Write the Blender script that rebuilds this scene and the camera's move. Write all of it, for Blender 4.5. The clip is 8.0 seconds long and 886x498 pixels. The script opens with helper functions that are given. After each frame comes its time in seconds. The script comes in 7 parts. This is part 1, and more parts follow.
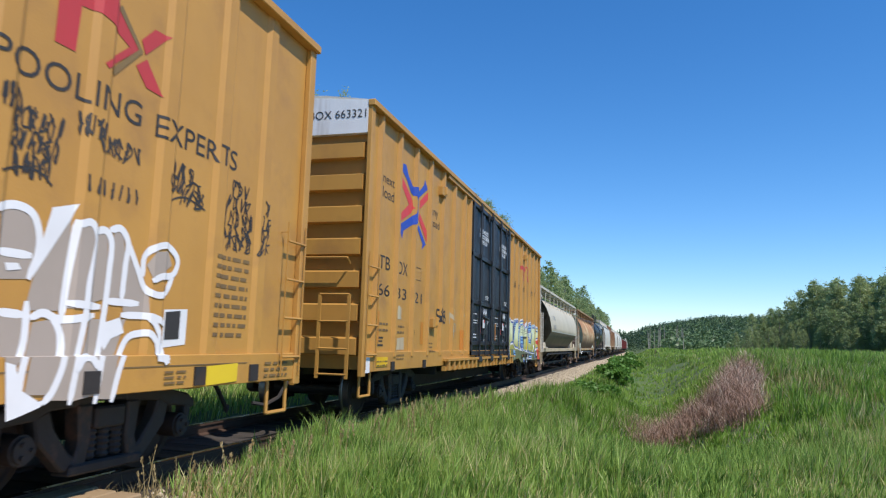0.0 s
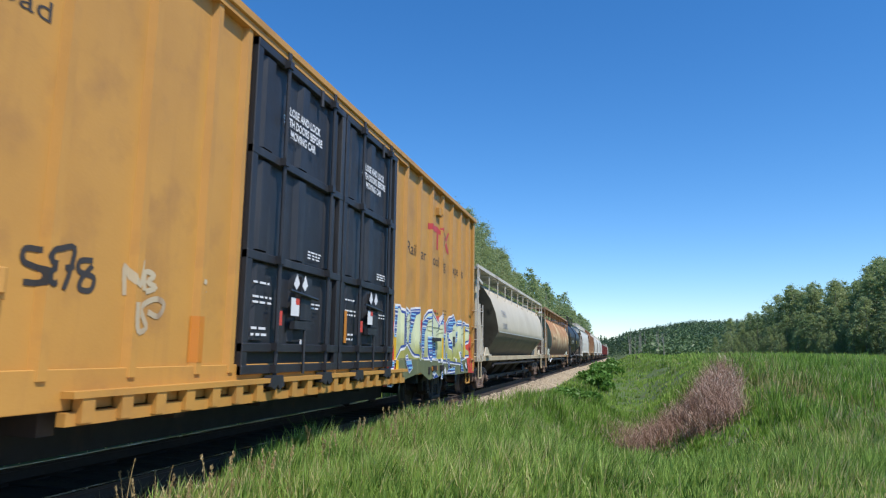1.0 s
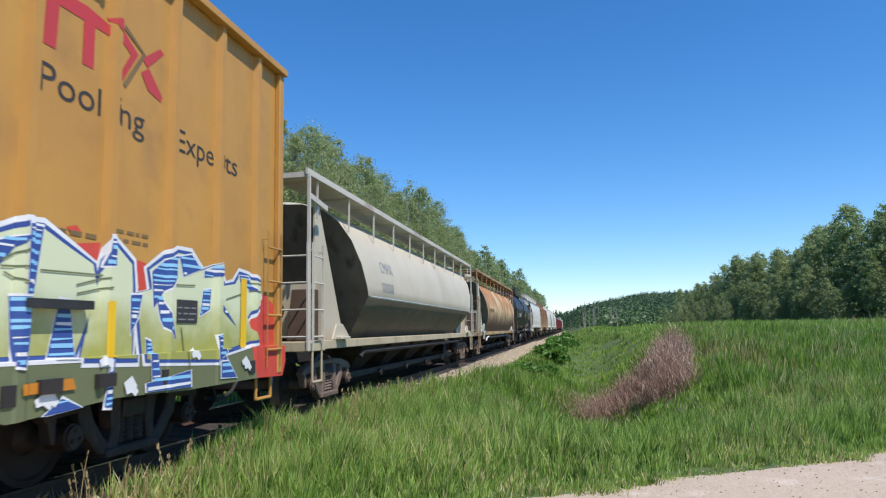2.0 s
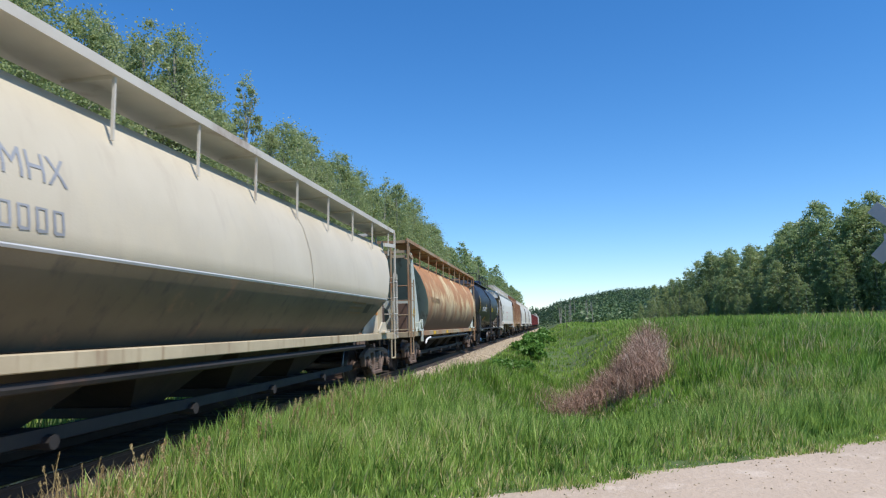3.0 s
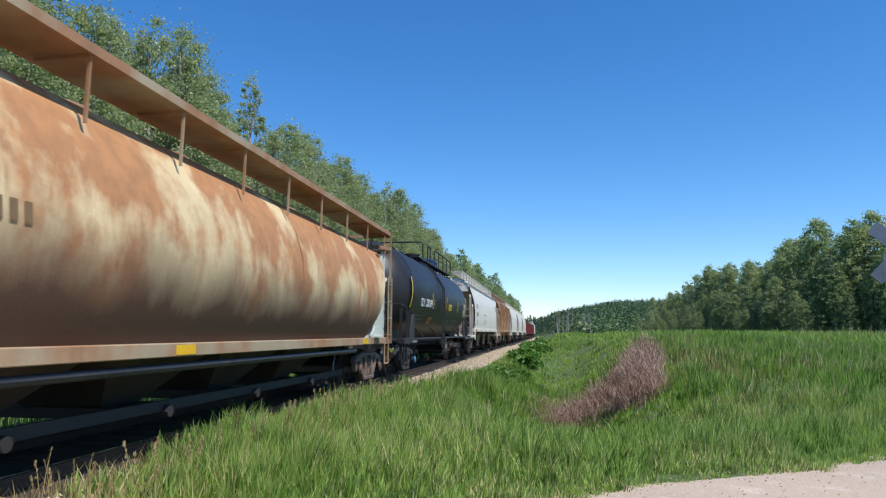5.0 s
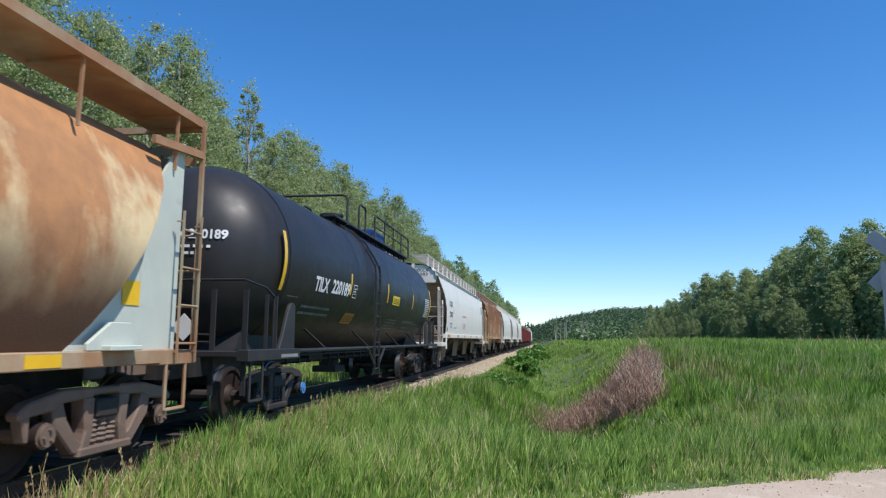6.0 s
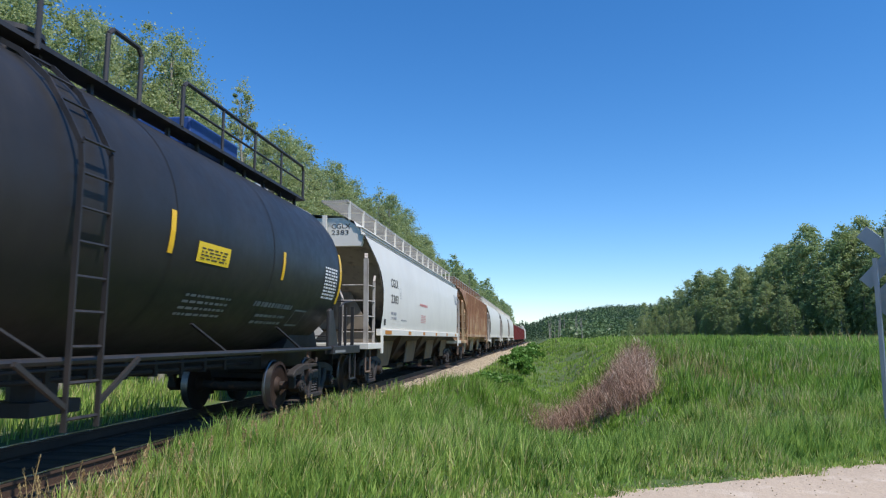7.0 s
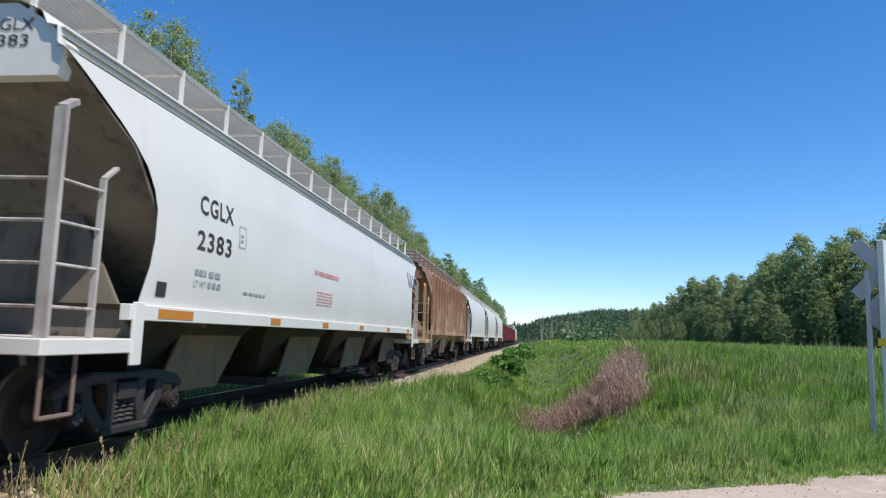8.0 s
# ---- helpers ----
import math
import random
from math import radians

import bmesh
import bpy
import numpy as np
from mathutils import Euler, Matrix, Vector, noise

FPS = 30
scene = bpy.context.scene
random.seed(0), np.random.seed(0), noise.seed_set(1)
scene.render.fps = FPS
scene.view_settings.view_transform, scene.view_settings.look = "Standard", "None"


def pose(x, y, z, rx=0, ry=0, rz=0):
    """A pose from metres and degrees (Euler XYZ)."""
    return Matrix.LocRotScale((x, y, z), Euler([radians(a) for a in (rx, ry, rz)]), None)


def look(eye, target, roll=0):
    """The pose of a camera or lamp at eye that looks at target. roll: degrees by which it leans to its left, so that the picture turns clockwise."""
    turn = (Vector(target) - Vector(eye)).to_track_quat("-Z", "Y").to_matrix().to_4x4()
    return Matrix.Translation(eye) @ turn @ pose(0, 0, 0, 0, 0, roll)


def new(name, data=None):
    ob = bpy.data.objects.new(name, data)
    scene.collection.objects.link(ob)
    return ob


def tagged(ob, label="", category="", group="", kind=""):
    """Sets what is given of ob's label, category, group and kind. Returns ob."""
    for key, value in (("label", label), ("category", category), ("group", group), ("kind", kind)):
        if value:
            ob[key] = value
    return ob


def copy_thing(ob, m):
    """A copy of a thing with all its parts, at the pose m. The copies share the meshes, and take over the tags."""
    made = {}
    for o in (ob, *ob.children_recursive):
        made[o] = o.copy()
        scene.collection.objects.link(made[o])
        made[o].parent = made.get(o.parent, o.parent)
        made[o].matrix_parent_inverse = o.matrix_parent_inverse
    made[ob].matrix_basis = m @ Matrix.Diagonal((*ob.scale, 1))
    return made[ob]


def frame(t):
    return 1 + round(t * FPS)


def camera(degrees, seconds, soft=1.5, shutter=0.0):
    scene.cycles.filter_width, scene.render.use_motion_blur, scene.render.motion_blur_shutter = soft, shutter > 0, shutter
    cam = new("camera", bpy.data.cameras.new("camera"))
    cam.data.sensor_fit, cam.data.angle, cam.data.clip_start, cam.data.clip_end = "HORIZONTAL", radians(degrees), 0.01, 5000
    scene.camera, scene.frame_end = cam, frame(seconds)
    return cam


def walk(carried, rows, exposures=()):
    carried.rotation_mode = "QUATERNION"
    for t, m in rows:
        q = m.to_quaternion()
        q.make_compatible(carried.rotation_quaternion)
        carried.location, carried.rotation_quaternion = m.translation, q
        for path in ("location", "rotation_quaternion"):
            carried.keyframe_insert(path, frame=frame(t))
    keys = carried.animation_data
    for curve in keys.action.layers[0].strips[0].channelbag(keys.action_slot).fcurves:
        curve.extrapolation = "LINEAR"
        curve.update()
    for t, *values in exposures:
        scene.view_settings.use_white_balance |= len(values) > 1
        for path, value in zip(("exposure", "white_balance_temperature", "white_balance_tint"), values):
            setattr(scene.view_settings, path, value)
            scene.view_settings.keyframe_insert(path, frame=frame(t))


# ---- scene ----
# World: rail top is z = 0, the track runs along +y with its centre at x = -5.5. The train rolls towards -y.
TRACK = -5.5
EYE = (0.0, 0.0, 1.28)
TURNS = [  # seconds, yaw, pitch, roll
    (0.0, 15.76, 7.78, -1.56), (0.5, 15.14, 8.11, -1.37), (1.0, 14.28, 8.48, -0.85), (1.5, 13.08, 8.09, -1.25),
    (2.0, 10.78, 6.72, 1.11), (3.5, 8.25, 6.37, 1.02), (4.0, 8.39, 6.58, 0.18), (4.5, 8.70, 6.66, -0.19),
    (6.0, 8.45, 7.50, -0.43), (6.5, 8.36, 7.47, -0.45), (7.0, 7.99, 7.39, -0.11), (7.5, 7.75, 7.45, -0.36),
    (8.0, 7.31, 7.28, -1.88)]
# how far the train has rolled
ROLLED = [(0.0, 0.0), (0.5, 4.85), (1.0, 9.68), (1.5, 14.67), (2.0, 19.64), (3.5, 34.26), (4.0, 39.26), (4.5, 44.17),
          (6.0, 59.08), (6.5, 64.19), (7.0, 69.32), (7.5, 74.41), (8.0, 79.68)]
cam = camera(65.7, 8.0, soft=1.2, shutter=0.08)
walk(cam, [(t, pose(*EYE, 90 + p, r, y)) for t, y, p, r in TURNS], exposures=[(0.0, 0.37, 6300, 13.5), (8.0, 0.37, 6300, 13.5)])

# ---- light ----
SUN = Vector((0.45, -0.28, 0.83)).normalized()
world = bpy.data.worlds.new("sky")
scene.world = world
world.use_nodes = True
sky = world.node_tree.nodes.new("ShaderNodeTexSky")
sky.sky_type = "NISHITA"
sky.sun_disc = False
sky.sun_elevation = math.asin(SUN.z)
sky.sun_rotation = math.atan2(SUN.x, SUN.y)
sky.altitude = 300
sky.air_density, sky.dust_density, sky.ozone_density = 1.0, 0.0, 6.0
back = world.node_tree.nodes["Background"]
back.inputs["Strength"].default_value = 0.13
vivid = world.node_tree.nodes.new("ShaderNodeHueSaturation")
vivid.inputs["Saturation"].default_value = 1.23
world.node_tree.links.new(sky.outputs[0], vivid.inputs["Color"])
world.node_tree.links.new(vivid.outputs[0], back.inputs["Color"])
sun = new("sun", bpy.data.lights.new("sun", "SUN"))
sun.data.energy, sun.data.angle, sun.data.color = 3.9, radians(0.53), (1.0, 0.95, 0.87)
sun.matrix_world = look(SUN * 50, (0, 0, 0))


# ---- materials ----
def nodes_of(name):
    m = bpy.data.materials.new(name)
    m.use_nodes = True
    return m, m.node_tree.nodes, m.node_tree.links, m.node_tree.nodes["Principled BSDF"]


def noise_node(n, l, scale, stretch=(1, 1, 1), detail=5.0, rough=0.6, shift=0.0):
    co = n.new("ShaderNodeTexCoord")
    mp = n.new("ShaderNodeMapping")
    mp.inputs["Scale"].default_value = stretch
    mp.inputs["Location"].default_value = (shift, shift * 1.7, shift * 0.3)
    l.new(co.outputs["Object"], mp.inputs[0])
    t = n.new("ShaderNodeTexNoise")
    t.inputs["Scale"].default_value, t.inputs["Detail"].default_value, t.inputs["Roughness"].default_value = scale, detail, rough
    l.new(mp.outputs[0], t.inputs["Vector"])
    return t.outputs["Fac"]


def ramp(n, l, fac, a, b):
    r = n.new("ShaderNodeMapRange")
    r.inputs["From Min"].default_value, r.inputs["From Max"].default_value = a, b
    l.new(fac, r.inputs["Value"])
    return r.outputs["Result"]


def mixed(n, l, fac, a, b):
    x = n.new("ShaderNodeMix")
    x.data_type = "RGBA"
    for k, v in ((0, fac), (6, a), (7, b)):
        if hasattr(v, "links"):
            l.new(v, x.inputs[k])
        elif k:
            x.inputs[k].default_value = (*v, 1)
        else:
            x.inputs[k].default_value = v
    return x.outputs[2]


def surface(name, base, alt=None, rough=0.5, metal=0.0, scale=1.2, streak=None, streaks=(0.55, 0.75), bump=0.15, grain=40.0, spec=0.5,
            stain=None, stains=(0.58, 0.72), stain_scale=0.7, stretch=(3.0, 3.0, 0.25), depth=0.01):
    """Painted or bare surface: slow shift between two tones, streaks that run down, stains, fine grain."""
    m, n, l, p = nodes_of(name)
    alt = alt or tuple(c * 0.8 for c in base)
    col = mixed(n, l, ramp(n, l, noise_node(n, l, scale), 0.35, 0.68), base, alt)
    if streak:
        col = mixed(n, l, ramp(n, l, noise_node(n, l, 1.6, stretch, shift=3.1), *streaks), col, streak)
    if stain:
        col = mixed(n, l, ramp(n, l, noise_node(n, l, stain_scale, shift=7.7, detail=8), *stains), col, stain)
    l.new(col, p.inputs["Base Color"])
    fine = noise_node(n, l, grain, detail=3)
    rr = n.new("ShaderNodeMapRange")
    rr.inputs["To Min"].default_value, rr.inputs["To Max"].default_value = max(rough - 0.12, 0.03), min(rough + 0.15, 1.0)
    l.new(noise_node(n, l, scale * 4, shift=1.3), rr.inputs["Value"])
    l.new(rr.outputs[0], p.inputs["Roughness"])
    p.inputs["Metallic"].default_value = metal
    p.inputs["Specular IOR Level"].default_value = spec
    if bump:
        b = n.new("ShaderNodeBump")
        b.inputs["Strength"].default_value, b.inputs["Distance"].default_value = bump, depth
        l.new(fine, b.inputs["Height"])
        l.new(b.outputs[0], p.inputs["Normal"])
    return m


def rusted(name, paint, rust, dark, top=2.6, low=1.6, low_shade=0.0):
    """Old paint with rust that has crept down from the roof in tongues, and shade put into the colour low down."""
    m, n, l, p = nodes_of(name)
    co = n.new("ShaderNodeTexCoord")
    sep = n.new("ShaderNodeSeparateXYZ")
    l.new(co.outputs["Object"], sep.inputs[0])
    height = ramp(n, l, sep.outputs["Z"], low, top)
    tongues = noise_node(n, l, 1.3, (1.0, 1.0, 0.35), detail=5, shift=2.0)
    blot = noise_node(n, l, 0.9, shift=5.0, detail=8)
    s1 = n.new("ShaderNodeMath"); s1.operation = "ADD"
    l.new(tongues, s1.inputs[0]); l.new(blot, s1.inputs[1])
    s2 = n.new("ShaderNodeMath"); s2.operation = "MULTIPLY_ADD"
    l.new(height, s2.inputs[0]); s2.inputs[1].default_value = 0.24 if low_shade else 0.30; l.new(s1.outputs[0], s2.inputs[2])
    col = mixed(n, l, ramp(n, l, noise_node(n, l, 2.2), 0.3, 0.7), paint, tuple(c * 0.82 for c in paint))
    rcol = mixed(n, l, ramp(n, l, noise_node(n, l, 4.0, detail=7), 0.35, 0.75), rust, tuple(0.5 * (x + y) for x, y in zip(rust, dark)))
    col = mixed(n, l, ramp(n, l, s2.outputs[0], *((0.98, 1.16) if low_shade else (0.90, 1.16))), col, rcol)
    streak = noise_node(n, l, 2.4, (1.0, 2.5, 0.12), shift=9.0)
    col = mixed(n, l, ramp(n, l, streak, 0.66, 0.82), col, dark)
    if low_shade:      # shade of the lower half put into the colour, with a ragged upper edge
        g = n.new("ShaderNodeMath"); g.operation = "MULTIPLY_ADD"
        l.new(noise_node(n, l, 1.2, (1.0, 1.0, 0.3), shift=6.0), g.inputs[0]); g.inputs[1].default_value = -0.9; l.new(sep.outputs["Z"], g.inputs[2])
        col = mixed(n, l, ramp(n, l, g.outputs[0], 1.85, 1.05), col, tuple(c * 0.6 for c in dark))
    l.new(col, p.inputs["Base Color"])
    p.inputs["Roughness"].default_value = 0.7
    b = n.new("ShaderNodeBump")
    b.inputs["Strength"].default_value, b.inputs["Distance"].default_value = 0.25, 0.01
    l.new(noise_node(n, l, 35.0), b.inputs["Height"])
    l.new(b.outputs[0], p.inputs["Normal"])
    return m


def faded(name, high, low, z0, z1):
    """Spray paint that was blended from one colour at the foot to another above, with a cloudy edge."""
    m, n, l, p = nodes_of(name)
    co = n.new("ShaderNodeTexCoord")
    sep = n.new("ShaderNodeSeparateXYZ")
    l.new(co.outputs["Object"], sep.inputs[0])
    g = n.new("ShaderNodeMath"); g.operation = "MULTIPLY_ADD"
    l.new(noise_node(n, l, 2.2, detail=3, shift=2.0), g.inputs[0]); g.inputs[1].default_value = -0.8; l.new(sep.outputs["Z"], g.inputs[2])
    col = mixed(n, l, ramp(n, l, g.outputs[0], z0 - 0.4, z1 - 0.4), low, high)
    l.new(col, p.inputs["Base Color"])
    p.inputs["Roughness"].default_value = 0.55
    return m


def leafy(name, a, b, dry=None, share=0.0, through_light=0.35, rough=0.5, tuft=0.0):
    """Leaves or blades: each island has its own tone, and some light comes through."""
    m, n, l, p = nodes_of(name)
    geo = n.new("ShaderNodeNewGeometry")
    col = mixed(n, l, geo.outputs["Random Per Island"], a, b)
    col = mixed(n, l, ramp(n, l, noise_node(n, l, 0.35, detail=4), 0.3, 0.7), col, tuple(0.5 * (x + y) * 1.05 for x, y in zip(a, b)))
    if tuft:        # each bunch leans towards the dark or the light tone
        col = mixed(n, l, ramp(n, l, noise_node(n, l, tuft, (1, 1, 0.2), detail=3, shift=1.0), 0.50, 0.64), col, tuple(0.62 * x for x in a))
    if dry:
        w = n.new("ShaderNodeTexWhiteNoise")
        w.noise_dimensions = "1D"
        l.new(geo.outputs["Random Per Island"], w.inputs["W"])
        patch = n.new("ShaderNodeMath"); patch.operation = "MULTIPLY_ADD"
        l.new(noise_node(n, l, 0.5, shift=4.0), patch.inputs[0]); patch.inputs[1].default_value = 1.2; l.new(w.outputs["Value"], patch.inputs[2])
        col = mixed(n, l, ramp(n, l, patch.outputs[0], 1.6 - share, 1.75 - share), col, dry)
    l.new(col, p.inputs["Base Color"])
    p.inputs["Roughness"].default_value = rough
    p.inputs["Specular IOR Level"].default_value = 0.35
    tr = n.new("ShaderNodeBsdfTranslucent")
    l.new(col, tr.inputs["Color"])
    mx = n.new("ShaderNodeMixShader")
    mx.inputs[0].default_value = through_light
    l.new(p.outputs[0], mx.inputs[1]); l.new(tr.outputs[0], mx.inputs[2])
    l.new(mx.outputs[0], n["Material Output"].inputs["Surface"])
    return m


YELLOW = surface("boxcar_yellow_paint", (0.53, 0.275, 0.056), (0.46, 0.235, 0.05), 0.5, streak=(0.40, 0.20, 0.05), streaks=(0.55, 0.95), scale=0.8, stain=(0.39, 0.20, 0.052), stains=(0.52, 0.72), stain_scale=1.5)
ENDWHITE = surface("white_end_paint", (0.78, 0.78, 0.76), (0.68, 0.68, 0.66), 0.5, streak=(0.55, 0.52, 0.48))
DOORBLACK = surface("black_door_paint", (0.021, 0.022, 0.025), (0.031, 0.032, 0.035), 0.45, streak=(0.05, 0.05, 0.05), stain=(0.055, 0.05, 0.05), stains=(0.6, 0.8))
HOPPERGREY = surface("cream_grey_hopper_paint", (0.58, 0.515, 0.38), (0.51, 0.445, 0.315), 0.5, streak=(0.50, 0.43, 0.31), streaks=(0.52, 0.8), scale=0.5, stain=(0.60, 0.52, 0.36), stain_scale=0.5)
HOPPERGRIMESHADE = surface("grimy_shaded_lower_hopper_paint", (0.17, 0.135, 0.082), (0.125, 0.098, 0.06), 0.65, streak=(0.07, 0.058, 0.045), scale=0.6, stain=(0.28, 0.16, 0.09), stains=(0.62, 0.7), stain_scale=0.8)
HOPPERDUST = surface("dusty_frame_paint", (0.52, 0.44, 0.28), (0.40, 0.32, 0.20), 0.7, streak=(0.25, 0.15, 0.08))
GALV = surface("weathered_galvanised_steel", (0.60, 0.56, 0.47), (0.50, 0.46, 0.38), 0.6, 0.0, stain=(0.24, 0.14, 0.08))
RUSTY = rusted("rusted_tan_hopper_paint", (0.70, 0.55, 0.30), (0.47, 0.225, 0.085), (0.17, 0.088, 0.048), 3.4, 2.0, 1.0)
RUSTFRAME = rusted("rusted_frame_steel", (0.40, 0.32, 0.20), (0.36, 0.19, 0.09), (0.17, 0.09, 0.05), 9.0, 2.0)
PALEGREEN = surface("pale_green_web_paint", (0.52, 0.56, 0.47), (0.46, 0.49, 0.42), 0.6, streak=(0.36, 0.24, 0.13), streaks=(0.62, 0.8), stain=(0.30, 0.17, 0.09), stains=(0.62, 0.72), stain_scale=1.6)
TANKBLACK = surface("black_tank_paint", (0.020, 0.0195, 0.019), (0.027, 0.026, 0.025), 0.44, streak=(0.034, 0.032, 0.03), streaks=(0.5, 0.9), grain=18, bump=0.04, spec=0.36)
FRAMEBLACK = surface("black_frame_paint", (0.020, 0.020, 0.022), (0.035, 0.032, 0.03), 0.5, streak=(0.06, 0.05, 0.045))
WHITE = surface("white_hopper_paint", (0.72, 0.69, 0.60), (0.66, 0.63, 0.55), 0.42, streak=(0.55, 0.55, 0.53), streaks=(0.6, 0.95), scale=0.6)
WHITEDIRTY = surface("soiled_white_paint", (0.52, 0.48, 0.42), (0.34, 0.29, 0.24), 0.65, streak=(0.16, 0.12, 0.09), streaks=(0.5, 0.7), stain=(0.10, 0.08, 0.06))
SLOPEDIRTSHADE = surface("soiled_shaded_slope_sheet_paint", (0.20, 0.165, 0.12), (0.13, 0.105, 0.075), 0.8, streak=(0.05, 0.04, 0.03), stain=(0.34, 0.27, 0.19), stains=(0.6, 0.68))
SLOPEGREEN = surface("green_slope_sheet_paint", (0.40, 0.44, 0.35), (0.31, 0.34, 0.28), 0.75, streak=(0.10, 0.06, 0.04))
BAYSUNLIT = surface("sunlit_soiled_bay_paint", (0.27, 0.155, 0.065), (0.20, 0.115, 0.05), 0.75, streak=(0.10, 0.08, 0.06), stain=(0.12, 0.10, 0.08))
BAYDIRTSHADE = surface("soiled_shaded_bay_paint", (0.062, 0.046, 0.030), (0.036, 0.027, 0.019), 0.8, streak=(0.03, 0.025, 0.02), stain=(0.11, 0.085, 0.06))
BROWN = rusted("rusted_brown_hopper_paint", (0.52, 0.37, 0.21), (0.30, 0.155, 0.08), (0.15, 0.08, 0.045), 4.6, 1.4)
RED = surface("oxide_red_paint", (0.20, 0.035, 0.03), (0.16, 0.03, 0.026), 0.55, streak=(0.10, 0.03, 0.025))
TRUCK = surface("dusty_truck_casting", (0.20, 0.138, 0.098), (0.135, 0.092, 0.066), 0.75, stain=(0.15, 0.075, 0.042), stain_scale=3.0, bump=0.4, grain=25)
TRUCKDARK = surface("shade_dark_truck_casting", (0.036, 0.030, 0.026), (0.024, 0.020, 0.018), 0.7, stain=(0.10, 0.05, 0.03), stain_scale=3.0, bump=0.4, grain=25)
WHEEL = surface("rusty_wheel_steel", (0.055, 0.034, 0.024), (0.034, 0.023, 0.018), 0.65, 0.4, bump=0.2)
TREAD = surface("polished_wheel_tread", (0.26, 0.25, 0.24), (0.18, 0.17, 0.16), 0.4, 1.0, bump=0.05)
BLUE = surface("blue_bearing_cap", (0.08, 0.24, 0.50), (0.06, 0.18, 0.40), 0.5)
DARKSTEEL = surface("greasy_dark_steel", (0.022, 0.019, 0.017), (0.034, 0.028, 0.024), 0.7, stain=(0.06, 0.035, 0.022), stain_scale=2.0)
INK = surface("black_lettering_paint", (0.028, 0.026, 0.024), (0.05, 0.045, 0.04), 0.6, bump=0)
INKDIM = surface("faded_black_stencil", (0.16, 0.10, 0.045), (0.22, 0.14, 0.05), 0.6, bump=0)
GREYINK = surface("grey_stencil_paint", (0.24, 0.25, 0.26), (0.34, 0.35, 0.36), 0.6, bump=0)
REDINK = surface("red_stencil_paint", (0.62, 0.22, 0.20), (0.66, 0.32, 0.30), 0.6, bump=0)
LETTERWHITE = surface("white_lettering_paint", (0.78, 0.78, 0.76), (0.66, 0.66, 0.64), 0.5, bump=0)
LETTERDIM = surface("dirty_white_stencil", (0.26, 0.26, 0.25), (0.18, 0.18, 0.17), 0.6, bump=0)
LOGORED = surface("red_logo_paint", (0.52, 0.045, 0.045), (0.46, 0.05, 0.045), 0.5, bump=0)
LOGOBRIGHT = surface("bright_red_logo_paint", (0.68, 0.055, 0.05), (0.60, 0.05, 0.05), 0.5, bump=0)
LOGOBLUE = surface("blue_logo_paint", (0.03, 0.08, 0.42), (0.03, 0.07, 0.36), 0.5, bump=0)
TAPE = surface("yellow_reflector_tape", (0.80, 0.50, 0.02), (0.72, 0.42, 0.02), 0.35, bump=0)
ORANGE = surface("orange_reflector_tape", (0.55, 0.20, 0.02), (0.50, 0.20, 0.03), 0.4, bump=0)
SIGNYELLOW = surface("yellow_placard_paint", (0.80, 0.58, 0.03), (0.76, 0.52, 0.03), 0.4, bump=0)
PAPER = surface("white_paper_placard", (0.74, 0.73, 0.70), (0.64, 0.63, 0.6), 0.6, bump=0)
TAGWHITE = surface("white_spray_paint", (0.80, 0.80, 0.79), (0.72, 0.71, 0.69), 0.6, bump=0)
TAGGREY = surface("grey_spray_paint", (0.40, 0.33, 0.27), (0.36, 0.30, 0.24), 0.6, bump=0)
SPRAYBLUE = surface("dark_blue_spray_paint", (0.035, 0.07, 0.26), (0.04, 0.09, 0.30), 0.55, bump=0)
SPRAYSKY = surface("sky_blue_spray_paint", (0.22, 0.50, 0.72), (0.30, 0.58, 0.76), 0.55, bump=0)
SPRAYOLIVE = surface("olive_spray_paint", (0.30, 0.30, 0.07), (0.36, 0.35, 0.10), 0.55, bump=0)
SPRAYDARK = surface("dark_olive_spray_paint", (0.13, 0.15, 0.07), (0.16, 0.17, 0.08), 0.55, bump=0)
SPRAYFADE = faded("fading_lime_spray_paint", (0.62, 0.66, 0.42), (0.34, 0.34, 0.08), 1.15, 1.65)
SPRAYRED = surface("red_spray_paint", (0.62, 0.07, 0.04), (0.55, 0.06, 0.04), 0.55, bump=0)
MESHGREY = surface("grey_grating_steel", (0.38, 0.37, 0.33), (0.30, 0.29, 0.26), 0.6, 0.2)
BLUEBOX = surface("blue_equipment_paint", (0.02, 0.06, 0.22), (0.02, 0.05, 0.16), 0.45)
RAIL = surface("rusty_rail_steel", (0.11, 0.065, 0.042), (0.08, 0.05, 0.035), 0.6, 0.3)
RAILTOP = surface("polished_rail_head", (0.50, 0.49, 0.48), (0.42, 0.41, 0.4), 0.22, 1.0, bump=0.03)
TIE = surface("weathered_timber_tie", (0.07, 0.055, 0.042), (0.045, 0.036, 0.03), 0.85, stretch=(8, 0.4, 3), streak=(0.05, 0.04, 0.03), bump=0.4)
PLANK = surface("weathered_crossing_plank", (0.38, 0.25, 0.12), (0.28, 0.19, 0.10), 0.85, stretch=(8, 0.3, 3), streak=(0.12, 0.09, 0.06), bump=0.4)
BARK = surface("pale_aspen_bark", (0.34, 0.32, 0.26), (0.22, 0.21, 0.17), 0.8, stain=(0.06, 0.055, 0.05), stain_scale=4.0, stains=(0.6, 0.66), bump=0.4)
POSTPAINT = surface("flaking_white_post_paint", (0.66, 0.72, 0.66), (0.55, 0.62, 0.56), 0.65, streak=(0.30, 0.27, 0.22), streaks=(0.55, 0.68), stretch=(9, 9, 0.5))
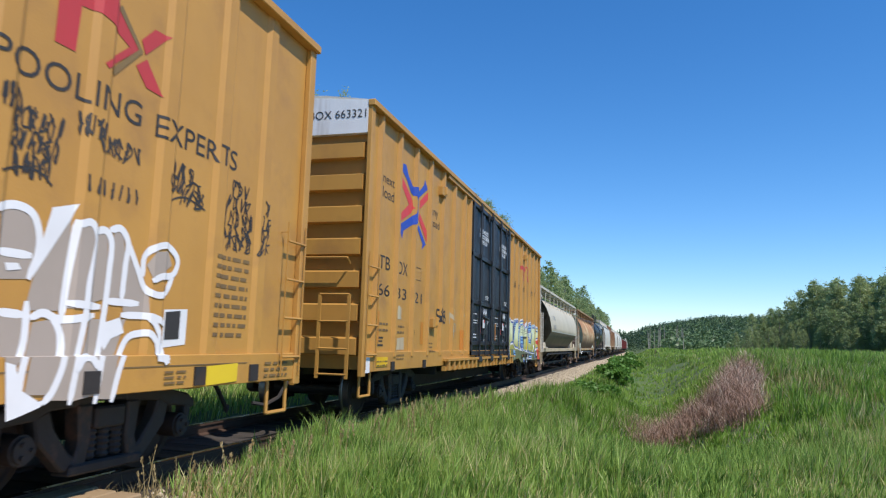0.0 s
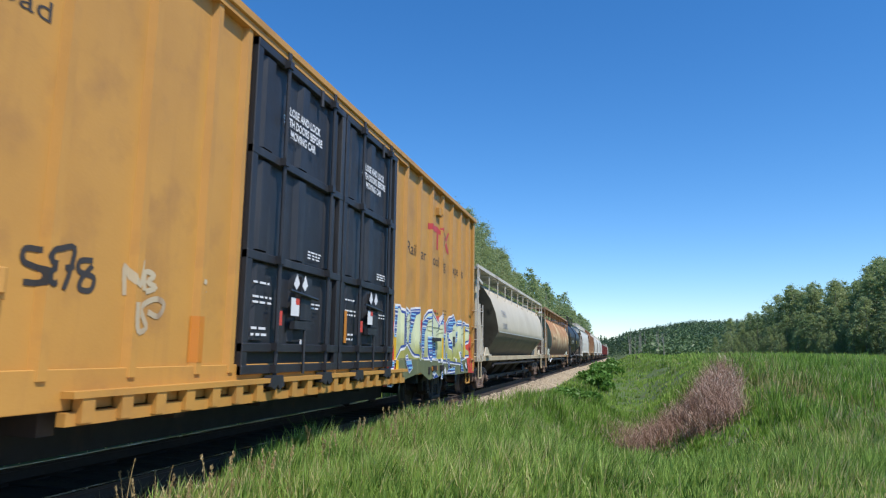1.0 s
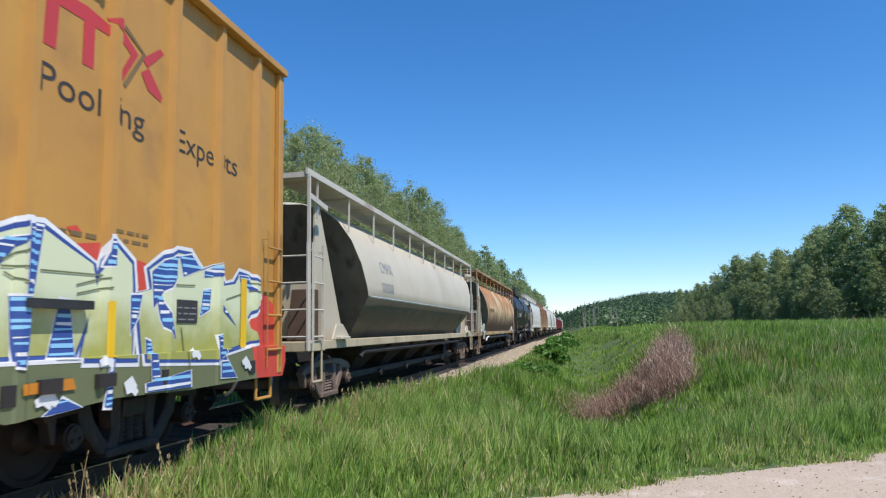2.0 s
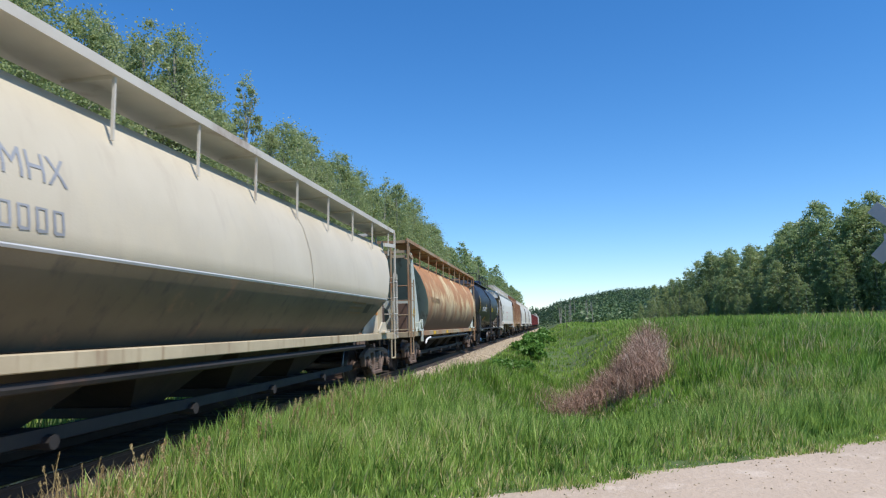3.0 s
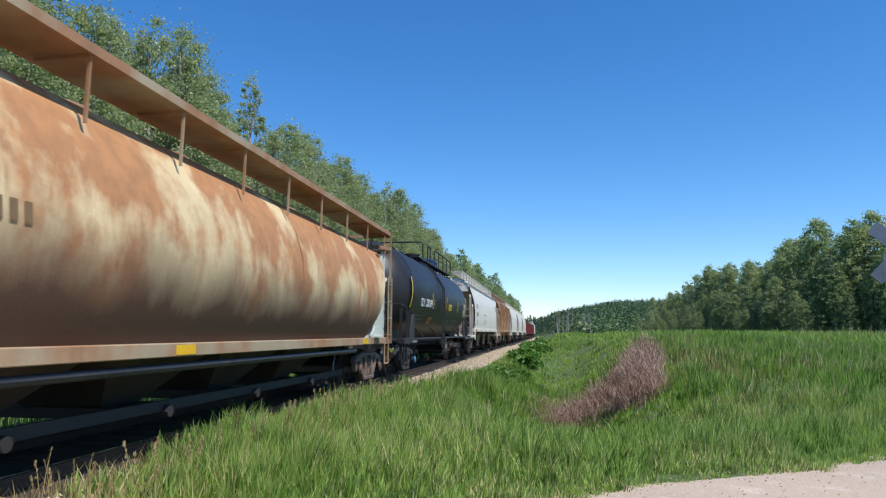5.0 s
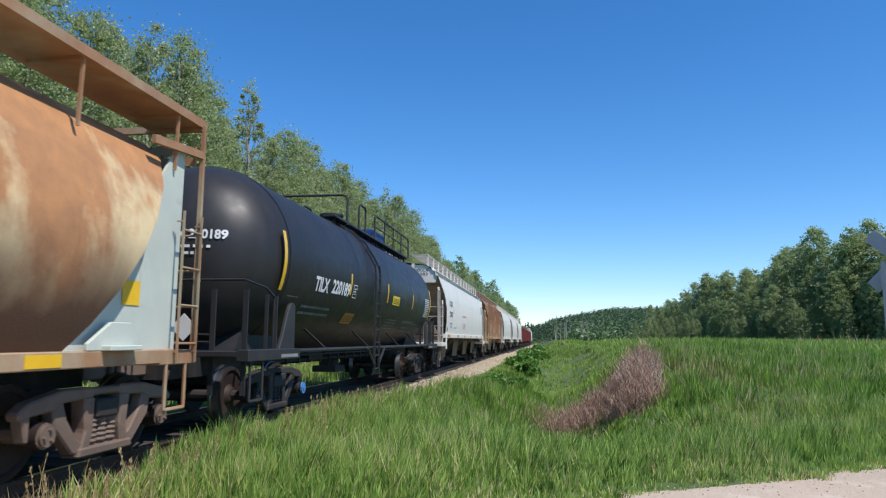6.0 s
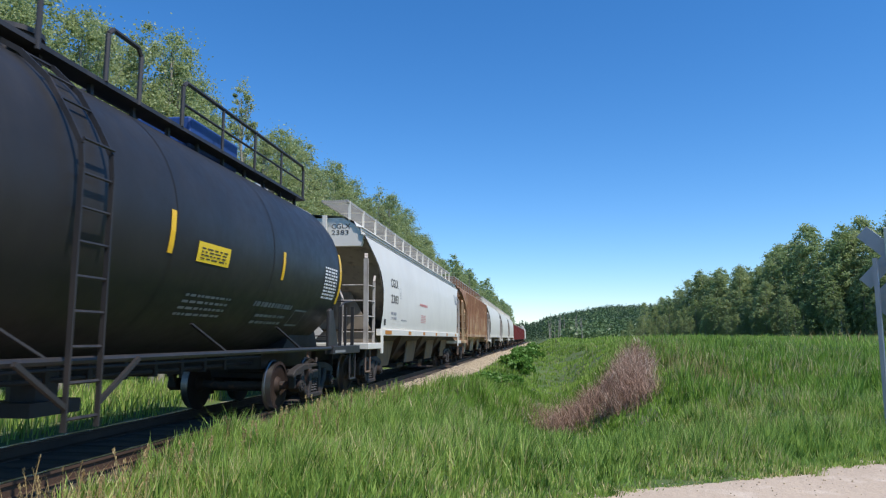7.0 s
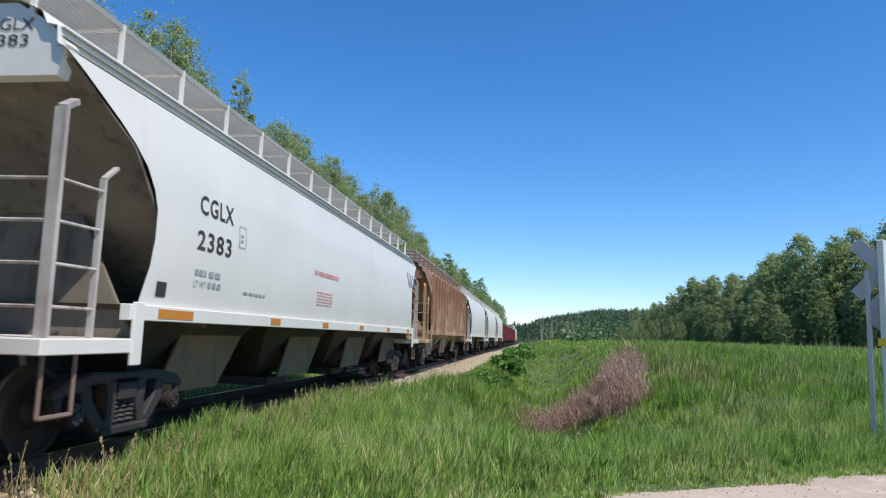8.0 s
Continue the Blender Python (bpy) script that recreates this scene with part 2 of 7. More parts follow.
SIGNBACK = surface("grey_sign_back_metal", (0.48, 0.50, 0.52), (0.40, 0.42, 0.44), 0.45, 0.2)
LEAF = leafy("aspen_leaves", (0.26, 0.32, 0.125), (0.50, 0.55, 0.28), through_light=0.5, rough=0.4)
LEAFB = leafy("poplar_leaves", (0.24, 0.31, 0.12), (0.46, 0.52, 0.25), through_light=0.5, rough=0.4)
LEAFDARK = leafy("dark_wood_leaves", (0.20, 0.28, 0.11), (0.38, 0.46, 0.20), through_light=0.45)
WOODLEAF = leafy("far_wood_leaves", (0.085, 0.145, 0.060), (0.15, 0.22, 0.085), through_light=0.25)
NEEDLE = leafy("spruce_needles", (0.045, 0.085, 0.045), (0.085, 0.14, 0.065), through_light=0.15)
GRASS = leafy("meadow_grass", (0.11, 0.25, 0.03), (0.52, 0.66, 0.16), dry=(0.64, 0.56, 0.26), share=0.22, through_light=0.34, tuft=4.5)
BANKGRASS = leafy("dark_bank_grass", (0.10, 0.225, 0.026), (0.36, 0.52, 0.085), dry=(0.58, 0.50, 0.26), share=0.20, through_light=0.34, tuft=2.2)
FARGRASS = leafy("far_meadow_grass", (0.19, 0.33, 0.045), (0.42, 0.56, 0.12), dry=(0.46, 0.42, 0.19), share=0.14, through_light=0.40, tuft=0.9)
SEED = leafy("dry_seed_heads", (0.30, 0.21, 0.09), (0.50, 0.39, 0.18), through_light=0.25)
WEED = leafy("broad_weed_leaves", (0.10, 0.22, 0.032), (0.16, 0.30, 0.055), through_light=0.4)
BRUSH = leafy("bare_reddish_brush", (0.24, 0.13, 0.085), (0.46, 0.31, 0.22), dry=(0.70, 0.62, 0.48), share=0.10, through_light=0.05)


# ---- mesh helpers ----
def box(bm, x0, x1, y0, y1, z0, z1):
    v = [bm.verts.new(p) for p in ((x0, y0, z0), (x1, y0, z0), (x1, y1, z0), (x0, y1, z0), (x0, y0, z1), (x1, y0, z1), (x1, y1, z1), (x0, y1, z1))]
    for f in ((3, 2, 1, 0), (4, 5, 6, 7), (0, 1, 5, 4), (1, 2, 6, 5), (2, 3, 7, 6), (3, 0, 4, 7)):
        bm.faces.new([v[i] for i in f])
    return v


def loft(bm, rings, caps=True, closed=True):
    vs = [[bm.verts.new(p) for p in r] for r in rings]
    k = len(rings[0])
    for a, b in zip(vs, vs[1:]):
        for i in range(k if closed else k - 1):
            j = (i + 1) % k
            bm.faces.new((a[i], a[j], b[j], b[i]))
    if caps:
        bm.faces.new(vs[0][::-1])
        bm.faces.new(vs[-1])
    return vs


def beam(bm, p, q, w, h=None, up=(0, 0, 1)):
    """A square bar from p to q, w wide and h deep."""
    p, q = Vector(p), Vector(q)
    h = h or w
    d = (q - p).normalized()
    u = Vector(up)
    if abs(d.dot(u)) > 0.95:
        u = Vector((0, 1, 0)) if abs(d.y) < 0.9 else Vector((1, 0, 0))
    a = d.cross(u).normalized() * w / 2
    b = d.cross(a).normalized() * h / 2
    loft(bm, [[e + s * a + t * b for s, t in ((-1, -1), (1, -1), (1, 1), (-1, 1))] for e in (p, q)])


def rod(bm, p, q, r, k=8, r2=None):
    p, q, r = Vector(p), Vector(q), float(r)
    d = (q - p).normalized()
    a = d.orthogonal().normalized()
    b = d.cross(a)
    loft(bm, [[e + rr * (math.cos(6.2832 * i / k) * a + math.sin(6.2832 * i / k) * b) for i in range(k)] for e, rr in ((p, r), (q, r if r2 is None else r2))])


def pipe(bm, pts, r, k=6):
    for p, q in zip(pts, pts[1:]):
        rod(bm, p, q, r, k)


def slab(bm, outline, x0, x1):
    """An outline in (y, z), made thick from x0 to x1."""
    loft(bm, [[(x, y, z) for y, z in outline] for x in (x0, x1)])


def soften(bm, w=0.008, seg=1):
    bmesh.ops.recalc_face_normals(bm, faces=bm.faces)
    bmesh.ops.bevel(bm, geom=bm.edges[:], offset=w, segments=seg, affect="EDGES", profile=0.6)


def part(name, bm, material, parent, label="", smooth=0):
    bmesh.ops.recalc_face_normals(bm, faces=bm.faces)
    me = bpy.data.meshes.new(name)
    bm.to_mesh(me)
    bm.free()
    for m in (material if isinstance(material, (list, tuple)) else [material]):
        me.materials.append(m)
    if smooth:
        me.polygons.foreach_set("use_smooth", [True] * len(me.polygons))
        me.set_sharp_from_angle(angle=radians(smooth))
    ob = new(name, me)
    ob.parent = parent
    return tagged(ob, label=label)


LAID = [0]


def BM():
    LAID[0] = 0
    return bmesh.new()


def stacked():
    """A hair's height for the next painted shape, so that crossing shapes don't share a plane."""
    LAID[0] += 1
    return 0.0003 * (LAID[0] % 9)


def pieces(name, bm, material, parent, label=""):
    """Each separate piece of bm becomes a part of its own."""
    bm.verts.ensure_lookup_table()
    seen, made = set(), []
    for v in bm.verts:
        if v in seen:
            continue
        group, todo = {v}, [v]
        while todo:
            for e in todo.pop().link_edges:
                for w in e.verts:
                    if w not in group:
                        group.add(w)
                        todo.append(w)
        seen |= group
        b = bmesh.new()
        at = {w: b.verts.new(w.co) for w in group}
        for f in {f for w in group for f in w.link_faces}:
            b.faces.new([at[w] for w in f.verts])
        made.append(part(name, b, material, parent, label))
    bm.free()
    return made


def sheet(name, verts, faces, material, parent=None):
    """A mesh from computed arrays of corners (n x 3) and faces (m x 3 or 4)."""
    me = bpy.data.meshes.new(name)
    verts, faces = np.asarray(verts, np.float32), np.asarray(faces, np.int32)
    k = faces.shape[1]
    me.vertices.add(len(verts))
    me.vertices.foreach_set("co", verts.ravel())
    me.loops.add(faces.size)
    me.loops.foreach_set("vertex_index", faces.ravel())
    me.polygons.add(len(faces))
    me.polygons.foreach_set("loop_start", np.arange(0, faces.size, k, dtype=np.int32))
    me.update(calc_edges=True)
    me.materials.append(material)
    ob = new(name, me)
    ob.parent = parent
    return ob


# ---- lettering and painted shapes, laid on a side ----
def flat_text(words, size, y, z, fit=None, wide=1.0, bold=0.0, space=1.0):
    """Letters as a bmesh in (y, z), their lower left corner at (y, z), size: height of capitals, fit: whole width."""
    cu = bpy.data.curves.new("letters", "FONT")
    cu.body, cu.size, cu.space_character, cu.resolution_u, cu.offset = words, size / 0.69, space, 3, bold
    ob = bpy.data.objects.new("letters", cu)
    scene.collection.objects.link(ob)
    me = bpy.data.meshes.new_from_object(ob.evaluated_get(bpy.context.evaluated_depsgraph_get()))
    bm = BM()
    bm.from_mesh(me)
    bpy.data.objects.remove(ob)
    bpy.data.curves.remove(cu)
    bpy.data.meshes.remove(me)
    x0, x1 = min(v.co.x for v in bm.verts), max(v.co.x for v in bm.verts)
    k = fit / (x1 - x0) if fit else wide
    for v in bm.verts:
        v.co = Vector((0, y + (v.co.x - x0) * k, z + v.co.y))
    return bm


def shape(bm, pts):
    """A filled outline in (y, z)."""
    q = stacked()
    es = [bm.verts.new((q, y, z)) for y, z in pts]
    f = bm.faces.new(es)
    f.normal_update()
    bmesh.ops.triangulate(bm, faces=[f])


def stroke(bm, pts, w, round_ends=True):
    """A brush line through points in (y, z), as one ribbon."""
    P = [Vector(pts[0])]
    for p in pts[1:]:
        if (Vector(p) - P[-1]).length > 0.004:
            P.append(Vector(p))
    if len(P) < 2:
        P.append(P[0] + Vector((0.01, 0)))
    if round_ends:
        P[0] = P[0] - (P[1] - P[0]).normalized() * w * 0.4
        P[-1] = P[-1] + (P[-1] - P[-2]).normalized() * w * 0.4
    q = stacked()
    rows = []
    for i, p in enumerate(P):
        d = (P[min(i + 1, len(P) - 1)] - P[max(i - 1, 0)]).normalized()
        k = Vector((-d.y, d.x)) * w / 2 * (0.6 if round_ends and i in (0, len(P) - 1) else 1.0)
        rows.append([bm.verts.new((q, *(p + s * k))) for s in (1, -1)])
    for a, b in zip(rows, rows[1:]):
        bm.faces.new((a[0], a[1], b[1], b[0]))


def swoop(pts, k=5):
    """A smooth line through a few points."""
    P = [Vector(p) for p in pts]
    P = [2 * P[0] - P[1]] + P + [2 * P[-1] - P[-2]]
    out = []
    for a, b, c, d in zip(P, P[1:], P[2:], P[3:]):
        for i in range(k):
            t = i / k
            out.append(0.5 * (2 * b + (c - a) * t + (2 * a - 5 * b + 4 * c - d) * t * t + (3 * b - a - 3 * c + d) * t ** 3))
    return [tuple(p) for p in out + [P[-2]]]


def bars(bm, y, z, w, h, lines, seed=1, fill=0.62):
    """Lines of small lettering that cannot be read."""
    rnd = random.Random(seed)
    step = h / lines
    for i in range(lines):
        a = y
        while a < y + w - 0.02:
            b = min(a + rnd.uniform(0.05, 0.16), y + w)
            zz = z + h - (i + 1) * step
            shape(bm, [(a, zz), (b, zz), (b, zz + step * fill), (a, zz + step * fill)])
            a = b + rnd.uniform(0.02, 0.05)


def laid(bm, face, ycuts=(), zcuts=(), lift=0.004):
    """Cut flat paint along the creases of a side and lay it on: face(y, z) is the side's x."""
    for axis, cuts in ((1, ycuts), (2, zcuts)):
        lo = min((v.co[axis] for v in bm.verts), default=0)
        hi = max((v.co[axis] for v in bm.verts), default=0)
        for c in cuts:
            if lo < c < hi:
                co, no = [0, 0, 0], [0, 0, 0]
                co[axis], no[axis] = c, 1
                bmesh.ops.bisect_plane(bm, geom=bm.verts[:] + bm.edges[:] + bm.faces[:], plane_co=co, plane_no=no, dist=1e-5)
    for v in bm.verts:
        v.co.x += face(v.co.y, v.co.z) + lift
    return bm


# ---- running gear, the same on every car ----
ROLLING = []     # (wheelset, its place on the truck)
CARS = []        # (car, its middle along the train)
RADIUS = 0.43


def wheelset_mesh():
    bm = BM()
    k = 28
    prof = [(0.0, 0.60), (0.09, 0.60), (0.11, 0.63), (0.14, 0.70), (0.33, 0.715), (0.36, 0.70), (0.455, 0.69), (0.455, 0.72), (0.432, 0.735), (0.425, 0.83),
            (0.37, 0.835), (0.35, 0.81), (0.16, 0.79), (0.12, 0.84), (0.09, 0.86), (0.0, 0.86)]
    for s in (-1, 1):
        rings = [[(s * x, r * math.cos(6.28319 * i / k), r * math.sin(6.28319 * i / k)) for i in range(k)] for r, x in prof if r > 0]
        vs = loft(bm, rings)
    rod(bm, (-1.2, 0, 0), (1.2, 0, 0), 0.075, 10)
    for s in (-1, 1):
        rod(bm, (s * 1.04, 0, 0), (s * 1.24, 0, 0), 0.115, 12)
        rod(bm, (s * 1.24, 0, 0), (s * 1.27, 0, 0), 0.095, 12)
        for a in range(3):
            c = (0.055 * math.cos(a * 2.0944), 0.055 * math.sin(a * 2.0944))
            rod(bm, (s * 1.27, *c), (s * 1.295, *c), 0.018, 6)
    for f in bm.faces:
        r = [math.hypot(v.co.y, v.co.z) for v in f.verts]
        if min(r) > 0.42 and max(abs(v.co.x) for v in f.verts) < 0.9:
            f.material_index = 1
        elif min(abs(v.co.x) for v in f.verts) > 1.1:
            f.material_index = 2
    return bm


def make_meshes():
    """Meshes that all trucks share."""
    out = {}

    def keep(name, bm, mats, smooth=0):
        ob = part(name, bm, mats, None, smooth=smooth)
        out[name] = ob.data
        bpy.data.objects.remove(ob)
    keep("wheelset", wheelset_mesh(), [WHEEL, TREAD, TRUCK], 35)
    bm = BM()
    # side frame: arched top, sloping arms to the bearing boxes, sagging bottom, two windows
    x0, x1 = 1.06, 1.20
    for s in (-1, 1):
        slab(bm, [(s * 0.20, 0.80), (s * 0.62, 0.80), (s * 1.05, 0.72), (s * 1.17, 0.64), (s * 1.15, 0.57), (s * 1.00, 0.60), (s * 0.74, 0.62), (s * 0.62, 0.68), (s * 0.20, 0.70)][::s], x0, x1)
        slab(bm, [(s * 0.62, 0.70), (s * 0.76, 0.64), (s * 0.72, 0.46), (s * 0.46, 0.20), (s * 0.26, 0.18), (s * 0.30, 0.28), (s * 0.40, 0.34), (s * 0.56, 0.54)][::s], x0 + 0.004, x1 - 0.004)
        slab(bm, [(s * 0.20, 0.71), (s * 0.36, 0.71), (s * 0.32, 0.40), (s * 0.38, 0.22), (s * 0.24, 0.22), (s * 0.20, 0.40)][::s], x0 - 0.012, x1 + 0.012)
        slab(bm, [(s * 1.02, 0.63), (s * 1.12, 0.60), (s * 1.06, 0.38), (s * 1.02, 0.38)][::s], x0 + 0.004, x1 - 0.004)
    slab(bm, [(-0.22, 0.72), (0.22, 0.72), (0.22, 0.79), (-0.22, 0.79)], x0 + 0.008, x1 - 0.008)
    slab(bm, [(-0.42, 0.16), (0.42, 0.16), (0.40, 0.25), (-0.40, 0.25)], x0 - 0.03, x1 + 0.03)
    soften(bm, 0.018)
    keep("side_frame", bm, TRUCK)
    bm = BM()
    box(bm, -1.10, 1.22, -0.17, 0.17, 0.50, 0.68)
    box(bm, -0.5, 0.5, -0.2, 0.2, 0.60, 0.76)
    soften(bm, 0.02)
    keep("bolster", bm, TRUCKDARK)
    bm = BM()
    rings = []
    for i in range(11):
        r = 0.066 if i % 2 else 0.05
        rings.append([(1.13 + r * math.cos(6.283 * j / 10), r * math.sin(6.283 * j / 10), 0.26 + 0.024 * i) for j in range(10)])
    loft(bm, rings)
    keep("spring", bm, TRUCK)
    bm = BM()
    for s in (-1, 1):
        beam(bm, (-0.8, s * 0.45, 0.35), (0.8, s * 0.45, 0.35), 0.10, 0.12)
        for xx in (-0.76, 0.76):
            slab(bm, [(s * 0.42, 0.22), (s * 0.47, 0.22), (s * 0.50, 0.50), (s * 0.42, 0.50)][::s], xx - 0.05, xx + 0.05)
    keep("brake_beam", bm, DARKSTEEL)
    return out


SHARED = make_meshes()
for key, slot in (("side_frame", 0), ("spring", 0), ("wheelset", 2)):     # castings coloured darker for their shade on the boxcars and the tank car
    dark = SHARED[key].copy()
    dark.materials[slot] = TRUCKDARK
    SHARED[key + "_dark"] = dark


def piece(name, key, parent, m=None, material=None):
    ob = new(name, SHARED[key])
    ob.parent = parent
    if m is not None:
        ob.matrix_basis = m
    return ob


def truck(car, y, turning=True, end=""):
    tr = new("truck", None)
    tr.parent = car
    tr.matrix_basis = pose(0, y, 0)
    tagged(tr, label="shade-dark cast steel freight truck with two axles" if end else "dusty cast steel freight truck with two axles")
    piece("side_frame", "side_frame" + end, tr)
    piece("side_frame", "side_frame" + end, tr, pose(0, 0, 0, 0, 0, 180))
    piece("bolster", "bolster", tr)
    for yy in (-0.145, 0.0, 0.145):
        piece("spring", "spring" + end, tr, pose(0, yy, 0))
        piece("spring", "spring" + end, tr, pose(0, yy, 0, 0, 0, 180))
    piece("brake_beam", "brake_beam", tr)
    for s in (-1, 1):
        w = piece("wheelset", "wheelset" + end, tr, pose(0, s * 0.89, RADIUS))
        if turning:
            ROLLING.append((w, s * 0.89))
    return tr


def new_car(name, middle, label, category="freight car"):
    car = new(name, None)
    car.location = (TRACK, middle, 0)
    CARS.append((car, middle))
    return tagged(car, label=label, category=category, group="cars of the freight train")


def couplers(car, half, material=None):
    """Coupler with its knuckle, and the air hose, at both ends; half: from the middle to the pulling face."""
    for s in (-1, 1):
        bm = BM()
        beam(bm, (0, s * (half - 1.3), 0.86), (0, s * (half - 0.25), 0.86), 0.16, 0.2)
        box(bm, -0.15, 0.15, min(s * half, s * (half - 0.3)), max(s * half, s * (half - 0.3)), 0.72, 1.0)
        box(bm, 0.02, 0.2, min(s * (half + 0.1), s * (half - 0.1)), max(s * (half + 0.1), s * (half - 0.1)), 0.74, 0.98)
        soften(bm, 0.02)
        part("coupler", bm, TRUCK, car, "rusty knuckle coupler")
        bm = BM()
        pipe(bm, [(0.38, s * (half - 0.75), 0.82), (0.42, s * (half - 0.6), 0.62), (0.40, s * (half - 0.4), 0.42), (0.30, s * (half - 0.2), 0.32), (0.2, s * (half - 0.02), 0.36)], 0.028)
        part("air_hose", bm, DARKSTEEL, car, "black rubber air hose")


def ladder(name, car, x, y0, y1, z0, z1, rungs, material, out=0.09, stile=0.035, r=0.014):
    """A ladder flat against a side at x."""
    bm = BM()
    for y in (y0, y1):
        beam(bm, (x + out, y, z0), (x + out, y, z1), stile, stile * 0.6)
        for z in (z0 + 0.12, z1 - 0.12):
            beam(bm, (x, y, z), (x + out, y, z), stile, stile * 0.6)
    for i in range(rungs):
        z = z0 + (z1 - z0) * (i + 0.5) / rungs
        rod(bm, (x + out, y0, z), (x + out, y1, z), r, 6)
    return part(name, bm, material, car)


def end_ladder(name, car, y, x0, x1, z0, z1, rungs, material, stile=0.05, r=0.014):
    bm = BM()
    for x in (x0, x1):
        beam(bm, (x, y, z0), (x, y, z1), stile)
    for i in range(rungs):
        z = z0 + (z1 - z0) * (i + 0.5) / rungs
        rod(bm, (x0, y, z), (x1, y, z), r, 6)
    return pieces(name + "_bar", bm, material, car)


def stirrup(car, x, y, w, z0, z1, material):
    bm = BM()
    pipe(bm, [(x, y - w / 2, z1), (x, y - w / 2, z0), (x, y + w / 2, z0), (x, y + w / 2, z1)], 0.022)
    return part("stirrup_step", bm, material, car)


# ---- the ground ----
def ease(t):
    t = np.clip(t, 0, 1)
    return t * t * (3 - 2 * t)


def rough_noise(x, y, s, seed=0.0):
    return (np.sin(x * s + seed) * np.cos(y * s * 1.13 + seed * 2.1) + 0.5 * np.sin(x * s * 2.3 + y * s * 1.7 + seed * 3.3) + 0.25 * np.cos(x * s * 4.9 - y * s * 4.1 + seed)) / 1.75


def beyond_road(x, y):
    """Metres past the road's far edge (negative: on the road)."""
    return (y - 6.92 - 0.63 * x) / 1.182


def height(x, y):
    x, y = np.asarray(x, float), np.asarray(y, float)
    d = beyond_road(x, y)
    h = np.full(np.broadcast(x, y).shape, -0.27)
    past = ease(d / 1.5)
    # meadow that climbs to the right and ahead
    foot = 0.55 + 0.035 * (y - 20)
    rise = 1.12 * ease((x - foot) / 3.3) * ease((d - 2.0) / 12.0) + 0.22 * ease((x - 2) / 8.0) * ease((d - 8) / 25.0)
    rise = rise + 1.35 * ease((y - 24) / 36.0) * ease((x + 1.6) / 4.0) * (1 - ease((x - foot) / 3.3))
    h = h + rise
    # drainage hollow beside the track
    mid = 0.2 + 0.03 * (y - 20)
    h = h - 0.95 * np.exp(-((x - mid) / 1.7) ** 2) * ease((y - 9) / 8.0) * (1 - ease((y - 26) / 28.0))
    h = h - 0.30 * np.exp(-((x - 1.6) / 2.4) ** 2) * ease((y - 8) / 4.0) * (1 - ease((y - 13) / 8.0))
    h = h + 0.10 * rough_noise(x, y, 0.35, 1.0) * past + 0.04 * rough_noise(x, y, 1.3, 2.0) * past
    # side of the railway bank
    bank = ease((-2.0 - x) / 1.6) * ease((x + 9.0) / 1.6)
    h = h * (1 - bank) + (-0.42) * bank
    h = np.where((x < -9.0), -0.45 + 0.12 * rough_noise(x, y, 0.3, 4.0), h)
    # road climbs to the crossing
    on = 1 - ease((d + 0.2) / 0.5)
    behind = ease((d + 7.2) / 0.6)
    climb = ease((-2.6 - x) / 1.2) * ease((x + 8.4) / 1.2)
    road = -0.27 + 0.17 * climb
    h = h * (1 - on * behind) + road * on * behind
    # far rise with woods
    far = np.hypot(x, y)
    az = np.degrees(np.arctan2(x, y))
    h = h + 15.0 * ease((far - 230) / 330.0) * ease((az + 3.5) / 10.0)
    h = h + 3.0 * ease((far - 260) / 300.0)
    return h


def ground_material(name, base, alt, third):
    m, n, l, p = nodes_of(name)
    col = mixed(n, l, ramp(n, l, noise_node(n, l, 0.25, detail=8), 0.35, 0.65), base, alt)
    col = mixed(n, l, ramp(n, l, noise_node(n, l, 2.5, detail=6, shift=3), 0.55, 0.7), col, third)
    l.new(col, p.inputs["Base Color"])
    p.inputs["Roughness"].default_value = 0.95
    b = n.new("ShaderNodeBump")
    b.inputs["Strength"].default_value, b.inputs["Distance"].default_value = 0.6, 0.05
    l.new(noise_node(n, l, 14.0, detail=8), b.inputs["Height"])
    l.new(b.outputs[0], p.inputs["Normal"])
    return m


SOIL = ground_material("grassy_soil", (0.065, 0.105, 0.026), (0.095, 0.14, 0.036), (0.13, 0.115, 0.06))
GRAVELROAD = ground_material("pale_gravel_road", (0.51, 0.405, 0.295), (0.44, 0.345, 0.25), (0.57, 0.47, 0.36))
BALLAST = ground_material("tan_ballast_bed", (0.44, 0.35, 0.22), (0.36, 0.28, 0.175), (0.26, 0.20, 0.13))
OILYSHADE = ground_material("greasy_shaded_ballast", (0.050, 0.040, 0.030), (0.036, 0.029, 0.022), (0.07, 0.055, 0.04))
STONE = surface("ballast_stone", (0.52, 0.43, 0.29), (0.34, 0.27, 0.18), 0.9, scale=9, bump=0.3)

gx = np.concatenate([-np.geomspace(2200, 30, 30), np.arange(-28, 30.1, 0.5), np.geomspace(32, 2200, 34)])
gy = np.concatenate([-np.geomspace(900, 12, 14), np.arange(-10, 80.1, 0.5), np.geomspace(84, 3200, 44)])
X, Y = np.meshgrid(gx, gy)
Z = height(X, Y)
nx, ny = len(gx), len(gy)
idx = np.arange(nx * ny).reshape(ny, nx)
quads = np.stack([idx[:-1, :-1], idx[:-1, 1:], idx[1:, 1:], idx[1:, :-1]], -1).reshape(-1, 4)
ground = sheet("ground", np.stack([X, Y, Z], -1).reshape(-1, 3), quads, SOIL)
ground.data.polygons.foreach_set("use_smooth", [True] * len(ground.data.polygons))
tagged(ground, "grassy meadow ground with a shallow hollow beside the railway", "ground", kind="structure")

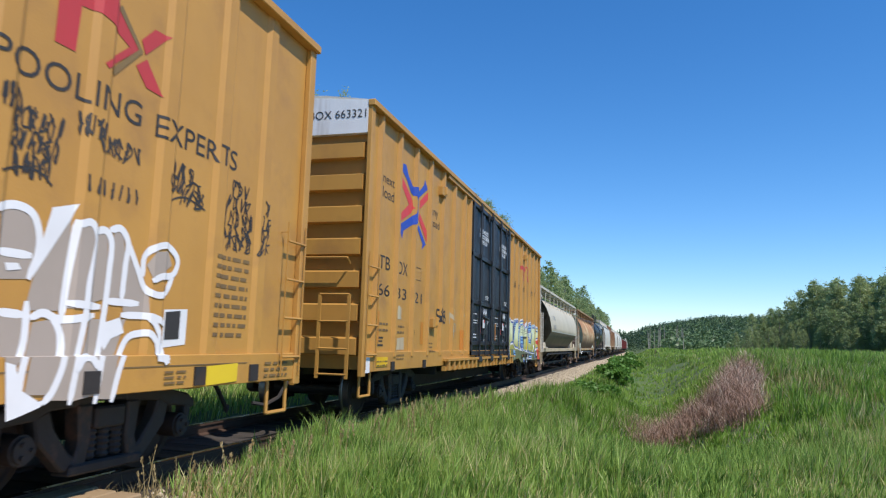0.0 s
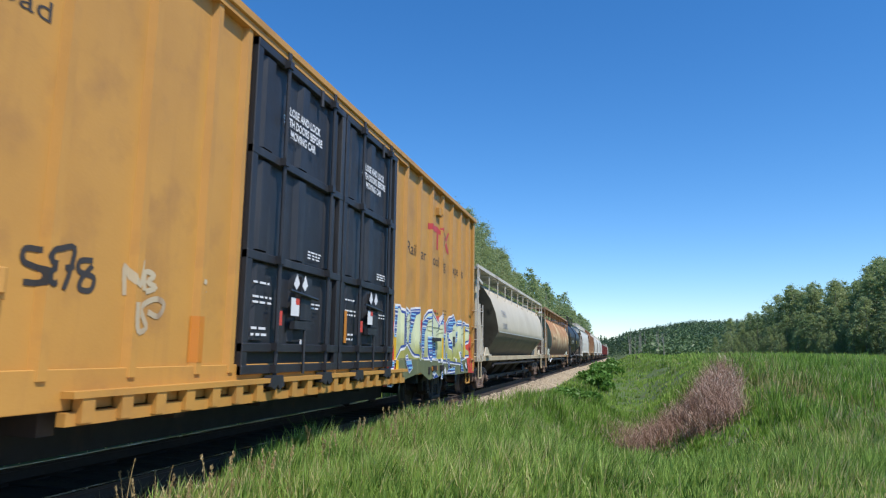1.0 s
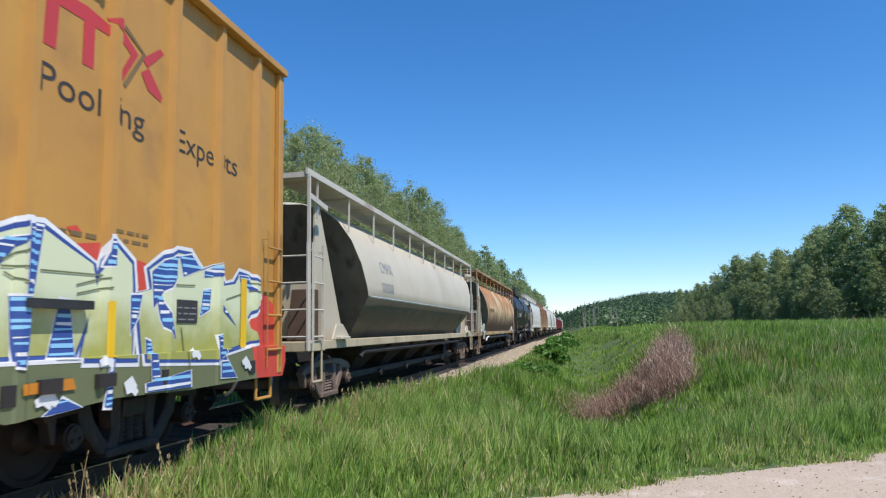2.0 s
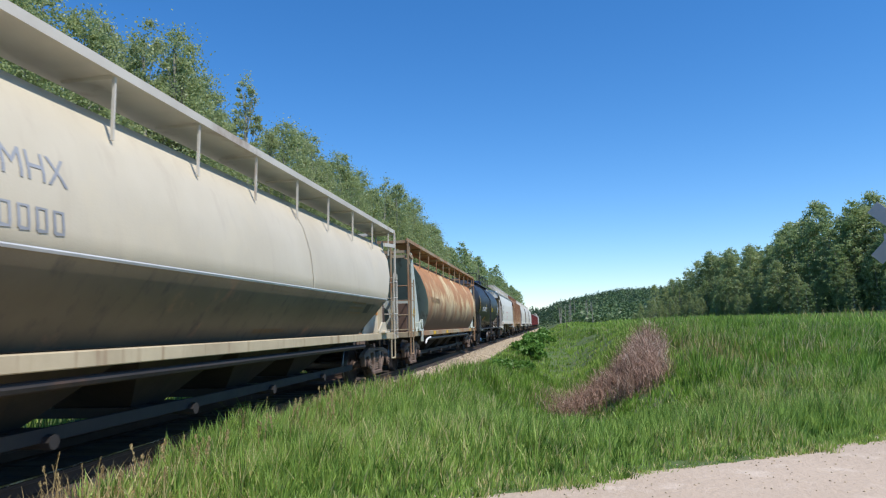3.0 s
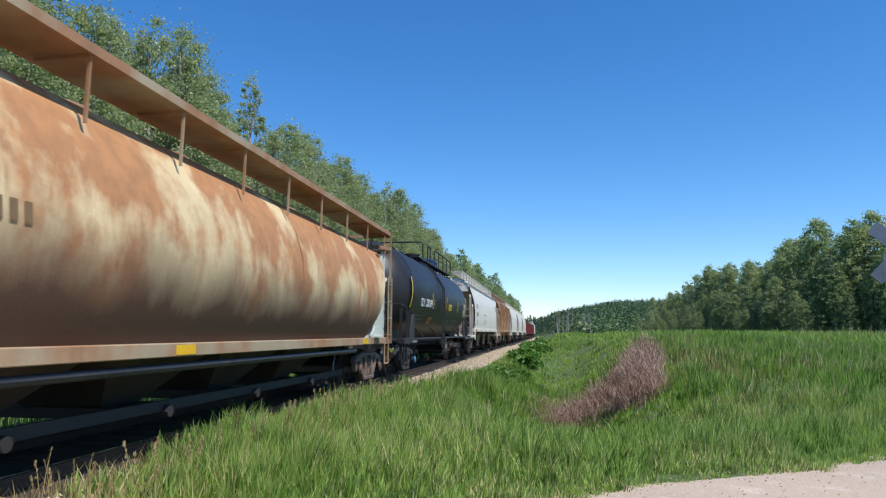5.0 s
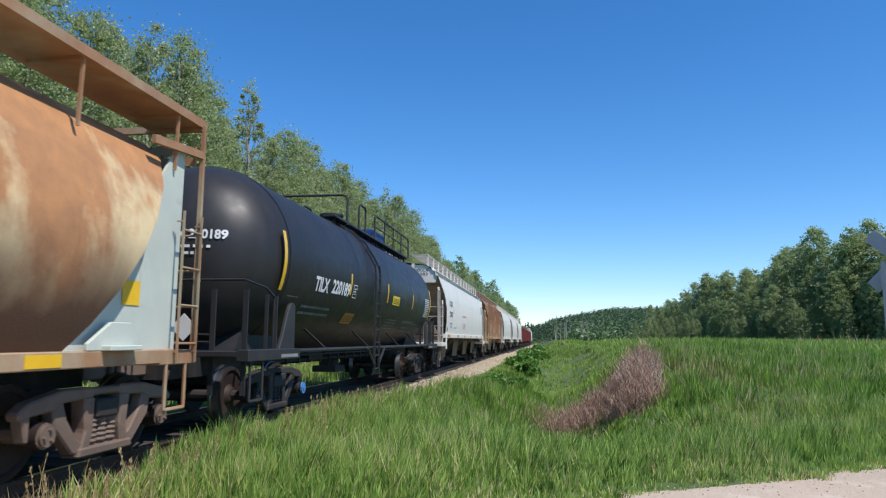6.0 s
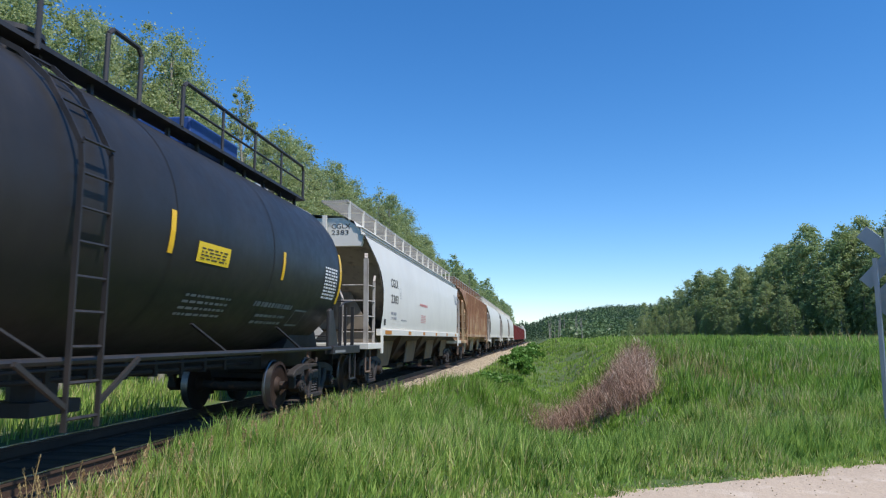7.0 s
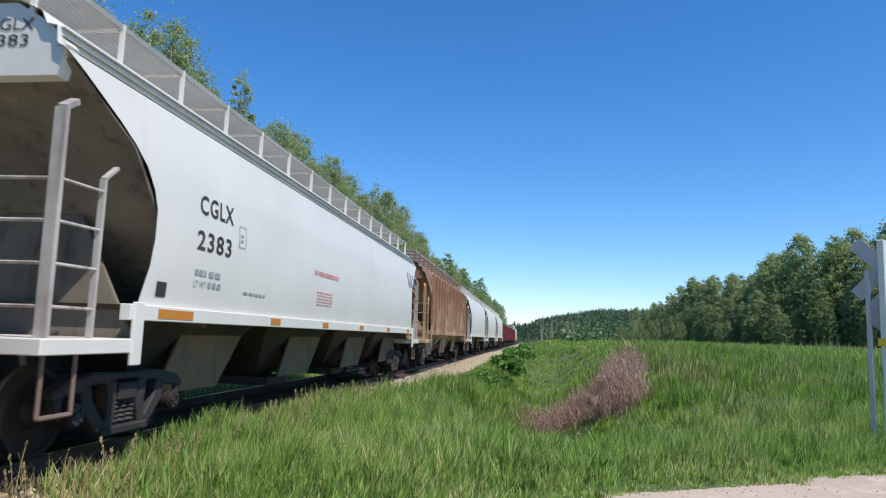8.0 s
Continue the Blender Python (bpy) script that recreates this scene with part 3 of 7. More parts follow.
# gravel road: a strip just above the ground
t = np.linspace(-7.0, 60, 135)
acr = np.linspace(-6.6, 0.3, 14)
ux, uy = 0.8461, 0.5330       # along the road
RX = t[:, None] * ux + acr[None] * -uy + 0.0
RY = 6.92 + t[:, None] * uy + acr[None] * ux
edge = 0.22 * rough_noise(RX, RY, 1.1, 5.0) * (np.abs(acr[None] + 3.15) > 3.3)
RX, RY = RX - edge * uy, RY + edge * ux
RZ = height(RX, RY) + 0.02 + 0.012 * rough_noise(RX, RY, 2.0, 1.0)
RZ = np.maximum(RZ, -0.25)
RZ[:, -1] -= 0.05
idx = np.arange(RX.size).reshape(RX.shape)
quads = np.stack([idx[:-1, :-1], idx[:-1, 1:], idx[1:, 1:], idx[1:, :-1]], -1).reshape(-1, 4)
keep = (RX.ravel()[quads].max(1) > -3.9)
RX = np.maximum(RX, -3.9)
road = sheet("road", np.stack([RX, RY, RZ], -1).reshape(-1, 3), quads[keep], GRAVELROAD)
tagged(road, "pale dry gravel road with a ragged grassy edge", "road", kind="structure")

# ballast bed under the track
bm = BM()
prof = [(-3.6, -0.75), (-2.0, -0.24), (-1.45, -0.17), (1.45, -0.17), (1.95, -0.24), (3.3, -0.80)]
ys = list(np.arange(-30, 70, 1.0)) + list(np.geomspace(70, 700, 40))
loft(bm, [[(TRACK + x + 0.12 * float(rough_noise(x, y, 1.7, 3.0)) * (abs(x) > 1.9), y, z + 0.02 * float(rough_noise(x * 3, y, 2.1))) for x, z in prof] for y in ys], caps=False, closed=False)
for f in bm.faces:        # stone between and beside the rails, greasy and coloured for the train's shade
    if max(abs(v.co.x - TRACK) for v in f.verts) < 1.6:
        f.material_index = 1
ballast = part("ballast_bed", bm, [BALLAST, OILYSHADE], None)
tagged(ballast, "tan crushed stone ballast bed under the track", "ballast", kind="structure")

# loose stones on the visible shoulder
rng = np.random.default_rng(5)
N = 9000
sx = TRACK + rng.uniform(1.2, 3.0, N)
sy = rng.uniform(5, 75, N) ** 1.0
sz = np.interp(sx - TRACK, [p[0] for p in prof], [p[1] for p in prof])
base = np.array([(1, 0, 0), (-1, 0, 0), (0, 1, 0), (0, -1, 0), (0, 0, 0.8), (0, 0, -0.8)], float)
octa = np.array([(0, 2, 4), (2, 1, 4), (1, 3, 4), (3, 0, 4), (2, 0, 5), (1, 2, 5), (3, 1, 5), (0, 3, 5)])
r = rng.uniform(0.018, 0.05, (N, 1, 1)) * rng.uniform(0.7, 1.3, (N, 6, 1))
v = base[None] * r + np.stack([sx, sy, sz + 0.01], -1)[:, None]
stones = sheet("ballast_stones", v.reshape(-1, 3), (octa[None] + 6 * np.arange(N)[:, None, None]).reshape(-1, 3), STONE)
tagged(stones, "loose tan ballast stones on the track shoulder", "stones", kind="stuff")

# pebbles strewn over the road
rng = np.random.default_rng(6)
N = 700
pa, pw = rng.uniform(-3, 12, N), -np.abs(rng.normal(0, 1.1, N)) + 0.1
sx, sy = pa * ux - pw * uy, 6.92 + pa * uy + pw * ux
ok = (sx > -3.6) & (np.hypot(sx, sy) > 2.5)
sx, sy = sx[ok], sy[ok]
N = len(sx)
r = rng.uniform(0.005, 0.015, (N, 1, 1)) * rng.uniform(0.7, 1.3, (N, 6, 1))
v = base[None] * r + np.stack([sx, sy, np.maximum(height(sx, sy) + 0.02, -0.25) + 0.004], -1)[:, None]
pebbles = sheet("road_pebbles", v.reshape(-1, 3), (octa[None] + 6 * np.arange(N)[:, None, None]).reshape(-1, 3), STONE)
tagged(pebbles, "pale pebbles strewn over the gravel road", "stones", kind="stuff")

# rails
for side, label in ((0.755, "rusty steel rail with a polished head"), (-0.755, "rusty steel rail with a polished head")):
    bm = BM()
    pr = [(-0.075, -0.17), (0.075, -0.17), (0.07, -0.155), (0.012, -0.14), (0.012, -0.045), (0.036, -0.035), (0.036, -0.006), (0.028, 0.0), (-0.028, 0.0), (-0.036, -0.006), (-0.036, -0.035), (-0.012, -0.045), (-0.012, -0.14), (-0.07, -0.155)]
    vs = loft(bm, [[(TRACK + side + x, y, z) for x, z in pr] for y in (-30, 700)])
    for f in bm.faces:
        if all(v.co.z > -0.008 for v in f.verts):
            f.material_index = 1
    rail = part("rail", bm, [RAIL, RAILTOP], None)
    tagged(rail, label, "rail", kind="structure")

# timber ties
bm = BM()
box(bm, -1.3, 1.3, -0.115, 0.115, -0.32, -0.155)
soften(bm, 0.012)
tie = part("railway_tie", bm, TIE, None)
tagged(tie, "weathered grey-brown timber railway tie in the ballast", "railway tie", group="ties under the rails")
tie.matrix_basis = pose(TRACK, -6, 0)
rnd = random.Random(3)
for i in range(1, 190):
    copy_thing(tie, pose(TRACK + rnd.uniform(-0.03, 0.03), -6 + i * 0.53, rnd.uniform(-0.008, 0.008), 0, 0, rnd.uniform(-0.8, 0.8)))
# planks of the crossing, outside and inside the near rail
bm = BM()
box(bm, -0.11, 0.11, -3.3, 3.3, -0.12, -0.012)
soften(bm, 0.012)
plank = part("crossing_plank", bm, PLANK, None)
tagged(plank, "sun-bleached timber plank beside the rail at the crossing", "plank", group="planks of the level crossing")
plank.matrix_basis = pose(TRACK + 0.96, 1.75, 0)
for dx in (1.2, 1.44, 0.5, 0.25, 0.0, -0.25, -0.5):
    copy_thing(plank, pose(TRACK + dx, (1.7 if dx > 1 else 0.6) + rnd.uniform(-0.1, 0.1), rnd.uniform(-0.006, 0.0)))


# ---- trees ----
def tree_arrays(rng, tall, spread, leaves, leaf, low=0.18, taper=0.58, clumps=60, conifer=False, fluff=1.0):
    """Leaf quads of a crown: clumps round the ends of limbs, thin towards the top."""
    z = low + (1 - low) * rng.beta(1.2, 1.25, clumps)
    prof = np.sin(np.clip((z - low) / (1 - low), 0.02, 1) ** taper * np.pi) ** 0.8 + 0.10
    if conifer:
        prof = (1.02 - z) * 1.1
    a = rng.uniform(0, 6.283, clumps)
    r = spread * prof * np.sqrt(rng.uniform(0.12, 1.0, clumps))
    c = np.stack([r * np.cos(a), r * np.sin(a), z * tall], -1)
    size = (0.14 + 0.30 * rng.random(clumps) ** 1.5) * spread * 0.75 * fluff
    pick = rng.integers(0, clumps, leaves)
    off = rng.normal(0, 1, (leaves, 3))
    off /= np.linalg.norm(off, axis=1, keepdims=True)
    off *= rng.random((leaves, 1)) ** 0.7 * np.where(rng.random((leaves, 1)) < 0.25, 2.0, 1.0)
    off[:, 2] *= 0.75
    p = c[pick] + off * size[pick, None]
    u = rng.normal(0, 1, (leaves, 3))
    u /= np.linalg.norm(u, axis=1, keepdims=True)
    w = np.cross(u, rng.normal(0, 1, (leaves, 3)))
    w /= np.linalg.norm(w, axis=1, keepdims=True)
    s = leaf * rng.uniform(0.6, 1.3, (leaves, 1))
    q = np.stack([p - u * s, p - w * s * 0.6, p + u * s, p + w * s * 0.6], 1)
    return c, q.reshape(-1, 3), np.arange(leaves * 4).reshape(-1, 4)


def tree(name, seed, tall, spread, leaves, leaf, leafmat, bark, label, category="tree", low=0.18, clumps=60, lean=0.02, girth=0.011, fluff=1.0):
    rng = np.random.default_rng(seed)
    top = new(name, None)
    c, v, f = tree_arrays(rng, tall, spread, leaves, leaf, low, clumps=clumps, fluff=fluff)
    bm = BM()
    k = 7
    bend = rng.normal(0, lean * tall, (2,))
    def axis(h):
        return Vector((bend[0] * h * h + 0.08 * math.sin(h * 7), bend[1] * h * h + 0.08 * math.cos(h * 6), h * tall))
    rings = []
    for i in range(9):
        h = i / 8 * 0.94
        r = tall * girth * (1 - h) + 0.015
        rings.append([axis(h) + Vector((r * math.cos(6.283 * j / k), r * math.sin(6.283 * j / k), -0.3 if i == 0 else 0)) for j in range(k)])
    loft(bm, rings)
    for e in c[:: max(1, len(c) // 34)]:
        h = min(max(e[2] / tall - 0.10 - 0.05 * rng.random(), 0.08), 0.9)
        rod(bm, axis(h), Vector(e), tall * 0.003 * (1.1 - h) + 0.008, 4, 0.006)
    part("trunk", bm, bark, top, "pale mottled trunk with thin limbs", smooth=60)
    h = v[:, 2] / tall
    v[:, 0] += bend[0] * h * h
    v[:, 1] += bend[1] * h * h
    sheet("crown", v, f, leafmat, top)
    return tagged(top, label, category)


rnd = random.Random(11)
ASPENS = [tree("aspen_tree", 20 + i, 13.0, (1.75, 2.1, 1.2, 2.3, 1.9)[i], (19000, 21000, 12500, 22000, 20000)[i], 0.053, (LEAF, LEAFB)[i % 2], BARK,
               ("tall slim aspen with light airy leaves beside the railway", "leafy green poplar in the row behind the train", "slender aspen with a pale trunk in the lineside wood",
                "broad poplar with dense green leaves in the lineside wood", "young aspen with a ragged top beside the track")[i], clumps=(230, 260, 130, 280, 240)[i], fluff=0.86) for i in range(5)]


def wood_top(y):
    """How high the row's tops stand along the track."""
    return float(np.interp(y, [4, 15, 20, 23, 27, 33, 36, 45, 60, 78, 92], [11.6, 11.6, 12.2, 12.9, 12.6, 13.0, 13.4, 13.8, 14.3, 13.7, 14.0]))


for i, a in enumerate(ASPENS):
    tagged(a, group="trees along the railway")
    py = (19.5, 26.0, 30.0, 34.0, 38.5)[i]
    k = (1.10 if i == 2 else 0.98) * wood_top(py) / 13.0
    a.matrix_basis = pose(TRACK - 8.3, py, -0.5, 0, 0, 50 * i)
    a.scale = (k, k, k)
y = 4.0
while y < 92:
    for row, x in enumerate((-8.3, -10.2, -12.6)):
        py = y + rnd.uniform(-0.9, 0.9)
        if row == 0 and (28 < py < 32.5 or min(abs(py - q) for q in (19.5, 26.0, 34.0, 38.5)) < 1.2):
            continue
        px = TRACK + x + rnd.uniform(-0.8, 0.8)
        k = wood_top(py * 8.3 / -x) / 13.0 * rnd.uniform(0.90, 1.05) * (1 + 0.045 * row)
        c = copy_thing(ASPENS[rnd.choice((0, 1, 1, 2, 3, 3, 4))], pose(px, py, -0.5, 0, 0, rnd.uniform(0, 360)))
        c.scale = (k, k, k)
    y += 2.35
for i, (py, up) in enumerate(((16.9, 1.0), (18.2, 0.97), (21.6, 1.02), (22.9, 1.03), (24.4, 1.0), (36.2, 0.97))):      # the front of the row, crown to crown
    k = up * wood_top(py) / 13.0
    c = copy_thing(ASPENS[(3, 1, 4)[i % 3]], pose(TRACK - 8.4 + 0.3 * (i % 2), py, -0.5, 0, 0, 77 * i))
    c.scale = (k, k, k)
FARTREES = [tree("roadside_tree", 40 + i, 12.0, 2.0 + 0.35 * i, 8500, 0.115, (LEAFB, LEAFDARK)[i % 2], BARK,
                 ("leafy green tree in the distant wood edge", "dark leafy tree in the distant wood edge", "bushy poplar in the distant wood edge")[i], clumps=260, low=0.0, fluff=0.78) for i in range(3)]
for i, a in enumerate(FARTREES):
    tagged(a, group="trees of the far wood edge")
    a.matrix_basis = pose(TRACK - 9, 96 + 4 * i, -0.5)
y = 94.0
while y < 330:
    for x in (-8.5, -12.5):
        k = rnd.uniform(1.0, 1.25) * (1 + 0.12 * min(1, (y - 94) / 80))
        c = copy_thing(FARTREES[rnd.randrange(3)], pose(TRACK + x + rnd.uniform(-1, 1), y, -0.5, 0, 0, rnd.uniform(0, 360)))
        c.scale = (k, k, k)
    y += 5.2 + (y - 94) * 0.03


def wood_edge(i, n):
    """Where the wood's edge runs, from the right foreground to the far left."""
    s = i / n
    return 62 - 44 * s + 3 * math.sin(9 * s), 70 + 75 * s ** 1.3


for i in range(50):
    x, y = wood_edge(i, 50)
    for row in range(4):
        back = (0.0, 4.5, -3.0, -4.5)[row]
        px, py = x + back + rnd.uniform(-1.2, 1.2), y + 0.8 * back + rnd.uniform(-1.6, 1.6)
        az, far = math.degrees(math.atan2(px, py)), math.hypot(px, py)
        top = float(np.interp(az, [2, 7, 9.5, 11, 12.7, 15, 16.8, 18.4, 20.3, 22.5, 24.9, 30], [1.6, 2.4, 3.0, 4.0, 5.1, 5.3, 5.7, 7.2, 8.0, 8.0, 9.3, 10.4]))
        k = (far * math.tan(radians(top)) + 0.6) / 12.0 * rnd.uniform(0.82, 1.05) * (1.0, 1.0, 0.66, 0.42)[row]
        c = copy_thing(FARTREES[rnd.randrange(3)], pose(px, py, float(height(px, py)) - 0.2, 0, 0, rnd.uniform(0, 360)))
        c.scale = (k * 1.1, k * 1.1, k)

# woods on the far rise: spruces and leafy crowns, too many to count
rng = np.random.default_rng(9)


def far_woods(name, count, rmin, rmax, azmin, azmax, tall, wide, leafmat, label, quads_each, seed):
    rng = np.random.default_rng(seed)
    far = rmin + (rmax - rmin) * rng.random(count) ** 0.8
    az = np.radians(rng.uniform(azmin, azmax, count))
    x, y = far * np.sin(az), far * np.cos(az)
    z = height(x, y)
    H = tall * rng.uniform(0.75, 1.12, count)
    t = rng.random((count, quads_each))
    a = rng.uniform(0, 6.283, (count, quads_each))
    rr = wide * (1.03 - t) * rng.uniform(0.35, 1.0, (count, quads_each)) * (H / tall)[:, None]
    if wide > 2.2:
        rr = wide * np.sin(np.clip(t, 0.06, 0.97) * math.pi) ** 0.6 * rng.uniform(0.4, 1, (count, quads_each))
    p = np.stack([x[:, None] + rr * np.cos(a), y[:, None] + rr * np.sin(a), z[:, None] + H[:, None] * (0.05 + 0.95 * t)], -1).reshape(-1, 3)
    m = len(p)
    u = rng.normal(0, 1, (m, 3)); u[:, 2] *= 0.6
    u /= np.linalg.norm(u, axis=1, keepdims=True)
    w = np.cross(u, rng.normal(0, 1, (m, 3)))
    w /= np.linalg.norm(w, axis=1, keepdims=True)
    s = (0.16 * wide * rng.uniform(0.6, 1.3, (m, 1)))
    q = np.stack([p - u * s, p - w * s * 0.7, p + u * s, p + w * s * 0.7], 1).reshape(-1, 3)
    ob = sheet(name, q, np.arange(m * 4).reshape(-1, 4), leafmat)
    return tagged(ob, label, "woods", kind="stuff")


far_woods("spruce_woods", 4200, 230, 640, -1.9, 30, 7.5, 1.9, NEEDLE, "dark spruce woods on the far rise", 54, 1)
far_woods("leafy_woods", 2200, 210, 600, 0.5, 34, 6.5, 3.0, WOODLEAF, "dark green leafy woods on and below the far rise", 80, 2)
far_woods("thicket", 300, 150, 230, 2.0, 22, 2.6, 2.4, WOODLEAF, "low green thicket at the meadow's far end", 60, 3)
m = 26000
ux_, uy_ = TRACK + rng.uniform(-15, -8.0, m), rng.uniform(4, 150, m)
uz_ = -0.45 + 2.2 * rng.random(m) ** 1.6 * (0.6 + 0.5 * rough_noise(ux_, uy_, 0.5, 3.0))
p = np.stack([ux_, uy_, uz_], -1)
u = rng.normal(0, 1, (m, 3))
u /= np.linalg.norm(u, axis=1, keepdims=True)
w = np.cross(u, rng.normal(0, 1, (m, 3)))
w /= np.linalg.norm(w, axis=1, keepdims=True)
s = 0.11 * rng.uniform(0.6, 1.4, (m, 1))
q = np.stack([p - u * s, p - w * s * 0.6, p + u * s, p + w * s * 0.6], 1).reshape(-1, 3)
tagged(sheet("undergrowth", q, np.arange(m * 4).reshape(-1, 4), LEAFB), "green undergrowth at the foot of the lineside trees", "undergrowth", kind="stuff")
for i in range(14):
    bm = BM()
    az, d = radians(rnd.uniform(0.3, 4.0)), rnd.uniform(150, 200)
    x, y = d * math.sin(az), d * math.cos(az)
    hh = rnd.uniform(3.5, 6.5)
    rod(bm, (0, 0, -0.3), (rnd.uniform(-0.3, 0.3), 0, hh), 0.13, 5, 0.04)
    for j in range(4):
        z = hh * rnd.uniform(0.4, 0.9)
        rod(bm, (0, 0, z), (rnd.uniform(-0.7, 0.7), 0, z + 0.4), 0.04, 4, 0.015)
    snag = part("dead_tree", bm, BARK, None)
    snag.matrix_basis = pose(x, y, float(height(x, y)))
    tagged(snag, "bare grey dead tree at the wood edge", "tree", group="dead trees at the wood edge")


# ---- box cars ----
SILL, EAVE, HALF = 0.75, 4.97, 1.60
PANEL = 1.53


def rib_face(ribs, panel, out, wide):
    """x of a ribbed side, and the creases where it folds."""
    def face(y, z):
        low = panel + 0.054 if z < SILL + 0.361 else panel
        for r in ribs:
            d = abs(y - r)
            if d < wide:
                return max(low, panel + out * min(1.0, (wide - d) / (wide * 0.45)))
        return low
    cuts = sorted(r + s * wide * k for r in ribs for s in (-1, 1) for k in (0.55, 1.0))
    return face, cuts


def rib_mesh(panel, out, wide, z0, z1):
    bm = BM()
    w = wide
    loft(bm, [[(panel - 0.01, -w, z), (panel, -w, z), (panel + out, -w * 0.55, z), (panel + out, w * 0.55, z), (panel, w, z), (panel - 0.01, w, z)] for z in (z0, z1)])
    return bm


def tack_board(bm, x, y0, y1, z0, z1):
    box(bm, x, x + 0.05, y0, y1, z0, z1)


def boxcar(middle, y0, y1, label, ribs, out, wide, doors, seed):
    """Shell, roof, ribs, ends, underframe and trucks. Places along the train, taken from the middle."""
    car = new_car("boxcar", middle, label, "boxcar")
    a, b = y0 - middle, y1 - middle
    bm = BM()
    box(bm, -PANEL, PANEL, a + 0.1, b - 0.1, SILL + 0.3, EAVE - 0.06)
    part("body", bm, YELLOW, car)
    for s in (-1, 1):          # sill strip and eave
        bm = BM()
        x = s * PANEL
        box(bm, min(x, x + s * 0.05), max(x, x + s * 0.05), a, b, SILL + 0.06, SILL + 0.36)
        soften(bm, 0.006)
        part("side_sill", bm, YELLOW, car)
        bm = BM()
        box(bm, min(x, x + s * 0.12), max(x, x + s * 0.12), a - 0.02, b + 0.02, EAVE - 0.09, EAVE + 0.01)
        soften(bm, 0.01)
        part("eave_rail", bm, YELLOW, car)
        for y in (a, b - 0.14):
            bm = BM()
            box(bm, min(x, x + s * 0.07), max(x, x + s * 0.07), y, y + 0.14, SILL, EAVE - 0.09)
            soften(bm, 0.008)
            part("corner_post", bm, YELLOW, car)
    bm = BM()
    loft(bm, [[(-1.62, y, EAVE), (-0.8, y, EAVE + 0.12), (0, y, EAVE + 0.17), (0.8, y, EAVE + 0.12), (1.62, y, EAVE)] for y in (a, b)])
    part("roof", bm, GALV, car, "galvanised ribbed roof")
    for k, rb in enumerate(ribs):
        part("side_rib", rib_mesh(PANEL, out, wide, SILL + 0.28, EAVE - 0.09), YELLOW, car).location = (0, rb - middle, 0)
    bm = BM()
    box(bm, -0.35, 0.35, a + 0.6, b - 0.6, 0.72, 1.08)
    # deepened sill, added to hide sunlit ground and keep the space beneath dark
    box(bm, -0.3, 0.3, a + 3.9, b - 3.9, 0.24, 0.74)
    for y in np.arange(a + 4.4, b - 4.2, 1.6):
        box(bm, -1.42, 1.42, y, y + 0.16, 0.62, 1.0)
    box(bm, -1.45, 1.45, a + 0.2, b - 0.2, 0.98, 1.06)
    part("underframe", bm, DARKSTEEL, car)
    for end, s in ((a, 1), (b, -1)):
        bm = BM()
        e0, e1 = end + s * 0.1, end + s * 0.16
        box(bm, -PANEL, PANEL, min(e0, e1), max(e0, e1), SILL + 0.1, EAVE)
        part("end_wall", bm, YELLOW, car)
        for i in range(7):
            z = 1.05 + i * 0.50
            bm = BM()
            loft(bm, [[(x, end + s * 0.12, z), (x, end, z + 0.02), (x, end, z + 0.25), (x, end + s * 0.12, z + 0.29)] for x in (-1.48, 1.48)])
            part("end_rib", bm, YELLOW, car)
        bm = BM()
        loft(bm, [[(-1.53, y, EAVE - 0.52), (1.53, y, EAVE - 0.52), (1.53, y, EAVE), (0, y, EAVE + 0.15), (-1.53, y, EAVE)] for y in (end - s * 0.01, end + s * 0.1)])
        part("end_header", bm, ENDWHITE, car, "white painted header of the end wall")
        ladder_y = end - s * 0.16
        bm = BM()
        for x in (0.95, 1.42):
            beam(bm, (x, ladder_y, 0.72), (x, ladder_y, 1.95), 0.05, 0.02)
        for z in (0.78, 1.15, 1.55, 1.95):
            rod(bm, (0.95, ladder_y, z), (1.42, ladder_y, z), 0.016, 6)
        pieces("end_ladder_bar", bm, YELLOW, car)
        bm = BM()
        pipe(bm, [(-0.6, end - s * 0.02, 2.45), (-0.6, end - s * 0.14, 2.5), (1.35, end - s * 0.14, 2.5), (1.35, end - s * 0.02, 2.42)], 0.016)
        part("grab_iron", bm, YELLOW, car)
        bm = BM()
        box(bm, -0.55, 0.45, min(end, end - s * 0.24), max(end, end - s * 0.24), 1.02, 1.06)
        part("end_platform", bm, GALV, car, "galvanised crossover platform")
        bm = BM()
        box(bm, -0.35, 0.42, min(end - s * 0.02, end - s * 0.09), max(end - s * 0.02, end - s * 0.09), 1.5, 1.92)
        soften(bm, 0.012)
        part("placard_board", bm, YELLOW, car)
        for sx in (1, -1):
            yy = end + s * 0.36
            if sx > 0:
                ladder("side_ladder", car, PANEL, end + s * 0.08, end + s * 0.50, 0.85, 2.62, 4, YELLOW, 0.09, 0.014, 0.016)
                bm = BM()
                box(bm, PANEL, PANEL + 0.03, min(end + s * 0.05, end + s * 0.36), max(end + s * 0.05, end + s * 0.36), 0.8, 1.12)
                part("corner_plate", bm, YELLOW, car)
            stirrup(car, sx * 1.5, yy, 0.42, 0.45, SILL + 0.1, YELLOW)
    truck(car, a + 2.6, end="_dark")
    truck(car, b - 2.6, end="_dark")
    couplers(car, (b - a) / 2 + 0.72)
    return car


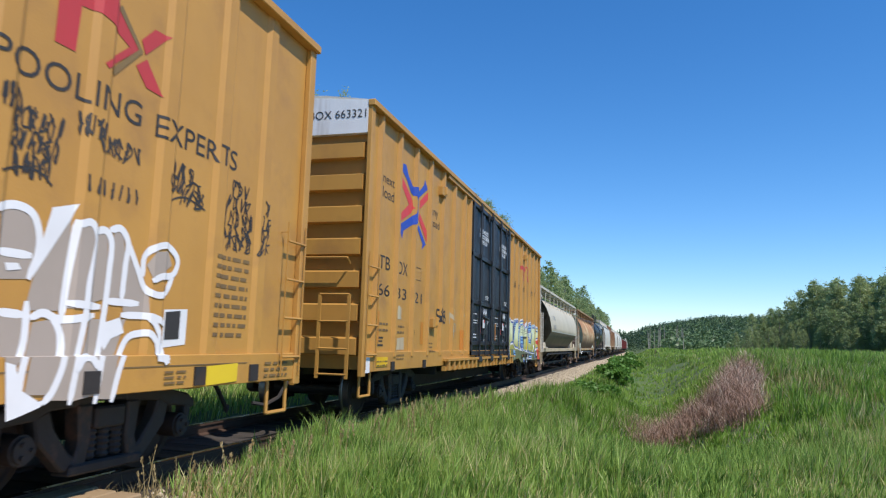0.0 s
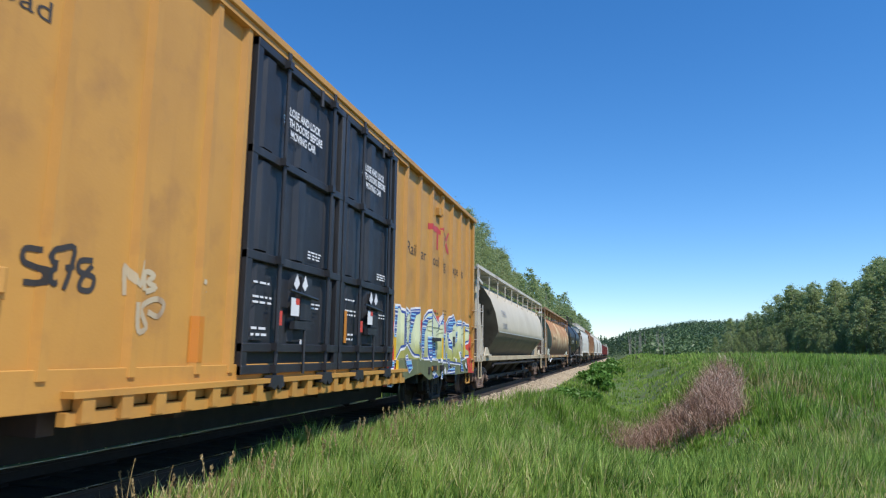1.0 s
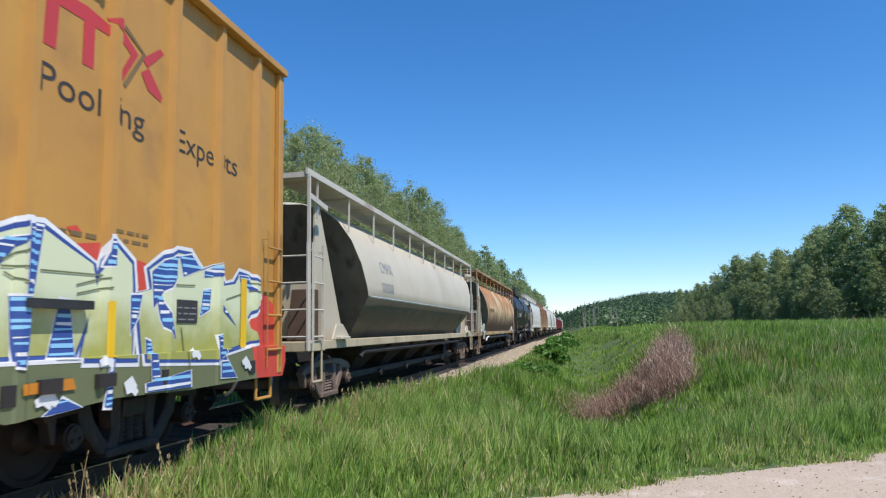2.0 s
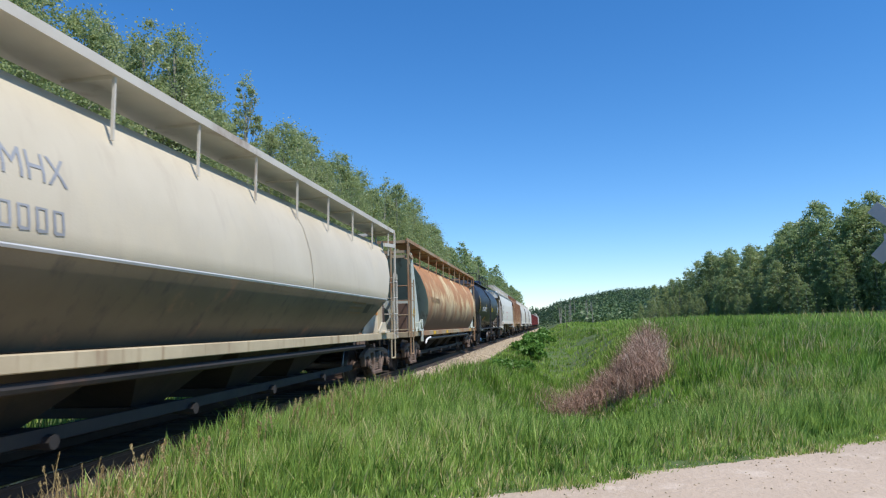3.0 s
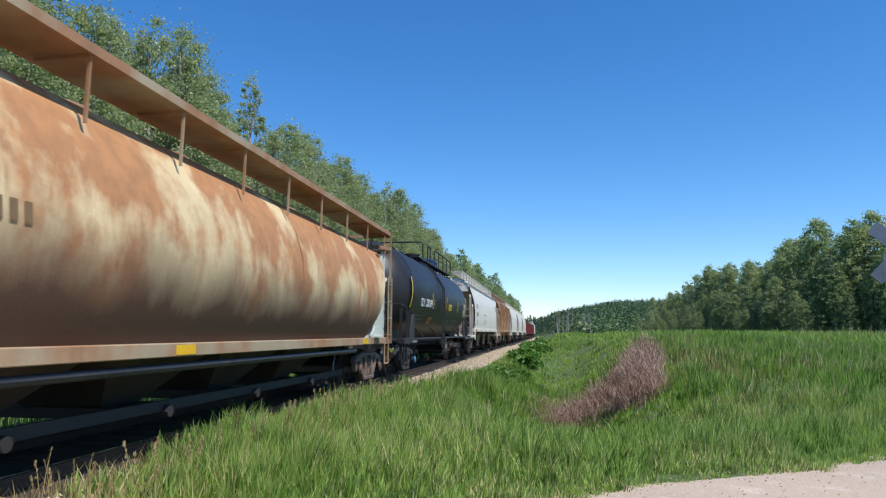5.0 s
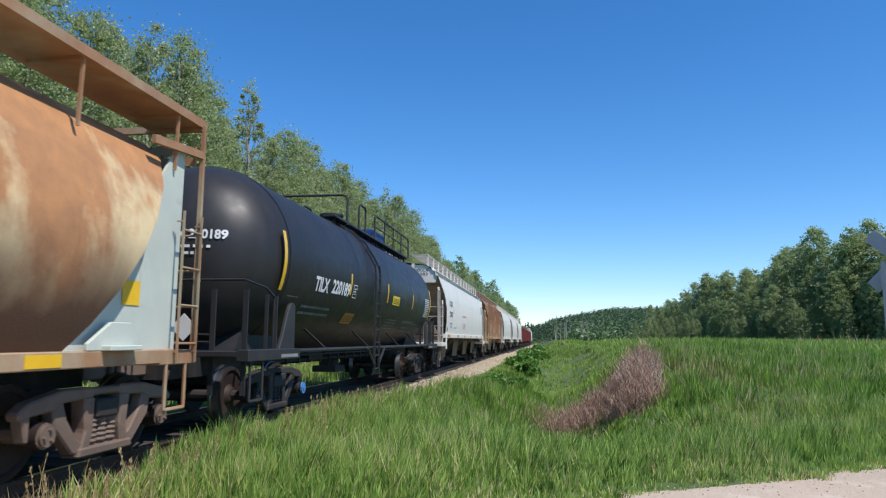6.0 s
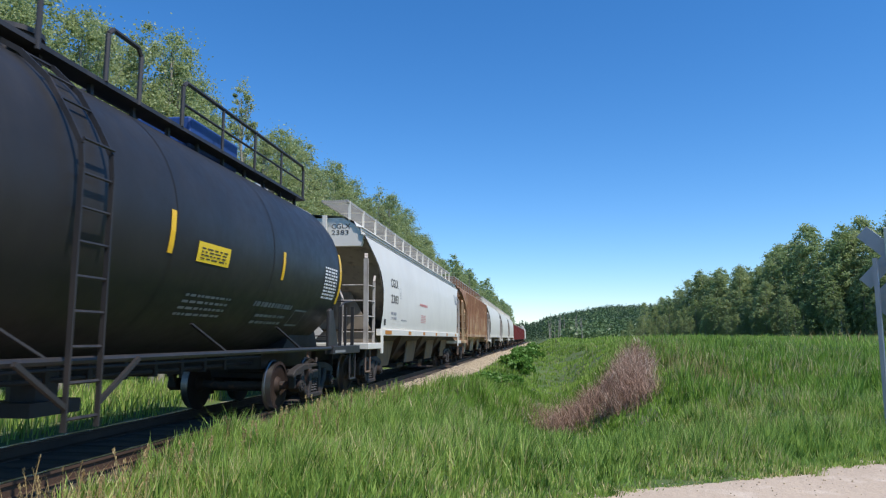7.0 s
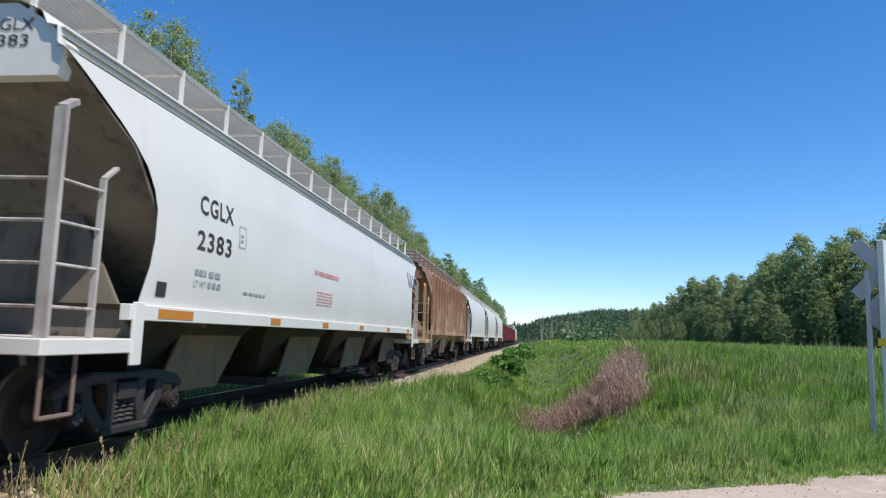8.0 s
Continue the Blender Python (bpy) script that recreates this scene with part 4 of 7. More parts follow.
def decal(car, name, bm, face, cuts, middle, material, label="", lift=0.004, zcuts=()):
    laid(bm, face, cuts, tuple(zcuts) or (SILL + 0.360, SILL + 0.364), lift)
    for v in bm.verts:
        v.co.y -= middle
    if name in ("reflector", "white_mark", "sprayed_dot", "lettering", "slogan", "sprayed_shade", "data_panel", "logo", "emblem", "sprayed_letter", "sprayed_cloud"):
        return pieces(name, bm, material, car, label)
    return tagged(part(name, bm, material, car, label), kind="stuff" if name in ("stencil", "stencil_data", "placard_print", "tag_scrawl", "sprayed_hatch", "sprayed_line", "sprayed_block") else "")


# the boxcar ahead: soft wide ribs, long slogan, white and grey sprayed letters
MA = -1.85
RIBS_A = [6.60 - 0.82 * i for i in range(9)]
CAR_A = boxcar(MA, -11.25, 7.55, "weathered yellow boxcar with sprayed white letters and black tags", RIBS_A, 0.035, 0.13, None, 1)
face_a, cuts_a = rib_face(RIBS_A, PANEL, 0.035, 0.13)


def paint_a(name, bm, material, label="", lift=0.004):
    return decal(CAR_A, name, bm, face_a, cuts_a, MA, material, label, lift)


paint_a("slogan", flat_text("POOLING", 0.20, 3.20, 2.99, 1.42), INK, "black slogan lettering")
paint_a("slogan", flat_text("EXPERTS", 0.20, 4.80, 2.97, 1.25), INK, "black slogan lettering")
bm = BM()
for o in ([(3.70, 3.95), (3.94, 4.08), (3.90, 3.74), (3.88, 3.33), (3.69, 3.33), (3.69, 3.64)], [(3.86, 4.00), (4.08, 4.10), (4.24, 3.90), (4.52, 3.62), (4.18, 3.32), (4.14, 3.35), (4.41, 3.60), (4.17, 3.70), (4.04, 3.72), (3.90, 3.70)], [(4.54, 3.72), (4.69, 3.88), (4.88, 3.89), (4.60, 3.61)], [(4.50, 3.48), (4.62, 3.58), (4.85, 3.33), (4.64, 3.34)]):
    shape(bm, o)
shape(bm, [(3.05, 3.35), (3.2, 3.35), (3.28, 3.85), (3.4, 3.84), (3.40, 3.98), (2.8, 3.98), (2.8, 3.84), (2.98, 3.85)])
paint_a("logo", bm, LOGORED, "red block emblem")
bm = BM()
stroke(bm, [(4.27, 3.88), (4.54, 3.62), (4.25, 3.32)], 0.055, False)
paint_a("logo", bm, INKDIM, "dark chevron of the emblem", 0.007)
# grey fill and white outlines of the sprayed letters
fills = [[(3.40, 2.04), (3.55, 2.09), (3.66, 2.05), (3.73, 1.92), (3.73, 1.73), (3.67, 1.63), (3.46, 1.61)],
         [(4.06, 2.06), (4.19, 2.08), (4.22, 1.87), (4.18, 1.46), (3.99, 1.45), (4.01, 1.84)],
         [(4.25, 2.04), (4.37, 2.05), (4.39, 1.80), (4.38, 1.54), (4.21, 1.49), (4.23, 1.92)],
         [(4.43, 2.07), (4.53, 2.09), (4.57, 1.92), (4.56, 1.55), (4.41, 1.54), (4.42, 1.90)],
         [(4.60, 1.92), (4.76, 1.75), (4.86, 1.62), (4.88, 1.46), (4.60, 1.44), (4.58, 1.69)],
         [(4.83, 1.86), (4.90, 1.98), (5.09, 2.01), (5.15, 1.89), (5.04, 1.81), (4.88, 1.76)],
         [(3.49, 1.37), (3.68, 1.38), (3.69, 1.15), (3.62, 1.05), (3.53, 1.08)],
         [(3.75, 1.34), (3.92, 1.37), (3.98, 1.23), (3.98, 1.04), (3.89, 0.85), (3.70, 0.86), (3.72, 1.08)],
         [(3.99, 1.36), (4.17, 1.38), (4.13, 1.07), (4.07, 0.80), (3.92, 0.81), (4.01, 1.04)],
         [(4.23, 1.38), (4.39, 1.39), (4.37, 1.15), (4.32, 0.82), (4.11, 0.79), (4.18, 1.11)],
         [(3.80, 1.86), (4.00, 2.11), (4.00, 1.64), (3.96, 1.43), (3.68, 1.42), (3.72, 1.63)],
         [(4.42, 1.37), (4.64, 1.40), (4.53, 1.07), (4.50, 0.78), (4.36, 0.79), (4.38, 1.07)]]
bm = BM()
for f in fills:
    shape(bm, f)
paint_a("sprayed_fill", bm, TAGGREY, "grey sprayed letter fill")
bm = BM()
for s in ([(3.36, 2.06), (3.52, 2.11), (3.66, 2.08), (3.73, 1.96), (3.74, 1.81), (3.69, 1.65)],
          [(4.05, 2.07), (4.16, 2.10), (4.23, 2.00), (4.22, 1.85), (4.19, 1.65), (4.18, 1.40), (4.13, 1.07), (4.09, 0.79)],
          [(4.04, 2.08), (4.02, 1.89), (4.00, 1.64), (3.99, 1.39)],
          [(4.24, 2.05), (4.34, 2.07), (4.41, 1.98), (4.41, 1.76), (4.40, 1.50), (4.37, 1.15), (4.33, 0.78)],
          [(4.40, 2.09), (4.50, 2.11), (4.59, 2.01), (4.58, 1.83), (4.57, 1.55)],
          [(4.59, 2.01), (4.72, 1.82), (4.85, 1.64), (5.06, 1.63), (5.16, 1.77)],
          [(4.79, 1.78), (4.79, 1.92), (4.90, 2.02), (5.08, 2.05), (5.22, 1.95), (5.17, 1.81), (5.00, 1.78), (4.90, 1.74)],
          [(4.03, 1.49), (4.33, 1.48)],
          [(4.41, 1.53), (4.75, 1.53)],
          [(3.49, 1.40), (3.66, 1.39)],
          [(3.75, 1.38), (3.84, 1.41), (3.99, 1.37), (4.28, 1.41)],
          [(4.60, 1.43), (4.90, 1.43), (5.09, 1.38)],
          [(3.69, 1.46), (3.70, 1.23), (3.66, 1.01), (3.65, 0.81)],
          [(3.91, 1.39), (3.99, 1.27), (4.00, 1.07), (3.93, 0.88), (3.87, 0.81)],
          [(4.50, 0.78), (4.56, 1.02), (4.66, 1.24), (4.82, 1.29), (4.92, 1.28), (5.03, 1.17), (5.11, 1.05)],
          [(4.88, 1.42), (4.98, 1.34), (5.13, 1.08)],
          [(4.14, 1.02), (4.18, 1.09), (4.26, 1.10), (4.33, 1.03)],
          [(3.44, 1.79), (3.67, 1.79)]):
    stroke(bm, swoop(s), 0.058)
for s in ([(3.82, 2.15), (4.04, 2.22), (4.00, 2.11), (3.81, 1.80), (3.71, 1.64), (3.74, 1.79), (3.77, 1.93)],
          [(3.53, 1.08), (3.61, 1.06), (3.66, 0.90), (3.82, 0.81), (3.91, 0.83), (3.83, 0.77), (3.66, 0.72), (3.58, 0.70)],
          [(4.40, 1.36), (4.57, 1.41), (4.63, 1.29), (4.49, 1.24), (4.43, 1.15), (4.37, 1.24)],
          [(4.95, 1.26), (5.03, 1.25), (5.16, 1.04), (5.00, 1.06)],
          [(3.49, 1.72), (3.59, 1.73), (3.62, 1.69), (3.51, 1.67)]):
    shape(bm, s)
paint_a("sprayed_outline", bm, TAGWHITE, "white sprayed letter outlines", 0.007)
bm = BM()
rnd = random.Random(8)
for y, z, w, k in ((3.31, 2.83, 0.18, 3), (3.43, 2.72, 0.43, 6), (3.42, 2.56, 0.41, 6), (3.47, 2.40, 0.31, 5), (3.96, 2.83, 0.31, 4),
                   (4.14, 2.73, 0.53, 5), (5.00, 2.74, 0.40, 4), (5.01, 2.62, 0.49, 4), (5.18, 2.54, 0.35, 3), (5.94, 2.79, 0.39, 3),
                   (5.88, 2.63, 0.52, 4), (5.85, 2.48, 0.57, 5), (5.86, 2.34, 0.55, 5), (5.93, 2.23, 0.46, 4), (6.57, 2.68, 0.18, 1),
                   (6.56, 2.52, 0.24, 2), (6.57, 2.40, 0.22, 2), (6.51, 2.25, 0.29, 2)):
    for i in range(k):        # hand-drawn signs, each of two quick strokes
        c = w / k
        for j in range(2):
            pts = [(y + c * (i + rnd.uniform(-0.1, 1.0)), z + 0.075 * q + rnd.uniform(-0.02, 0.02)) for q in rnd.choice(((1, -1, 0.2, 1), (-1, 1, -0.8), (0.9, 0.5, -1, -0.6, 0.1), (0, 1, 0, -1)))]
            stroke(bm, swoop(pts, 4), 0.016, False)
stroke(bm, swoop([(3.37, 2.31), (3.53, 2.37), (3.69, 2.37), (3.80, 2.30)]), 0.016, False)
stroke(bm, swoop([(5.03, 2.45), (5.26, 2.53), (5.57, 2.47)]), 0.014, False)
for i in range(7):
    stroke(bm, swoop([(4.09 + 0.090 * (i + rnd.uniform(0, 0.3)), 2.35 + 0.11 * q) for q in (1.0, 0.4, -0.1, 0.0, 0.5)], 3), 0.02, False)
paint_a("tag_scrawl", bm, INK, "black marker scrawl")
bm = BM()
bars(bm, 5.78, 1.28, 0.62, 0.86, 9, 4, 0.4)
bars(bm, 5.1, 0.86, 0.3, 0.14, 3, 5, 0.4)
bars(bm, 6.75, 0.86, 0.5, 0.2, 3, 6, 0.4)
paint_a("stencil_data", bm, INKDIM, "rows of small faded stencil data")
bm = BM()
shape(bm, [(5.10, 1.17), (5.42, 1.20), (5.42, 1.52), (5.10, 1.50)])
paint_a("data_panel", bm, LETTERWHITE, "white framed data panel")
bm = BM()
shape(bm, [(5.12, 1.24), (5.32, 1.25), (5.32, 1.50), (5.12, 1.48)])
paint_a("data_panel", bm, INK, "black field of the data panel", 0.007)
bm = BM()
shape(bm, [(5.70, 0.82), (6.22, 0.84), (6.22, 1.02), (5.70, 1.0)])
paint_a("placard", bm, SIGNYELLOW, "yellow placard with small print", 0.006)
for y in (5.52, 6.45, 4.2, 3.3):
    bm = BM()
    box(bm, 1.56, 1.6, y - MA, y - MA + 0.16, 0.83, 1.0)
    part("jacking_pad", bm, DARKSTEEL, CAR_A)
bm = BM()
beam(bm, (PANEL + 0.05, -8.0 - MA, 0.98), (PANEL + 0.05, 6.4 - MA, 1.02), 0.01)
part("weld_seam", bm, INKDIM, CAR_A)

# the second boxcar: sharp ribs, black double doors, emblem and slogan
MB = 19.05
RIBS_B = [10.0 + 0.925 * i for i in range(7)] + [16.13, 21.41] + [22.10 + 0.935 * i for i in range(7)]
CAR_B = boxcar(MB, 9.48, 28.45, "yellow ribbed boxcar with black double doors and sprayed letters", RIBS_B, 0.07, 0.07, None, 2)
face_b, cuts_b = rib_face(RIBS_B, PANEL, 0.07, 0.07)


def paint_b(name, bm, material, label="", lift=0.004):
    return decal(CAR_B, name, bm, face_b, cuts_b, MB, material, label, lift)


def lettering_b(words, size, y, z, material=INK, label="black car lettering", **k):
    return paint_b("lettering", flat_text(words, size, y, z, **k), material, label)


# doors: frame, horizontal rails, corrugated panels, lock rods, carriers
def plug_door(car, y0, y1, seed):
    door = new("door", None)
    door.parent = car
    tagged(door, label="black plug door with lock rods and placards")
    x = PANEL + 0.03
    zs = [1.0, 2.25, 3.43, 4.78]
    bm = BM()
    box(bm, PANEL - 0.04, x, y0, y1, zs[0], zs[-1])
    part("leaf", bm, DOORBLACK, door)
    bm = BM()
    for y in (y0, y1 - 0.12):
        box(bm, x, x + 0.07, y, y + 0.12, zs[0], zs[-1])
    for z in (zs[0], 1.24, zs[1], zs[2], zs[3] - 0.1):
        box(bm, x, x + 0.075, y0, y1, z, z + 0.10)
    soften(bm, 0.008)
    part("door_frame", bm, DOORBLACK, door)
    bm = BM()
    w = (y1 - y0 - 0.24) / 5
    for (za, zb) in ((1.34, 2.25), (2.35, 3.43), (3.53, 4.68)):
        for i in range(0, 5, 2):
            loft(bm, [[(x - 0.005, y0 + 0.12 + (i + 0.12) * w, z), (x + 0.05, y0 + 0.12 + (i + 0.3) * w, z), (x + 0.05, y0 + 0.12 + (i + 0.7) * w, z), (x - 0.005, y0 + 0.12 + (i + 0.88) * w, z)] for z in (za + 0.03, zb - 0.03)])
    pieces("panel_corrugation", bm, DOORBLACK, door)
    for f in (0.26, 0.80):
        y = y0 + f * (y1 - y0)
        bm = BM()
        rod(bm, (x + 0.11, y, 0.82), (x + 0.11, y, 4.86), 0.026, 8)
        for z in (1.05, 1.3, 2.3, 3.48, 4.7):
            box(bm, x + 0.06, x + 0.15, y - 0.05, y + 0.05, z - 0.04, z + 0.05)
        part("lock_rod", bm, DOORBLACK, door)
        bm = BM()
        slab(bm, [(y - 0.16, 0.86), (y - 0.12, 0.98), (y + 0.12, 0.98), (y + 0.16, 0.86), (y + 0.05, 0.82), (y, 0.88), (y - 0.05, 0.82)], x + 0.04, x + 0.16)
        part("door_roller", bm, DOORBLACK, door)
    bm = BM()
    y = y0 + 0.55 * (y1 - y0)
    rod(bm, (x + 0.1, y, 0.98), (x + 0.1, y, 1.55), 0.02, 6)
    box(bm, x + 0.05, x + 0.12, y - 0.32, y + 0.12, 1.52, 1.62)
    rod(bm, (x + 0.13, y - 0.5, 1.98), (x + 0.13, y + 0.28, 1.92), 0.022, 6)
    box(bm, x + 0.04, x + 0.1, y - 0.14, y + 0.16, 1.64, 2.18)
    rod(bm, (x + 0.08, y + 0.28, 4.78), (x + 0.08, y + 0.28, 4.55), 0.03, 6)
    pieces("door_gear", bm, DOORBLACK, door, "black handle and lock gear")
    bm = BM()
    bars(bm, y0 + 0.18, 2.0, 0.36, 0.06, 1, seed + 5, 0.4)
    bars(bm, y0 + 0.18, 1.78, 0.42, 0.12, 2, seed + 6, 0.4)
    bars(bm, y0 + 0.18, 1.42, 0.34, 0.14, 2, seed + 7, 0.4)
    bars(bm, y0 + 1.5, 2.44, 0.4, 0.12, 3, seed + 8, 0.5)
    bars(bm, y0 + 1.65, 1.80, 0.3, 0.1, 2, seed + 9, 0.4)
    for yy in (1.05, 1.28):
        shape(bm, [(y0 + yy, 2.06), (y0 + yy + 0.08, 2.0), (y0 + yy + 0.16, 2.08), (y0 + yy + 0.08, 2.2)])
    shape(bm, [(y0 + 1.0, 1.68), (y0 + 1.22, 1.68), (y0 + 1.22, 1.9), (y0 + 1.0, 1.9)])
    shape(bm, [(y0 + 1.38, 1.28), (y0 + 1.44, 1.28), (y0 + 1.44, 1.4), (y0 + 1.38, 1.4)])
    laid(bm, lambda yy, zz: x + (0.106 if 0.98 + y0 < yy < y0 + 1.5 and 1.64 < zz < 2.22 else 0.055))
    for words, z, w in (("CLOSE AND LOCK", 4.14, 0.98), ("BOTH DOORS BEFORE", 4.00, 1.12), ("MOVING CAR", 3.86, 0.72)):
        tx = flat_text(words, 0.10, y0 + 1.24 - w / 2, z, w, bold=0.004)
        laid(tx, lambda yy, zz: x + 0.055)
        part("door_notice", tx, LETTERWHITE, door, "white door notice")
    tagged(part("door_stencil", bm, LETTERWHITE, door, "white stencil lines and placards"), kind="stuff")
    bm = BM()
    shape(bm, [(y0 + 1.12, 1.82), (y0 + 1.22, 1.82), (y0 + 1.22, 1.9), (y0 + 1.12, 1.9)])
    shape(bm, [(y0 + 0.66, 1.55), (y0 + 0.78, 1.55), (y0 + 0.78, 1.72), (y0 + 0.66, 1.72)])
    laid(bm, lambda yy, zz: x + 0.11)
    pieces("red_label", bm, SPRAYRED, door, "red warning label")
    if seed > 30:
        bm = BM()
        shape(bm, [(y0 + 0.16, 1.38), (y0 + 0.26, 1.38), (y0 + 0.26, 1.85), (y0 + 0.16, 1.85)])
        laid(bm, lambda yy, zz: x + 0.06)
        part("reflector", bm, ORANGE, door, "orange reflector strip")
    for ch in door.children:
        ch.location.y -= MB
    return door


plug_door(CAR_B, 16.26, 18.84, 20)
plug_door(CAR_B, 18.89, 21.30, 40)
bm = BM()                 # door track with brackets along the sill
box(bm, 1.58, 1.70, 13.9 - MB, 22.0 - MB, 0.90, 0.95)
box(bm, 1.56, 1.64, 13.9 - MB, 22.0 - MB, 0.70, 0.80)
part("door_track", bm, YELLOW, CAR_B)
for i in range(19):
    bm = BM()
    box(bm, 1.60, 1.69, 14.0 + 0.42 * i - MB, 14.13 + 0.42 * i - MB, 0.72, 0.92)
    part("track_bracket", bm, YELLOW, CAR_B)
bm = BM()
box(bm, 1.5, 1.62, 13.9 - MB, 22.0 - MB, 4.80, 4.90)
part("top_track", bm, YELLOW, CAR_B)
for y, z in ((12.6, 1.66), (13.0, 4.42), (24.0, 4.42)):
    bm = BM()
    box(bm, PANEL, 1.62, y + 0.42 - MB, y + 0.72 - MB, z - 0.09, z + 0.09)
    rod(bm, (1.62, y + 0.66 - MB, z - 0.05), (1.62, y + 0.66 - MB, z + 0.12), 0.04, 8)
    soften(bm, 0.006)
    part("door_stop", bm, YELLOW, CAR_B)
for y in (10.75, 12.5, 23.8, 25.7, 27.5):
    bm = BM()
    box(bm, 1.56, 1.605, y - MB, y + 0.15 - MB, 0.80, 0.95)
    part("sill_pocket", bm, DARKSTEEL, CAR_B)
lettering_b("TB", 0.22, 10.17, 2.44, fit=0.52)
lettering_b("OX", 0.22, 11.05, 2.44, fit=0.54)
lettering_b("66", 0.19, 10.15, 2.01, fit=0.56)
lettering_b("33", 0.19, 11.03, 2.01, fit=0.54)
lettering_b("21", 0.19, 12.02, 2.00, fit=0.46)
lettering_b("next", 0.16, 10.22, 3.86, fit=0.54, label="black slogan lettering")
lettering_b("load", 0.18, 10.22, 3.61, fit=0.54, label="black slogan lettering")
lettering_b("any", 0.18, 12.95, 3.83, fit=0.46, label="black slogan lettering")
lettering_b("road", 0.16, 12.95, 3.60, fit=0.58, label="black slogan lettering")
lettering_b("Rail car", 0.24, 22.31, 3.18, fit=1.36, label="black slogan lettering")
lettering_b("Pool", 0.24, 24.06, 3.18, fit=0.71, label="black slogan lettering")
lettering_b("ing", 0.24, 24.93, 3.18, fit=0.46, label="black slogan lettering")
lettering_b("Expe", 0.24, 25.94, 3.18, fit=0.74, label="black slogan lettering")
lettering_b("rts", 0.24, 26.80, 3.18, fit=0.44, label="black slogan lettering")
bm = BM()
shape(bm, [(11.14, 4.26), (11.12, 4.40), (11.32, 4.42), (11.50, 4.24), (11.73, 4.12), (11.93, 4.13), (12.06, 4.03), (12.09, 3.84), (12.02, 3.54), (11.86, 3.44), (11.29, 3.22), (11.23, 3.06), (11.10, 3.22), (11.14, 3.32), (11.78, 3.58), (11.88, 3.72), (11.88, 3.88), (11.80, 3.95), (11.64, 3.98), (11.38, 4.16)])
shape(bm, [(12.10, 3.98), (12.10, 4.10), (12.40, 4.30), (12.46, 4.42), (12.64, 4.26)])
shape(bm, [(12.06, 3.40), (12.15, 3.47), (12.62, 3.16), (12.36, 3.03), (12.42, 3.14)])
paint_b("emblem", bm, LOGOBLUE, "blue strokes of a running-star emblem")
bm = BM()
shape(bm, [(11.10, 4.02), (11.12, 4.16), (11.30, 4.08), (11.72, 3.86), (11.80, 3.72), (11.66, 3.60), (11.12, 3.36), (11.12, 3.50), (11.54, 3.74)])
shape(bm, [(12.18, 3.78), (12.18, 3.94), (12.68, 4.22), (12.68, 4.06)])
shape(bm, [(12.12, 3.58), (12.18, 3.70), (12.66, 3.44), (12.68, 3.22)])
paint_b("emblem", bm, LOGOBRIGHT, "red strokes of a running-star emblem")
bm = BM()
shape(bm, [(23.78, 4.04), (24.56, 4.08), (24.84, 4.04), (24.84, 3.94), (24.66, 3.94), (24.66, 3.56), (24.52, 3.56), (24.52, 3.94), (24.24, 3.94), (24.22, 3.56), (24.08, 3.56), (24.10, 3.93), (23.78, 3.90)])
for o in ([(24.80, 4.09), (24.94, 4.14), (25.26, 3.93), (25.01, 3.55), (24.96, 3.58), (25.15, 3.89)], [(25.32, 3.92), (25.60, 4.13), (25.67, 4.10), (25.41, 3.86)], [(25.31, 3.78), (25.43, 3.86), (25.66, 3.65), (25.64, 3.59), (25.42, 3.64)]):
    shape(bm, o)
paint_b("logo", bm, LOGORED, "red block emblem")
bm = BM()
stroke(bm, [(25.05, 4.12), (25.35, 3.97), (25.07, 3.56)], 0.05, False)
paint_b("logo", bm, INKDIM, "dark chevron of the emblem", 0.007)
bm = BM()
bars(bm, 10.18, 1.44, 0.5, 0.2, 2, 1, 0.35)
bars(bm, 11.0, 1.42, 0.5, 0.2, 2, 2, 0.35)
bars(bm, 12.9, 1.1, 0.4, 0.22, 3, 3, 0.35)
bars(bm, 11.0, 0.98, 0.4, 0.12, 2, 4, 0.35)
bars(bm, 24.3, 2.0, 0.5, 0.2, 2, 5, 0.4)
bars(bm, 25.0, 2.12, 0.5, 0.16, 2, 6, 0.4)
paint_b("stencil_data", bm, INKDIM, "rows of small faded stencil data")
bm = BM()
for y, z, w, h in ((10.26, 1.32, 0.22, 0.03), (10.26, 1.27, 0.2, 0.02), (10.24, 1.20, 0.24, 0.03), (11.88, 1.40, 0.07, 0.1)):
    shape(bm, [(y, z), (y + w, z), (y + w, z + h), (y, z + h)])
stroke(bm, [(12.08, 2.66), (12.37, 2.66), (12.37, 2.43), (12.08, 2.43), (12.08, 2.66)], 0.012, False)
for o in ([(13.64, 1.95), (13.51, 1.94), (13.51, 1.85), (13.65, 1.81), (13.65, 1.72), (13.52, 1.71)],
          [(13.80, 1.99), (13.69, 1.95), (13.69, 1.87), (13.79, 1.86), (13.69, 1.81), (13.70, 1.72), (13.82, 1.74)],
          [(13.80, 1.98), (13.95, 2.01), (13.92, 1.81), (13.88, 1.69)],
          [(13.88, 1.85), (13.97, 1.87)],
          [(14.15, 1.94), (14.02, 1.92), (14.02, 1.84), (14.17, 1.81), (14.15, 1.71), (14.04, 1.71), (14.05, 1.79), (14.15, 1.90)]):
    stroke(bm, swoop(o, 4), 0.045, False)
paint_b("tag_scrawl", bm, INK, "black stencil lines and marker scrawl")
bm = BM()
